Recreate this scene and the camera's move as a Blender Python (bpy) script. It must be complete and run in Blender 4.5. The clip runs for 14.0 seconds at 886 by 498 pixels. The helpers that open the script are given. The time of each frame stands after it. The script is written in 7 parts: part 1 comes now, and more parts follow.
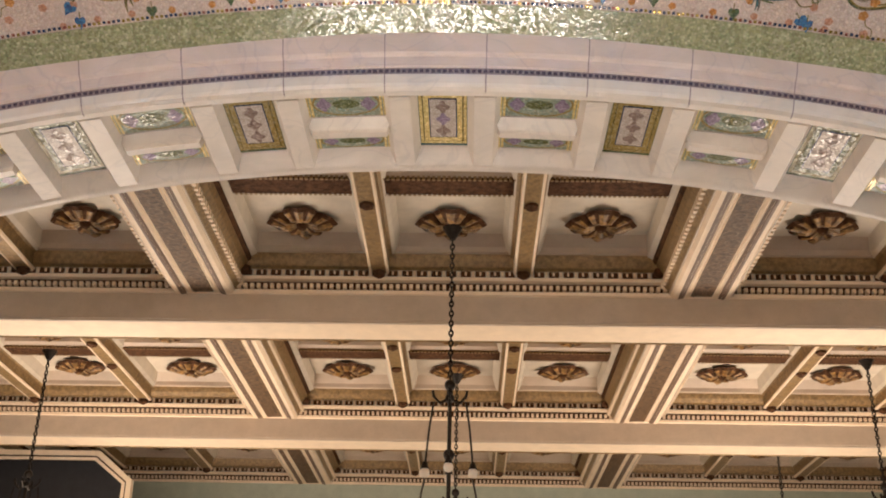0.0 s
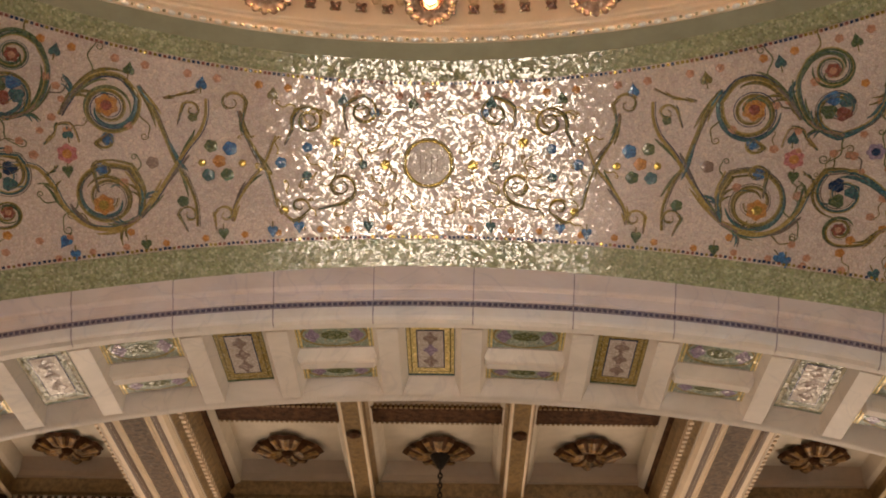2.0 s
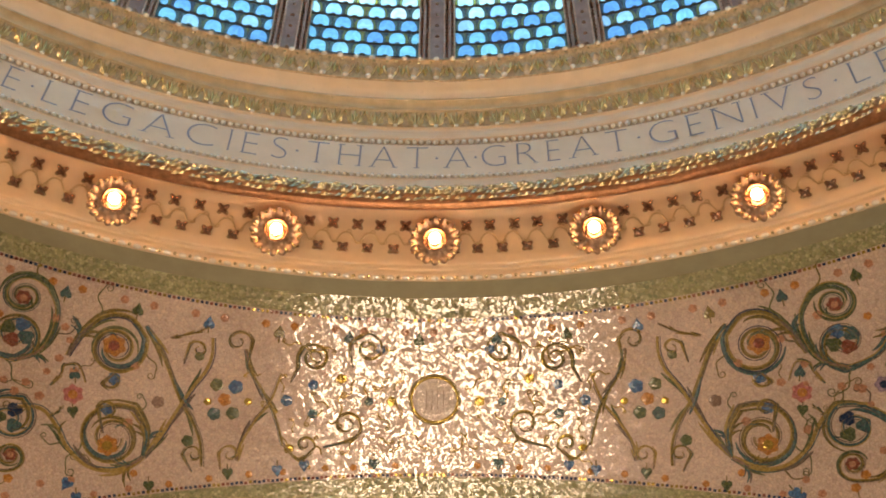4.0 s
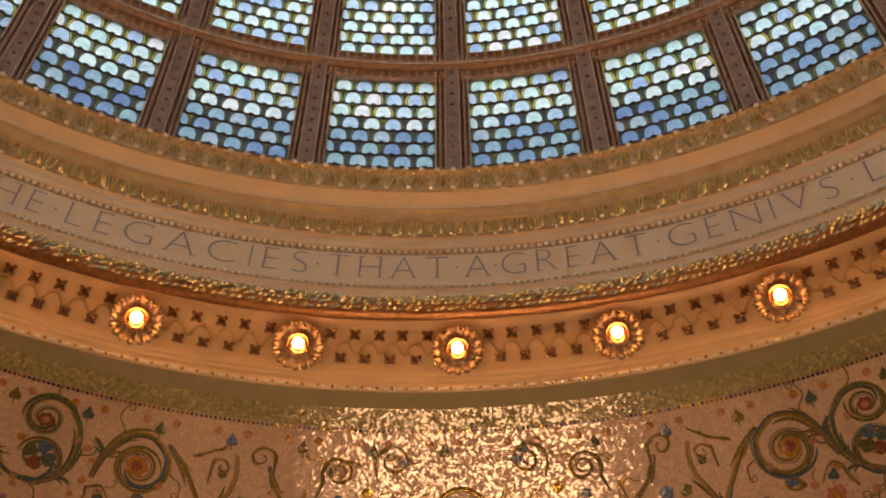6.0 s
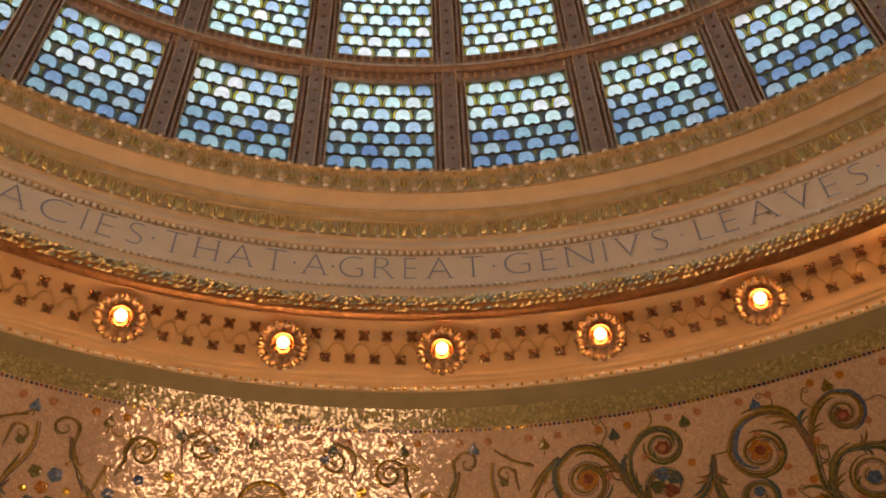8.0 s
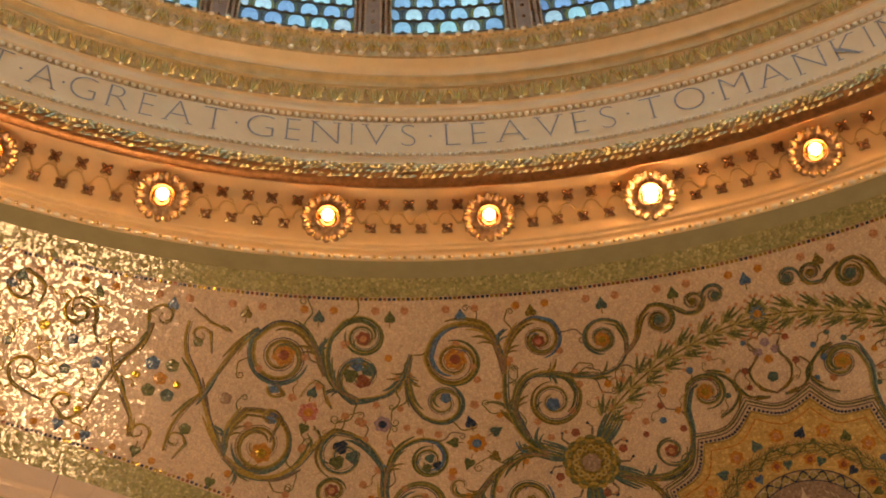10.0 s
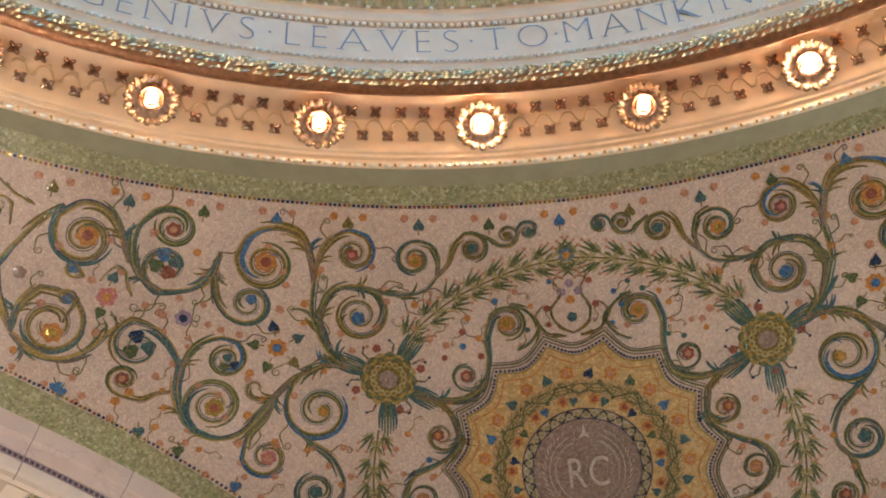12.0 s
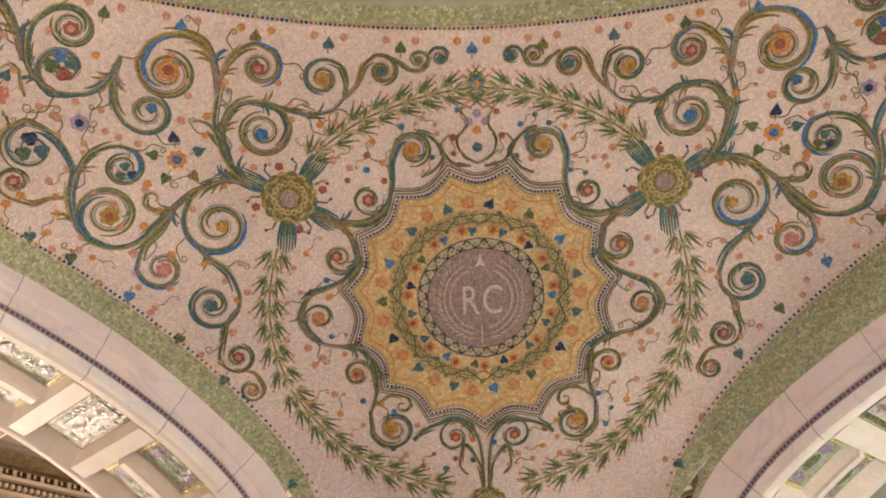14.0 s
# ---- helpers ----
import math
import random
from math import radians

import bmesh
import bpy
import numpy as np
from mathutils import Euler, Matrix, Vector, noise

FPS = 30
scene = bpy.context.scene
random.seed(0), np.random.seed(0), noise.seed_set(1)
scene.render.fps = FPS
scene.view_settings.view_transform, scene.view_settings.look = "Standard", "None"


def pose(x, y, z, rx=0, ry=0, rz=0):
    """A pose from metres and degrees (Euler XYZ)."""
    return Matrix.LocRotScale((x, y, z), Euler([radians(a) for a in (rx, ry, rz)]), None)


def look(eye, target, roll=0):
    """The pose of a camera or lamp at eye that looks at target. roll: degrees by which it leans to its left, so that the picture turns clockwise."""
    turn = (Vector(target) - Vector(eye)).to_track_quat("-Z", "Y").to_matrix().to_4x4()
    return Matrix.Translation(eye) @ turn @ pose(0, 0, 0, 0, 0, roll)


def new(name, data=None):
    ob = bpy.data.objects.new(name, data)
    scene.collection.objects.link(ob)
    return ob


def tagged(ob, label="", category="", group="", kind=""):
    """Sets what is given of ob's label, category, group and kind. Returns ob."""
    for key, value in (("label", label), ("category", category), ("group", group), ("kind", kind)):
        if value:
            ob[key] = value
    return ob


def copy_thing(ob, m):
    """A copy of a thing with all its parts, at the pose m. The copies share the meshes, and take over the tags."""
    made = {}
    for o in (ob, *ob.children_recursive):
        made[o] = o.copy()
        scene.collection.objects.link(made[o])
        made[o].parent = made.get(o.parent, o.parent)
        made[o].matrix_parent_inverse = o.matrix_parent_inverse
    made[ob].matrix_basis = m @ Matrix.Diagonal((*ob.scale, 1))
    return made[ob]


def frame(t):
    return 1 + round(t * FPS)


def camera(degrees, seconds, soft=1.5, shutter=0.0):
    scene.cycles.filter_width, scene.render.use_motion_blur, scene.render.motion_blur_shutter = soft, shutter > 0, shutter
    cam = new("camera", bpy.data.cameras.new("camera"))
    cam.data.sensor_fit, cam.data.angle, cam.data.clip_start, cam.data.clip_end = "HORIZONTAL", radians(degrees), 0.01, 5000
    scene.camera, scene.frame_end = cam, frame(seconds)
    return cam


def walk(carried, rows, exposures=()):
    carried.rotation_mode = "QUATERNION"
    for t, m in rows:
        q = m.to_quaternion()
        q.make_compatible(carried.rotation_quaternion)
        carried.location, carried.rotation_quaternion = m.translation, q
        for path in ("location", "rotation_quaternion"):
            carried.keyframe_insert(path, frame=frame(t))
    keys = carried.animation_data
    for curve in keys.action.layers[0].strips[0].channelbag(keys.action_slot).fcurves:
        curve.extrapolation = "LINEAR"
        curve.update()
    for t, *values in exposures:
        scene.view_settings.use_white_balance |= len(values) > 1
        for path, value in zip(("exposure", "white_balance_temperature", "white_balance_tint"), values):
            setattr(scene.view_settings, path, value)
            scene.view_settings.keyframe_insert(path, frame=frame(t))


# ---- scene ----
import itertools

# The place: a domed hall. Origin on the floor under the dome's axis, y to the north arch, z up.
cam = camera(43.73, 14.0, soft=1.9)
PATH = [  # seconds, eye x y z, heading clockwise from north, upward tilt, roll
    (0.0, 0.214, 1.306, 1.453, -1.56, 24.47, -1.18),
    (0.5, 0.214, 1.285, 1.474, -1.96, 27.35, -1.50),
    (1.0, 0.218, 1.280, 1.498, -1.27, 29.88, -1.36),
    (1.5, 0.215, 1.269, 1.498, -1.07, 33.00, -1.41),
    (2.0, 0.228, 1.227, 1.522, -1.20, 35.74, -1.24),
    (2.5, 0.233, 1.198, 1.570, -1.33, 38.54, -1.39),
    (3.0, 0.211, 1.164, 1.593, -1.55, 41.53, -1.74),
    (3.5, 0.228, 1.146, 1.606, -1.64, 44.45, -1.58),
    (4.0, 0.247, 1.146, 1.600, -2.11, 47.12, -1.22),
    (4.2, 0.249, 1.135, 1.612, -2.65, 47.80, -1.21),
    (6.3, 0.173, 1.074, 1.654, -3.30, 52.75, -0.46),
    (6.5, 0.150, 1.057, 1.632, -2.22, 53.07, -0.15),
    (7.0, 0.152, 1.064, 1.623, 0.43, 53.58, 0.05),
    (7.5, 0.152, 1.069, 1.616, 4.22, 53.28, 0.67),
    (8.0, 0.171, 1.064, 1.596, 10.51, 52.48, 1.92),
    (8.5, 0.167, 1.103, 1.605, 16.39, 51.57, 2.58),
    (9.0, 0.206, 1.122, 1.590, 21.95, 49.99, 3.47),
    (9.2, 0.290, 1.143, 1.619, 23.63, 48.96, 3.43),
    (11.3, 0.489, 1.194, 1.677, 35.82, 43.97, 2.89),
    (11.5, 0.497, 1.197, 1.655, 37.12, 43.39, 2.97),
    (12.0, 0.479, 1.181, 1.678, 40.85, 41.28, 3.65),
    (12.5, 0.473, 1.200, 1.663, 43.42, 39.86, 4.32),
    (13.0, 0.468, 1.202, 1.669, 44.77, 37.90, 4.16),
    (13.5, 0.453, 1.232, 1.652, 46.14, 35.28, 4.12),
    (14.0, 0.467, 1.245, 1.669, 46.77, 32.15, 3.62),
]


def aim(x, y, z, heading, tilt, roll):
    h, e = radians(heading), radians(tilt)
    way = Vector((math.sin(h) * math.cos(e), math.cos(h) * math.cos(e), math.sin(e)))
    eye = Vector((x, y, z))
    return look(eye, eye + way, -roll)


EXPOSURES = [(0.0, 0.14, 6900, 13), (0.7, 0.18, 7000, 14), (1.5, -0.18, 7900, 16), (2.5, -0.66, 8300, 18), (3.0, -0.62, 8000, 18), (3.6, -0.42, 8000, 18), (4.2, -0.27, 15500, 30), (6.3, -1.20, 70000, 52),
             (9.2, -0.86, 70000, 44), (11.3, 0.02, 8000, 18), (12.5, 0.18, 7500, 15), (13.2, 0.34, 7300, 15), (14.0, 0.78, 7300, 16)]
walk(cam, [(row[0], aim(*row[1:])) for row in PATH], EXPOSURES)

# ---- light ----
world = bpy.data.worlds.new("world")
world.use_nodes = True
scene.world = world
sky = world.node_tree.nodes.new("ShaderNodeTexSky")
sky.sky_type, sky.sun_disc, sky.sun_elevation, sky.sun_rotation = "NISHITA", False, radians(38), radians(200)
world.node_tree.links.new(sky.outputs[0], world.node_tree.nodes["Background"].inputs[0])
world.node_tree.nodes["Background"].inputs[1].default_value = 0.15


def area_lamp(name, eye, target, size, power, colour, spread=180.0, deep=0.0):
    data = bpy.data.lights.new(name, "AREA")
    data.shape, data.size, data.energy, data.color = "RECTANGLE" if deep else "DISK", size, power, colour
    if deep:
        data.size_y = deep
    data.spread = radians(spread)
    ob = new(name, data)
    ob.matrix_world = look(eye, target)
    return ob


WARM = (1.0, 0.80, 0.63)
area_lamp("skylight", (0, 0, 17.0), (0, 0.01, 0), 40.0, 46000, (0.62, 0.80, 1.0))
# unseen area lamps, added to fill the shell, arches and north ceiling
area_lamp("hall_fill_south", (0, -7.0, 2.6), (1.5, 6, 6.4), 3.0, 210, WARM)
area_lamp("hall_fill_east", (9.5, 1.5, 2.0), (2, 4, 6.5), 2.5, 150, (0.86, 0.95, 0.92))
area_lamp("hall_fill_west", (-7.0, -2.5, 2.6), (5.5, 5.5, 5.8), 2.6, 360, WARM)
area_lamp("hall_fill_northwest", (-5.2, 16.2, 1.8), (-3.2, 15.0, 6.5), 4.0, 370, (1.0, 0.86, 0.73))
area_lamp("hall_fill_northeast", (5.2, 16.2, 1.8), (3.2, 15.0, 6.5), 4.0, 370, (1.0, 0.86, 0.73))
area_lamp("floor_flood", (-0.10, 5.45, 0.5), (0, 7.3, 6.6), 1.8, 40, (1.0, 0.96, 0.90), 100, 0.8)

# ---- materials ----
def material(name):
    m = bpy.data.materials.new(name)
    m.use_nodes = True
    nt = m.node_tree
    return m, nt, nt.nodes["Principled BSDF"]


def put(nt, kind, **inputs):
    n = nt.nodes.new(kind)
    for key, value in inputs.items():
        n.inputs[key.replace("_", " ")].default_value = value
    return n


def ramp(nt, source, stops):
    n = nt.nodes.new("ShaderNodeValToRGB")
    els = n.color_ramp.elements
    els[0].position, els[0].color = stops[0][0], (*stops[0][1], 1)
    els[1].position, els[1].color = stops[-1][0], (*stops[-1][1], 1)
    for p, c in stops[1:-1]:
        e = els.new(p)
        e.color = (*c, 1)
    nt.links.new(source, n.inputs[0])
    return n.outputs[0]


def mix(nt, fac, a, b, how="MIX"):
    n = nt.nodes.new("ShaderNodeMix")
    n.data_type, n.blend_type = "RGBA", how
    for slot, value in ((0, fac), (6, a), (7, b)):
        if hasattr(value, "is_output"):
            nt.links.new(value, n.inputs[slot])
        else:
            n.inputs[slot].default_value = value if slot == 0 else (*value, 1)
    return n.outputs[2]


def place(nt):
    return nt.nodes.new("ShaderNodeTexCoord").outputs["Object"]


def bump(nt, height, strength, distance, normal=None):
    n = put(nt, "ShaderNodeBump", Strength=strength, Distance=distance)
    nt.links.new(height, n.inputs["Height"])
    if normal:
        nt.links.new(normal, n.inputs["Normal"])
    return n.outputs[0]


def mosaic(name, colours, size=0.019, rough=0.28, tilt=0.22, spread=0.5, metal=0.0, ior=1.5, side=0.9):
    """Glass tesserae: each cell with its own tone and its own slight tilt, and darker joints."""
    m, nt, b = material(name)
    co = place(nt)
    vor = put(nt, "ShaderNodeTexVoronoi", Scale=1 / size)
    nt.links.new(co, vor.inputs["Vector"])
    sep = nt.nodes.new("ShaderNodeSeparateColor")
    nt.links.new(vor.outputs["Color"], sep.inputs[0])
    n = len(colours)
    tone = ramp(nt, sep.outputs[0], [((i + 0.5) / n, c) for i, c in enumerate(colours)] if n > 1 else [(0, colours[0]), (1, colours[0])])
    val = put(nt, "ShaderNodeMapRange", To_Min=1 - spread, To_Max=1 + spread * 0.55)
    nt.links.new(sep.outputs[1], val.inputs[0])
    tone = mix(nt, 1.0, tone, (1, 1, 1), "MULTIPLY")
    scaled = nt.nodes.new("ShaderNodeVectorMath")
    scaled.operation = "SCALE"
    nt.links.new(tone, scaled.inputs[0])
    nt.links.new(val.outputs[0], scaled.inputs["Scale"])
    big = put(nt, "ShaderNodeTexNoise", Scale=1.3, Detail=4.0)
    nt.links.new(co, big.inputs["Vector"])
    wear = ramp(nt, big.outputs[0], [(0.3, (0.86, 0.84, 0.82)), (0.7, (1.06, 1.05, 1.04))])
    tone = mix(nt, 1.0, scaled.outputs[0], wear, "MULTIPLY")
    edge = put(nt, "ShaderNodeTexVoronoi", Scale=1 / size)
    edge.feature = "DISTANCE_TO_EDGE"
    nt.links.new(co, edge.inputs["Vector"])
    joint = ramp(nt, edge.outputs[0], [(0.02, (1, 1, 1)), (0.09, (0, 0, 0))])
    tone = mix(nt, joint, tone, mix(nt, 1.0, tone, (0.74, 0.72, 0.70), "MULTIPLY"))
    nt.links.new(tone, b.inputs["Base Color"])
    off = nt.nodes.new("ShaderNodeVectorMath")
    off.operation = "SUBTRACT"
    off.inputs[1].default_value = (0.5, 0.5, 0.5)
    nt.links.new(vor.outputs["Color"], off.inputs[0])
    sc = nt.nodes.new("ShaderNodeVectorMath")
    sc.operation = "MULTIPLY"
    sc.inputs[1].default_value = (tilt * side, tilt * side, tilt * 1.9)
    nt.links.new(off.outputs[0], sc.inputs[0])
    geo = nt.nodes.new("ShaderNodeNewGeometry")
    # the setting bed is uneven, so that patches of pieces lean together
    wave = put(nt, "ShaderNodeTexNoise", Scale=34.0, Detail=3.0)
    course = nt.nodes.new("ShaderNodeVectorMath")
    course.operation = "MULTIPLY"
    course.inputs[1].default_value = (1.6, 1.6, 0.7)
    nt.links.new(co, course.inputs[0])
    nt.links.new(course.outputs[0], wave.inputs["Vector"])
    lean = nt.nodes.new("ShaderNodeVectorMath")
    lean.operation = "MULTIPLY_ADD"
    lean.inputs[1].default_value = (0.08, 0.08, 0.50)
    lean.inputs[2].default_value = (-0.04, -0.04, -0.25)
    nt.links.new(wave.outputs["Color"], lean.inputs[0])
    both = nt.nodes.new("ShaderNodeVectorMath")
    both.operation = "ADD"
    nt.links.new(lean.outputs[0], both.inputs[0])
    nt.links.new(sc.outputs[0], both.inputs[1])
    add = nt.nodes.new("ShaderNodeVectorMath")
    add.operation = "ADD"
    nt.links.new(geo.outputs["Normal"], add.inputs[0])
    nt.links.new(both.outputs[0], add.inputs[1])
    nrm = nt.nodes.new("ShaderNodeVectorMath")
    nrm.operation = "NORMALIZE"
    nt.links.new(add.outputs[0], nrm.inputs[0])
    nt.links.new(nrm.outputs[0], b.inputs["Normal"])
    shine = put(nt, "ShaderNodeMapRange", To_Min=rough * 0.42, To_Max=rough * 1.3)
    nt.links.new(sep.outputs[2], shine.inputs[0])
    nt.links.new(shine.outputs[0], b.inputs["Roughness"])
    b.inputs["Metallic"].default_value = metal
    b.inputs["IOR"].default_value = ior
    return m


def paint(name, colour, rough=0.5, grain=0.08, scale=9.0, relief=0.0, metal=0.0, dark=0.75, fine=0.0):
    """A plain painted, gilded or cast surface with blotches, grain and a little relief."""
    m, nt, b = material(name)
    co = place(nt)
    no = put(nt, "ShaderNodeTexNoise", Scale=scale, Detail=6.0, Roughness=0.6)
    nt.links.new(co, no.inputs["Vector"])
    lo = tuple(c * (1 - grain * 2) for c in colour)
    hi = tuple(min(1, c * (1 + grain)) for c in colour)
    tone = ramp(nt, no.outputs[0], [(0.3, lo), (0.7, hi)])
    n2 = put(nt, "ShaderNodeTexNoise", Scale=scale * 7, Detail=4.0)
    nt.links.new(co, n2.inputs["Vector"])
    spots = ramp(nt, n2.outputs[0], [(0.62, (0, 0, 0)), (0.72, (1, 1, 1))])
    tone = mix(nt, spots, tone, tuple(c * dark for c in colour))
    nt.links.new(tone, b.inputs["Base Color"])
    b.inputs["Roughness"].default_value = rough
    b.inputs["Metallic"].default_value = metal
    if relief:
        nt.links.new(bump(nt, n2.outputs[0], relief, fine or 0.01), b.inputs["Normal"])
    return m


def marble(name, base, vein, rough=0.22):
    m, nt, b = material(name)
    co = place(nt)
    warp = put(nt, "ShaderNodeTexNoise", Scale=1.4, Detail=6.0, Roughness=0.65, Distortion=1.6)
    nt.links.new(co, warp.inputs["Vector"])
    fine = put(nt, "ShaderNodeTexNoise", Scale=1.6, Detail=3.0, Roughness=0.5, Distortion=1.2)
    nt.links.new(co, fine.inputs["Vector"])
    cloud = ramp(nt, warp.outputs[0], [(0.35, tuple(c * 0.86 for c in base)), (0.65, base)])
    line = ramp(nt, fine.outputs[0], [(0.482, (0, 0, 0)), (0.499, (0.26, 0.26, 0.26)), (0.515, (0, 0, 0))])
    nt.links.new(mix(nt, line, cloud, vein), b.inputs["Base Color"])
    info = nt.nodes.new("ShaderNodeObjectInfo")
    tint = put(nt, "ShaderNodeMapRange", To_Min=rough * 0.85, To_Max=rough * 1.2)
    nt.links.new(info.outputs["Random"], tint.inputs[0])
    nt.links.new(tint.outputs[0], b.inputs["Roughness"])
    return m


def stained_glass(name, stops, gloss=0.12):
    """Opalescent glass that passes light on; every piece has its own hue, streaked."""
    m, nt, b = material(name)
    info = nt.nodes.new("ShaderNodeObjectInfo")
    geo = nt.nodes.new("ShaderNodeNewGeometry")
    addr = nt.nodes.new("ShaderNodeMath")
    addr.operation = "ADD"
    nt.links.new(info.outputs["Random"], addr.inputs[0])
    nt.links.new(geo.outputs["Random Per Island"], addr.inputs[1])
    fr = nt.nodes.new("ShaderNodeMath")
    fr.operation = "FRACT"
    nt.links.new(addr.outputs[0], fr.inputs[0])
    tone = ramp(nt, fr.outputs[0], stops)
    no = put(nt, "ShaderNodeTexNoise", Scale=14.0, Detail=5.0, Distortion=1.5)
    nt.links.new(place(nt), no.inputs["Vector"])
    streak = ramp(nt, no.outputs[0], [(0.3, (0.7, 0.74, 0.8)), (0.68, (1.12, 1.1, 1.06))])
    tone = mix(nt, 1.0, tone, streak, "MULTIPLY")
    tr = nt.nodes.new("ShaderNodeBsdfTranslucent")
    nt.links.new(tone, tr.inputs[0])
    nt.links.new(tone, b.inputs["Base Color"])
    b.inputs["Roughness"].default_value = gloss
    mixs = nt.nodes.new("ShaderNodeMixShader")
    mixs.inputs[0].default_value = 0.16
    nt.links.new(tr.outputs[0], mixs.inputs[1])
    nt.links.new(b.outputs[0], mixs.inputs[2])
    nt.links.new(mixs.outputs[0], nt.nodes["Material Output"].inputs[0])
    return m


def glow(name, colour, strength):
    m, nt, b = material(name)
    b.inputs["Base Color"].default_value = (*colour, 1)
    b.inputs["Emission Color"].default_value = (*colour, 1)
    b.inputs["Emission Strength"].default_value = strength
    return m


M_MOSAIC = mosaic("cream_mosaic", [(0.60, 0.47, 0.43), (0.66, 0.54, 0.48), (0.60, 0.51, 0.46), (0.68, 0.55, 0.47)], spread=0.12, ior=1.8, side=0.16, rough=0.11)
M_GREEN = mosaic("green_mosaic", [(0.30, 0.31, 0.17), (0.40, 0.40, 0.25), (0.25, 0.29, 0.16), (0.44, 0.43, 0.29)], spread=0.3, ior=1.62, side=0.16, rough=0.15)
M_FIELD = mosaic("ochre_mosaic", [(0.54, 0.38, 0.18), (0.60, 0.44, 0.23), (0.49, 0.33, 0.15)], spread=0.2)
M_TAUPE = mosaic("taupe_mosaic", [(0.26, 0.19, 0.17), (0.32, 0.24, 0.21)], spread=0.2)
M_OLIVE = mosaic("olive_mosaic", [(0.17, 0.135, 0.04), (0.25, 0.185, 0.05), (0.11, 0.10, 0.04)], 0.012, spread=0.25)
M_STRAW = mosaic("straw_gold_mosaic", [(0.33, 0.24, 0.08), (0.40, 0.29, 0.10)], 0.012, spread=0.2)
M_UMBRA = mosaic("grey_brown_mosaic", [(0.14, 0.11, 0.10), (0.18, 0.15, 0.12)], 0.012, spread=0.2)
M_SHEATH = mosaic("violet_brown_mosaic", [(0.22, 0.14, 0.11), (0.27, 0.19, 0.15)], 0.012, spread=0.2)
M_SAGE_LEAF = mosaic("pale_sage_mosaic", [(0.34, 0.30, 0.15), (0.40, 0.35, 0.20)], 0.012, spread=0.2)
M_LEAF = mosaic("leaf_green_mosaic", [(0.07, 0.11, 0.05), (0.12, 0.15, 0.06), (0.055, 0.095, 0.06)], 0.012, spread=0.25)
M_TEAL = mosaic("teal_mosaic", [(0.045, 0.12, 0.12), (0.055, 0.16, 0.17), (0.06, 0.10, 0.13)], 0.012, spread=0.25)
M_BLUE = mosaic("blue_mosaic", [(0.04, 0.14, 0.32), (0.06, 0.22, 0.42), (0.05, 0.10, 0.24)], 0.012, spread=0.25)
M_NAVY = mosaic("navy_mosaic", [(0.015, 0.03, 0.08), (0.02, 0.05, 0.12)], 0.012, spread=0.35)
M_ORANGE = mosaic("orange_mosaic", [(0.48, 0.20, 0.06), (0.56, 0.26, 0.08)], 0.012, spread=0.3)
M_SALMON = mosaic("salmon_mosaic", [(0.52, 0.27, 0.18), (0.47, 0.23, 0.15)], 0.012, spread=0.3)
M_RED = mosaic("red_brown_mosaic", [(0.30, 0.08, 0.06), (0.24, 0.09, 0.06)], 0.012, spread=0.3)
M_PINK = mosaic("rose_mosaic", [(0.55, 0.22, 0.20), (0.48, 0.16, 0.17)], 0.012, spread=0.3)
M_LILAC = mosaic("lilac_mosaic", [(0.28, 0.22, 0.32), (0.34, 0.26, 0.36)], 0.012, spread=0.3)
M_GOLD = mosaic("gold_mosaic", [(0.62, 0.43, 0.10), (0.50, 0.33, 0.07), (0.70, 0.52, 0.16)], 0.012, 0.2, spread=0.35, metal=0.5)
M_PALE = mosaic("pale_mosaic", [(0.52, 0.45, 0.40), (0.60, 0.52, 0.47)], 0.012, spread=0.2)
M_VIOLET = mosaic("violet_grey_mosaic", [(0.10, 0.075, 0.11), (0.14, 0.10, 0.14)], 0.012, spread=0.3)
M_SPRIG = mosaic("sprig_green_mosaic", [(0.13, 0.15, 0.07), (0.19, 0.20, 0.09), (0.10, 0.125, 0.065)], 0.012, spread=0.3)
M_MARBLE = marble("white_marble", (0.72, 0.63, 0.55), (0.40, 0.36, 0.36), 0.4)
M_MINT = mosaic("pale_green_mosaic", [(0.30, 0.38, 0.30), (0.40, 0.44, 0.34), (0.24, 0.34, 0.31), (0.42, 0.40, 0.28)], 0.014, spread=0.25)
M_BRIGHTGOLD = mosaic("bright_gold_mosaic", [(0.82, 0.62, 0.24), (0.90, 0.72, 0.34)], 0.014, 0.3, spread=0.25, metal=0.15)
M_LINE = mosaic("rose_grey_mosaic", [(0.34, 0.27, 0.29), (0.40, 0.31, 0.32)], 0.012, spread=0.2)
M_ROSE_MARBLE = marble("pinkish_marble", (0.70, 0.57, 0.51), (0.36, 0.31, 0.34))
M_CREAM = paint("cream_plaster", (0.82, 0.65, 0.47), 0.55, 0.05, 5.0, 0.05, dark=0.9)
M_STONE = paint("grey_soffit_plaster", (0.35, 0.34, 0.24), 0.6, 0.06, 6.0, 0.05, dark=0.9)
M_FRIEZE = paint("pale_frieze_plaster", (0.84, 0.72, 0.56), 0.5, 0.04, 5.0, 0.04, dark=0.92)
M_GILT = paint("worn_gilding", (1.0, 0.77, 0.46), 0.20, 0.15, 22.0, 0.3, 0.65, 0.5, 0.006)
M_BRASS = paint("bright_gilding", (1.0, 0.76, 0.48), 0.16, 0.2, 26.0, 0.35, 0.85, 0.45, 0.008)
M_ROSETTE = paint("pale_gilt_plaster", (0.52, 0.38, 0.30), 0.26, 0.2, 26.0, 0.3, 0.55, 0.6, 0.005)
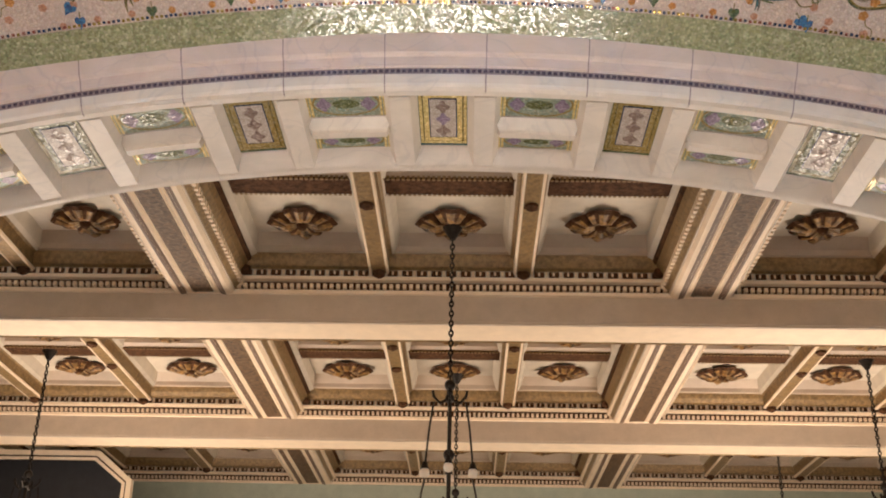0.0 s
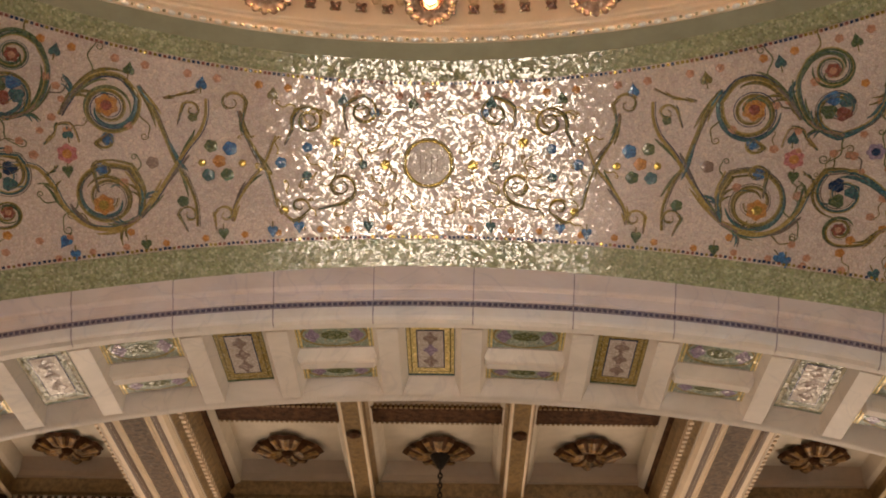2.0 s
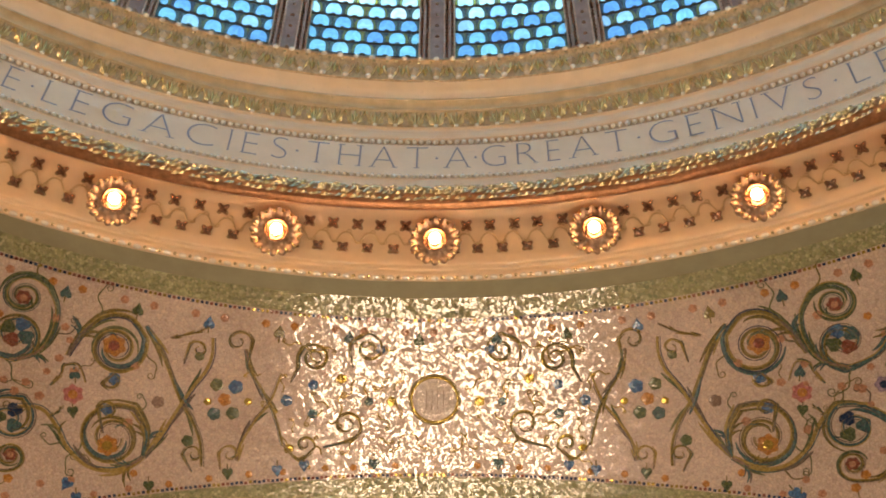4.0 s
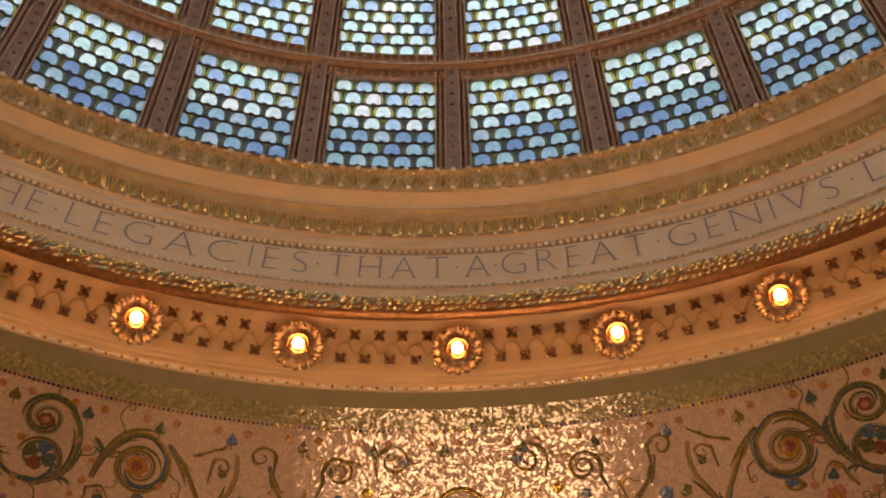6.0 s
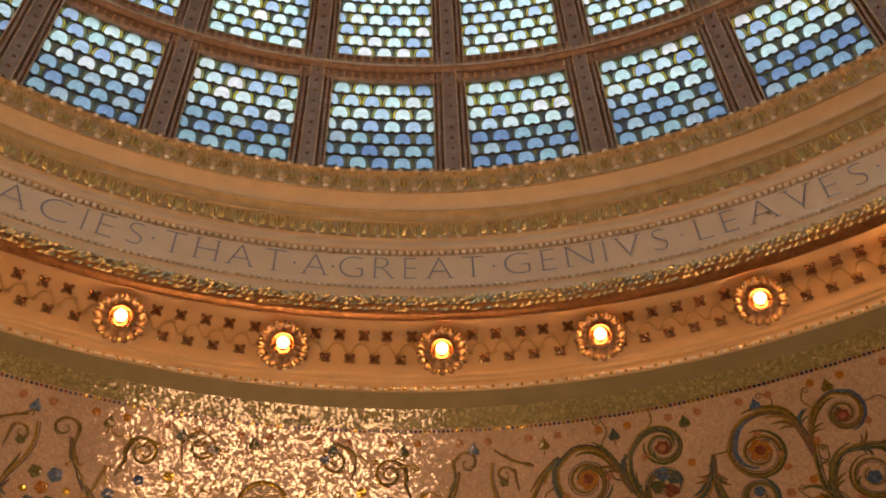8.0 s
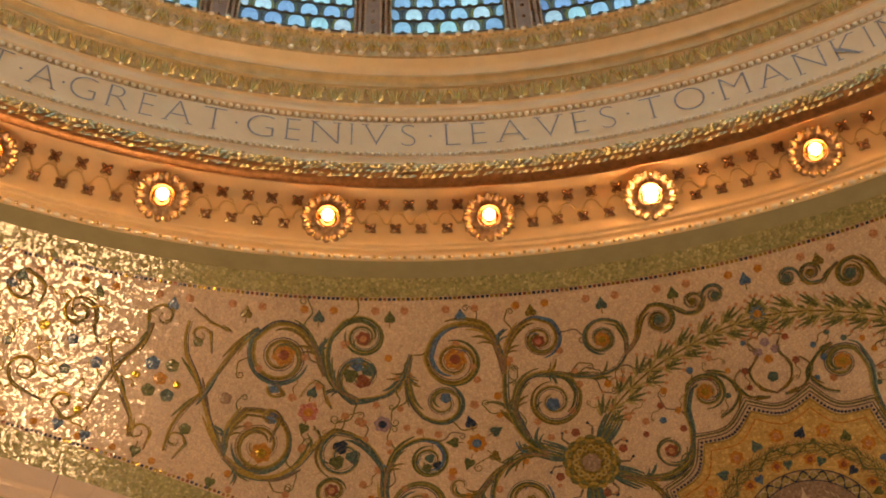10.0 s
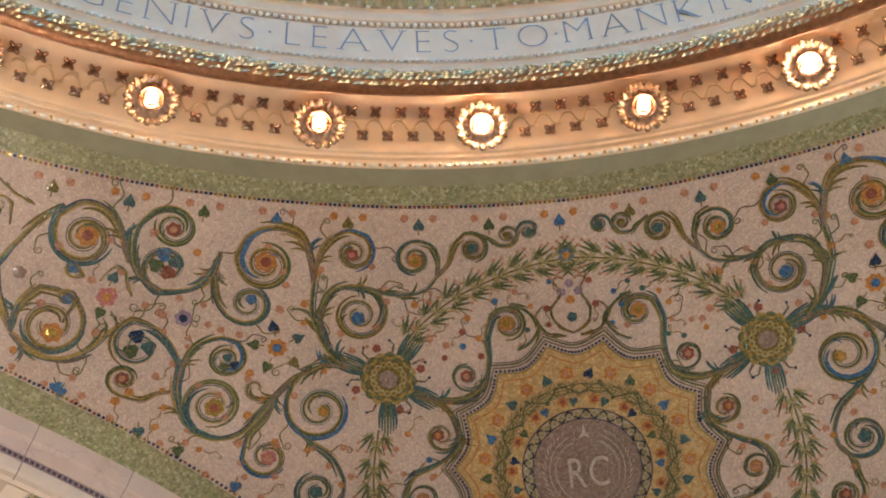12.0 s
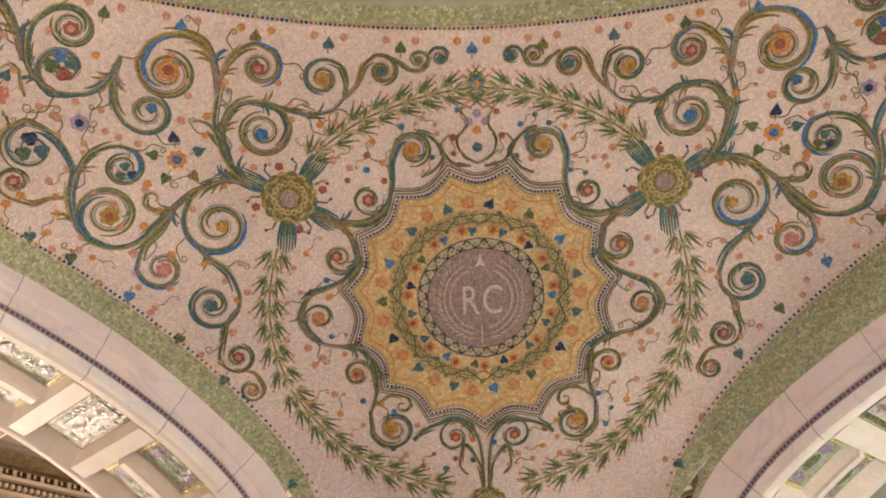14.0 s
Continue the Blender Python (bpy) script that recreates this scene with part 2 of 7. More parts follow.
# brownish gilding of the relief grounds, darkened to shade the gaps between leaves
M_GILT_DARK = paint("brown_gap_gilding", (0.60, 0.42, 0.25), 0.28, 0.2, 30.0, 0.3, 0.35, 0.5, 0.006)
# near-white beads: the glints on the gilding are put into the colour
M_BEAD_GLINT = paint("glint_white_bead", (1.0, 0.95, 0.86), 0.18, 0.03, 30.0, 0.0, 0.2, 0.8, 0.004)
M_GROOVE = paint("brown_gilt_groove", (0.64, 0.50, 0.35), 0.45, 0.2, 20.0, 0.2, 0.2, 0.6, 0.005)
M_OGEE = paint("ochre_gilt_ogee", (0.62, 0.47, 0.29), 0.42, 0.12, 8.0, 0.1, 0.25, 0.8, 0.005)
M_TORUS = paint("dark_copper_gilding", (0.46, 0.21, 0.11), 0.3, 0.2, 24.0, 0.25, 0.8, 0.5, 0.005)
M_STUD = paint("dark_bronze_stud", (0.36, 0.22, 0.17), 0.2, 0.2, 30.0, 0.2, 0.85, 0.5, 0.004)
M_BRONZE = paint("dark_bronze", (0.43, 0.30, 0.25), 0.42, 0.2, 16.0, 0.25, 0.30, 0.6, 0.006)
M_MAUVE = paint("mauve_bronze_strip", (0.37, 0.28, 0.26), 0.45, 0.15, 12.0, 0.2, 0.25, 0.7, 0.006)
M_COPPER = paint("copper_edge", (0.72, 0.48, 0.35), 0.28, 0.2, 24.0, 0.2, 0.45, 0.5, 0.004)
M_LETTER = paint("grey_blue_letter_paint", (0.24, 0.28, 0.34), 0.5, 0.1, 18.0)
M_LEAD = paint("lead_came", (0.035, 0.035, 0.04), 0.5, 0.15, 30.0, 0.1, 0.3)
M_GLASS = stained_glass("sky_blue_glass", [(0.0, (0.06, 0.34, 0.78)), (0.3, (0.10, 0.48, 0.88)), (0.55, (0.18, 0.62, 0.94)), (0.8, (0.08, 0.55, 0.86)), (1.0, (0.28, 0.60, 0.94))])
# lowest scales: the weaker light behind them is put into a darker blue
M_GLASS_DIM = stained_glass("dim_lit_blue_glass", [(0.0, (0.015, 0.18, 0.50)), (0.4, (0.03, 0.29, 0.62)), (0.75, (0.04, 0.36, 0.62)), (1.0, (0.10, 0.36, 0.66))])
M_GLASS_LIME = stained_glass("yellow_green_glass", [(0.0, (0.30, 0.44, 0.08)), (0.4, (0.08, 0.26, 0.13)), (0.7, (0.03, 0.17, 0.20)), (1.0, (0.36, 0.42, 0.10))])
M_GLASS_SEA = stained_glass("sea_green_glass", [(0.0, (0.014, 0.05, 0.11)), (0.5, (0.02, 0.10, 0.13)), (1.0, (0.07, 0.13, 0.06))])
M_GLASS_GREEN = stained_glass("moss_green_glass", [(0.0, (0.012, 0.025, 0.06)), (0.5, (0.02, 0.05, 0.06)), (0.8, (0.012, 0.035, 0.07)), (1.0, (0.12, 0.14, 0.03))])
M_BEAM = paint("beige_beam_plaster", (0.52, 0.41, 0.31), 0.55, 0.06, 4.0, 0.05, dark=0.9)
M_COFFER = paint("cream_coffer_plaster", (0.62, 0.54, 0.43), 0.55, 0.06, 5.0, 0.05, dark=0.88)
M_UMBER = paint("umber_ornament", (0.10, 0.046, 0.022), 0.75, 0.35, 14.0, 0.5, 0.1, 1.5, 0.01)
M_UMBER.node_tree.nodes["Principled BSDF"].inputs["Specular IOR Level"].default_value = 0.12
M_SCROLLWORK = paint("brown_scrollwork", (0.19, 0.115, 0.06), 0.6, 0.3, 16.0, 0.2, 0.0, 0.6, 0.004)
M_BROWN = paint("brown_stripe_paint", (0.16, 0.095, 0.06), 0.6, 0.15, 10.0, 0.1, 0.0, 0.7, 0.004)
M_FOLIAGE = paint("umber_painted_foliage", (0.16, 0.088, 0.042), 0.65, 0.45, 26.0, 0.3, 0.0, 0.35, 0.006)
M_LEAFGILT = paint("gilt_rosette_leaf", (0.30, 0.155, 0.04), 0.45, 0.5, 14.0, 0.3, 0.1, 0.5, 0.006)
M_OCHRE = paint("ochre_gilt_moulding", (0.29, 0.18, 0.075), 0.42, 0.25, 18.0, 0.4, 0.2, 0.5, 0.008)
M_DARK = paint("flat_black_paint", (0.012, 0.012, 0.015), 0.6, 0.2, 6.0)
M_IRON = paint("black_iron", (0.03, 0.024, 0.02), 0.4, 0.2, 30.0, 0.2, 0.8)
M_SAGE = paint("pale_sage_wall", (0.45, 0.48, 0.38), 0.5, 0.06, 5.0, 0.05)
M_FLOOR = marble("floor_marble", (0.42, 0.36, 0.30), (0.25, 0.2, 0.18), 0.3)
M_BULB = glow("warm_bulb", (1.0, 0.62, 0.36), 52.0)
M_BULB_WHITE = glow("cool_bulb", (1.0, 0.72, 0.48), 120.0)
M_FROST = glow("frosted_lamp_glass", (0.7, 0.58, 0.46), 0.15)


# ---- sizes ----
A = 7.87                                  # arch planes, from the axis
SPAN, SPRING, RISE, RISE_LOW = 5.81, 4.086, 2.066, 1.71   # half span, springing height, rises
SHELL_Z, SHELL_R = -4.454, 13.244         # the shallow sphere of the pendentives
RING_R, RING_Z = 6.64, 7.005              # where the pendentives meet the ring
DOME_C, DOME_R = 7.257, 5.97
DEEP = 1.27                               # depth of the arches


# ---- building helpers ----
def finish(name, me, mats, parent=None, label="", smooth=False):
    if smooth:
        me.shade_smooth()
    for m in (mats if isinstance(mats, (list, tuple)) else [mats]):
        me.materials.append(m)
    ob = new(name, me)
    if parent is not None:
        ob.parent = parent
    return tagged(ob, label)


def part(name, bm, mats, parent=None, label="", smooth=False):
    me = bpy.data.meshes.new(name)
    bmesh.ops.recalc_face_normals(bm, faces=bm.faces)
    bm.to_mesh(me)
    bm.free()
    return finish(name, me, mats, parent, label, smooth)


def raw(name, verts, faces, mats, parent=None, label="", smooth=False, slots=None):
    me = bpy.data.meshes.new(name)
    me.from_pydata([tuple(v) for v in verts], [], faces)
    if slots:
        me.polygons.foreach_set("material_index", slots)
    return finish(name, me, mats, parent, label, smooth)


def anchor(name, label="", category="", group="", kind="", at=(0, 0, 0)):
    ob = new(name)
    ob.location = at
    ob.empty_display_size = 0.2
    return tagged(ob, label, category, group, kind)


def grid_mesh(rows, closed=False):
    """A sheet through rows of points, each row as long as the next."""
    bm = bmesh.new()
    vs = [[bm.verts.new(p) for p in row] for row in rows]
    n = len(vs[0])
    for i in range(len(vs) - 1):
        for j in range(n if closed else n - 1):
            k = (j + 1) % n
            bm.faces.new((vs[i][j], vs[i][k], vs[i + 1][k], vs[i + 1][j]))
    return bm


def polar(r, z, deg):
    a = radians(deg)
    return Vector((r * math.sin(a), r * math.cos(a), z))


def turned(profile, steps=288):
    """A surface of revolution round the dome's axis from (radius, height) pairs."""
    return grid_mesh([[polar(r, z, 360 * i / steps) for i in range(steps)] for r, z in profile], True)


def block(bm, x0, x1, y0, y1, z0, z1):
    vs = [bm.verts.new((x, y, z)) for x in (x0, x1) for y in (y0, y1) for z in (z0, z1)]
    for f in ((0, 1, 3, 2), (4, 6, 7, 5), (0, 4, 5, 1), (2, 3, 7, 6), (0, 2, 6, 4), (1, 5, 7, 3)):
        bm.faces.new([vs[i] for i in f])


def tube(points, radius, sides=6, taper=None):
    """Vertices and faces of a pipe through points."""
    verts, faces = [], []
    pts = [Vector(p) for p in points]
    for i, p in enumerate(pts):
        d = (pts[min(i + 1, len(pts) - 1)] - pts[max(i - 1, 0)]).normalized()
        s = d.orthogonal().normalized() if abs(d.z) > 0.9 else d.cross(Vector((0, 0, 1))).normalized()
        q = d.cross(s)
        rr = radius * (taper[i] if taper else 1)
        for k in range(sides):
            a = 2 * math.pi * k / sides
            verts.append(p + rr * (math.cos(a) * s + math.sin(a) * q))
    for i in range(len(pts) - 1):
        for k in range(sides):
            l = (k + 1) % sides
            faces.append((i * sides + k, i * sides + l, (i + 1) * sides + l, (i + 1) * sides + k))
    return verts, faces


def rib_curve(points, n=10):
    """A smooth line (Catmull-Rom) through a few points in the plane."""
    p = [points[0]] + list(points) + [points[-1]]
    out = []
    for i in range(1, len(p) - 2):
        for k in range(n):
            t = k / n
            out.append(tuple(0.5 * ((2 * p[i][c]) + (-p[i - 1][c] + p[i + 1][c]) * t + (2 * p[i - 1][c] - 5 * p[i][c] + 4 * p[i + 1][c] - p[i + 2][c]) * t * t
                                    + (-p[i - 1][c] + 3 * p[i][c] - 3 * p[i + 1][c] + p[i + 2][c]) * t ** 3) for c in (0, 1)))
    out.append(tuple(points[-1]))
    return out


# ---- the shell of the pendentives ----
CENTRE = Vector((0, 0, SHELL_Z))


def swell(x, y):
    """How far the shell stands off the sphere between arch crown and corner."""
    q = abs((math.degrees(math.atan2(x, y)) + 45) % 90 - 45)
    return (-0.035 + 0.17 * math.exp(-((q - 30) / 11) ** 2)) * min(1.0, max(0.0, (math.hypot(x, y) - RING_R) / 1.2))


def shell(phi, r):
    x, y = r * math.sin(radians(phi)), r * math.cos(radians(phi))
    R = SHELL_R + swell(x, y)
    return Vector((x, y, SHELL_Z + math.sqrt(R * R - r * r)))


class Chart:
    """A flat drawing board that touches the shell; what is drawn on it lies on the shell."""

    def __init__(self, phi, r, shift=0.0):
        self.o = shell(phi, r)
        self.n = (self.o - CENTRE).normalized()
        a = radians(phi)
        self.u = Vector((math.cos(a), -math.sin(a), 0))
        self.v = self.u.cross(self.n)
        self.o = self.o + shift * self.u

    def on(self, u, v, h=0.004):
        p = self.o + u * self.u + v * self.v - CENTRE
        x, y = p.x, p.y
        pn, pp = p.dot(self.n), p.dot(p)
        for _ in range(3):
            R = SHELL_R + swell(x, y) - h
            q = p + (math.sqrt(max(0.0, pn * pn - pp + R * R)) - pn) * self.n
            x, y = q.x, q.y
        return q + CENTRE


def ribbon(ch, line, width, h=0.005, verts=None, faces=None):
    """A slightly raised strip along a drawn line; width is a number or a function of 0..1."""
    verts = [] if verts is None else verts
    faces = [] if faces is None else faces
    base, n = len(verts), len(line)
    for i, (u, v) in enumerate(line):
        a, b = line[max(0, i - 1)], line[min(n - 1, i + 1)]
        dx, dy = b[0] - a[0], b[1] - a[1]
        L = math.hypot(dx, dy) or 1.0
        w = (width(i / (n - 1)) if callable(width) else width) / 2
        ox, oy = -dy / L * w, dx / L * w
        verts += [ch.on(u + ox, v + oy, 0.002), ch.on(u, v, h + 0.003), ch.on(u - ox, v - oy, 0.002)]
    for i in range(n - 1):
        k = base + 3 * i
        faces += [(k, k + 1, k + 4, k + 3), (k + 1, k + 2, k + 5, k + 4)]
    return verts, faces


def patch(ch, outline, h=0.006, verts=None, faces=None):
    """A filled shape, its middle raised a little."""
    verts = [] if verts is None else verts
    faces = [] if faces is None else faces
    base, n = len(verts), len(outline)
    cu, cv = sum(p[0] for p in outline) / n, sum(p[1] for p in outline) / n
    verts.append(ch.on(cu, cv, h + 0.004))
    verts += [ch.on(u, v, h) for u, v in outline]
    faces += [(base, base + 1 + i, base + 1 + (i + 1) % n) for i in range(n)]
    return verts, faces


def spiral(u, v, r, turns, start, way, shrink=0.30, n=None):
    n = n or int(26 * turns) + 6
    out = []
    for i in range(n + 1):
        k = i / n
        a = radians(start) + way * 2 * math.pi * turns * k
        q = r * (1 - (1 - shrink) * k ** 0.9)
        out.append((u + q * math.cos(a), v + q * math.sin(a)))
    return out


def motif(name, pieces, parent, label=""):
    """One inlaid figure out of (vertices, faces, material) pieces."""
    verts, faces, slots, mats = [], [], [], []
    for vs, fs, m in pieces:
        if m not in mats:
            mats.append(m)
        base = len(verts)
        verts += vs
        faces += [tuple(i + base for i in f) for f in fs]
        slots += [mats.index(m)] * len(fs)
    return raw(name, verts, faces, mats, parent, label, True, slots)


def tendril(ch, u, v, turn, size, way, verts, faces, width=0.010):
    """A thin S-shaped shoot ending in a curl."""
    t = radians(turn)
    pts = [(u, v)]
    for x, y in ((0.30, 0.10 * way), (0.62, -0.04 * way), (0.88, 0.10 * way)):
        pts.append((u + size * (x * math.cos(t) - y * math.sin(t)), v + size * (x * math.sin(t) + y * math.cos(t))))
    line = rib_curve(pts, 5)
    cu, cv = u + size * (0.88 * math.cos(t) - 0.22 * way * math.sin(t)), v + size * (0.88 * math.sin(t) + 0.22 * way * math.cos(t))
    line += spiral(cu, cv, 0.12 * size, 1.25, turn - 90 * way, way, 0.35, 14)[1:]
    ribbon(ch, line, lambda k: width * (1 - 0.5 * k), 0.005, verts, faces)


def flare(ch, u, v, turn, size, way, verts, faces):
    """A curved acanthus tongue, broad at its root and pointed."""
    t = radians(turn)
    line = []
    for k in range(6):
        q = k / 5
        x, y = size * (q - 0.16 * q ** 3), size * 0.62 * way * q ** 2.4
        line.append((u + x * math.cos(t) - y * math.sin(t), v + x * math.sin(t) + y * math.cos(t)))
    ribbon(ch, line, lambda q: size * 0.13 * math.sin(math.pi * (0.10 + 0.86 * q)) ** 0.8 + 0.003, 0.007, verts, faces)


def shifted(line, d):
    out = []
    for i, p in enumerate(line):
        a, b = line[max(0, i - 1)], line[min(len(line) - 1, i + 1)]
        L = math.hypot(b[0] - a[0], b[1] - a[1]) or 1
        out.append((p[0] - (b[1] - a[1]) / L * d, p[1] + (b[0] - a[0]) / L * d))
    return out


def crescent(ch, line, i0, i1, off, width, verts, faces):
    """A long tongue that hugs a line from i0 to i1 and peels away from it at its end."""
    seg = line[i0:i1]
    if len(seg) < 3:
        return
    n = len(seg) - 1
    lifted = [shifted(seg, off * (0.35 + 0.9 * (k / n) ** 1.5))[k] for k in range(n + 1)]
    ribbon(ch, lifted, lambda q: width * math.sin(math.pi * (0.04 + 0.93 * q)) ** 0.8 + 0.003, 0.0075, verts, faces)


def dressed(ch, line, width, core, edge, seed=0, thin=0.34):
    """A tapering stem: an olive band with a straw-coloured light side, a dark line and a bright tongue along its back."""
    rng = random.Random(seed)
    full = lambda k: (0.55 + 0.45 * min(1.0, k * 6)) * (1.0 - (1.0 - thin) * k ** 1.2)
    way = 1 if seed % 2 else -1
    pieces = [(*ribbon(ch, line, lambda k: 0.74 * width * full(k)), core),
              (*ribbon(ch, shifted(line, way * width * 0.30), lambda k: 0.36 * width * full(k), 0.007), M_STRAW),
              (*ribbon(ch, shifted(line, -way * width * 0.46), lambda k: 0.30 * width * full(k), 0.0065), (M_UMBRA, M_NAVY, M_UMBRA, M_TEAL)[seed % 4])]
    bins = {}
    grab = lambda m: bins.setdefault(m.name, ([], [], m))[:2]
    n = len(line)
    # bright tongues that hug the stem, and the sheath at its root
    f0 = rng.uniform(0.22, 0.36)
    crescent(ch, line, int(f0 * n), int((f0 + 0.26) * n), -way * width * 0.9, width * 0.80, *grab(edge))
    crescent(ch, line, int((f0 + 0.20) * n), int((f0 + 0.44) * n), way * width * 0.95, width * 0.55, *grab((M_OLIVE, M_LEAF, M_SPRIG)[seed % 3]))
    crescent(ch, line, int(0.03 * n), int(0.30 * n), way * width * 0.85, width * 0.62, *grab(core))
    crescent(ch, line, int(0.06 * n), int(0.24 * n), -way * width * 0.80, width * 0.50, *grab((M_STRAW, M_SPRIG)[seed % 2]))
    crescent(ch, line, 0, max(3, int(0.15 * n)), 0.0, width * 1.15, *grab((M_SHEATH, M_UMBRA, M_TEAL, M_SHEATH)[seed % 4]))
    return pieces, bins, grab, rng, way


def bough_line(points, centre=None, way=1, turns=1.5, shrink=0.24):
    line = rib_curve(points, 8)
    if centre is not None:
        dx, dy = points[-1][0] - centre[0], points[-1][1] - centre[1]
        r, a0 = math.hypot(dx, dy), math.atan2(dy, dx)
        n = int(30 * turns) + 6
        for i in range(1, n + 1):
            k = i / n
            q = r * (1 - (1 - shrink) * k ** 0.62)
            a = a0 + way * 2 * math.pi * (turns + 0.25) * k
            line.append((centre[0] + q * math.cos(a), centre[1] + q * math.sin(a)))
    return line


def draw_bough(ch, points, width, edge, parent, centre=None, way=1, turns=1.5, seed=0, golden=False, leafy=0.035):
    """A stem through points that winds into a scroll round centre, with leaves and shoots breaking out of it."""
    line = bough_line(points, centre, way, turns)
    core = (M_OLIVE, M_SPRIG, M_TEAL, M_LEAF)[seed % 4] if not golden else (M_OLIVE, M_STRAW, M_OLIVE)[seed % 3]
    pieces, bins, grab, rng, side = dressed(ch, line, width, core, edge, seed, 0.30 if centre else 0.5)
    n = len(line)
    if width > leafy:
        marks = (0.08,) if centre else (0.10, 0.60)
        for j, f in enumerate(marks):
            i = min(n - 2, int(f * n))
            a, b = line[i], line[i + 1]
            d = math.degrees(math.atan2(b[1] - a[1], b[0] - a[0]))
            out = -way if centre else (1 if j % 2 else -1)
            flare(ch, a[0], a[1], d + out * rng.uniform(6, 14), width * rng.uniform(2.8, 4.0), out, *grab((edge, M_SPRIG, M_STRAW, M_LEAF, M_OLIVE)[j]))
            if j == 1:
                flare(ch, a[0], a[1], d - out * rng.uniform(6, 14), width * rng.uniform(2.4, 3.4), -out, *grab(M_OLIVE))
            if j == 0:
                for turn, L in ((8, 4.2), (20, 3.0)):
                    flare(ch, a[0], a[1], d - out * turn, width * L, -out, *grab(M_OLIVE))
                    flare(ch, a[0], a[1], d + out * (turn + 6), width * L * 0.8, out, *grab(M_TEAL))
        for f in ((0.16, 0.38) if centre else (0.25, 0.50, 0.80)):
            i = min(n - 2, int(f * n))
            a, b = line[i], line[i + 1]
            d = math.degrees(math.atan2(b[1] - a[1], b[0] - a[0]))
            out = -way if centre else (1 if rng.random() < 0.5 else -1)
            tendril(ch, a[0], a[1], d + out * rng.uniform(30, 50), rng.uniform(0.20, 0.30), -out, *grab(rng.choice((M_OLIVE, M_UMBRA, M_SPRIG))), 0.012)
    if centre and width > 0.024:
        # a small leaf inside the scroll, held off its inner side
        i = int(n * 0.62)
        a, b = line[i], line[min(n - 1, i + 1)]
        d = math.degrees(math.atan2(b[1] - a[1], b[0] - a[0]))
        flare(ch, a[0], a[1], d + way * 8, width * 2.0, way, *grab(edge))
    return motif("scroll" if centre else "stem", pieces + [tuple(q) for q in bins.values()], parent)


def stem(ch, points, width, parent, core=None, edge=None, name="stem"):
    pieces, bins, _, _, _ = dressed(ch, rib_curve(points, 8), width * 0.98, core or M_OLIVE, edge or M_LEAF, int(abs(points[0][0] * 71 + points[-1][1] * 37) * 10), 0.5)
    return motif(name, pieces + [tuple(q) for q in bins.values()], parent)


def disc_line(u, v, r, n=12, lobes=0, depth=0.0, turn=0.0):
    return [(u + r * (1 - depth * (0.5 + 0.5 * math.cos(lobes * 2 * math.pi * i / n))) * math.cos(2 * math.pi * i / n + turn),
             v + r * (1 - depth * (0.5 + 0.5 * math.cos(lobes * 2 * math.pi * i / n))) * math.sin(2 * math.pi * i / n + turn)) for i in range(n)]


def rosette(ch, u, v, r, outer, inner, parent, lobes=6):
    return motif("rosette", [(*patch(ch, disc_line(u, v, r, 4 * lobes, lobes, 0.22), 0.006), outer), (*patch(ch, disc_line(u, v, r * 0.45, 10), 0.012), inner)], parent)


def spot(ch, u, v, r, mat, parent):
    return motif("blossom", [(*patch(ch, disc_line(u, v, r, 15, 5, 0.18), 0.005), mat)], parent)


def heart(ch, u, v, size, turn, mat, parent):
    a = radians(turn)
    shape = [(0, 1.0), (0.30, 0.45), (0.62, 0.05), (0.60, -0.38), (0.30, -0.55), (0.0, -0.32), (-0.30, -0.55), (-0.60, -0.38), (-0.62, 0.05), (-0.30, 0.45)]
    out = [(u + size * (x * math.cos(a) - y * math.sin(a)), v + size * (x * math.sin(a) + y * math.cos(a))) for x, y in shape]
    back = [(u + size * (-y * math.sin(a)), v + size * (y * math.cos(a))) for y in (-0.3, -0.7, -1.1)]
    return motif("ivy_leaf", [(*patch(ch, out), mat), (*ribbon(ch, back, size * 0.14), M_OLIVE)], parent)


def cluster(ch, u, v, r, parent, mats):
    """Three or four small leaves round a point, as in the eyes of the larger scrolls."""
    pieces = []
    for k, m in enumerate(mats):
        a = radians(90 + 360 * k / len(mats))
        cu, cv = u + 0.55 * r * math.cos(a), v + 0.55 * r * math.sin(a)
        pieces.append((*patch(ch, disc_line(cu, cv, 0.5 * r, 9, 3, 0.3, a)), m))
    return motif("leaf_cluster", pieces, parent)


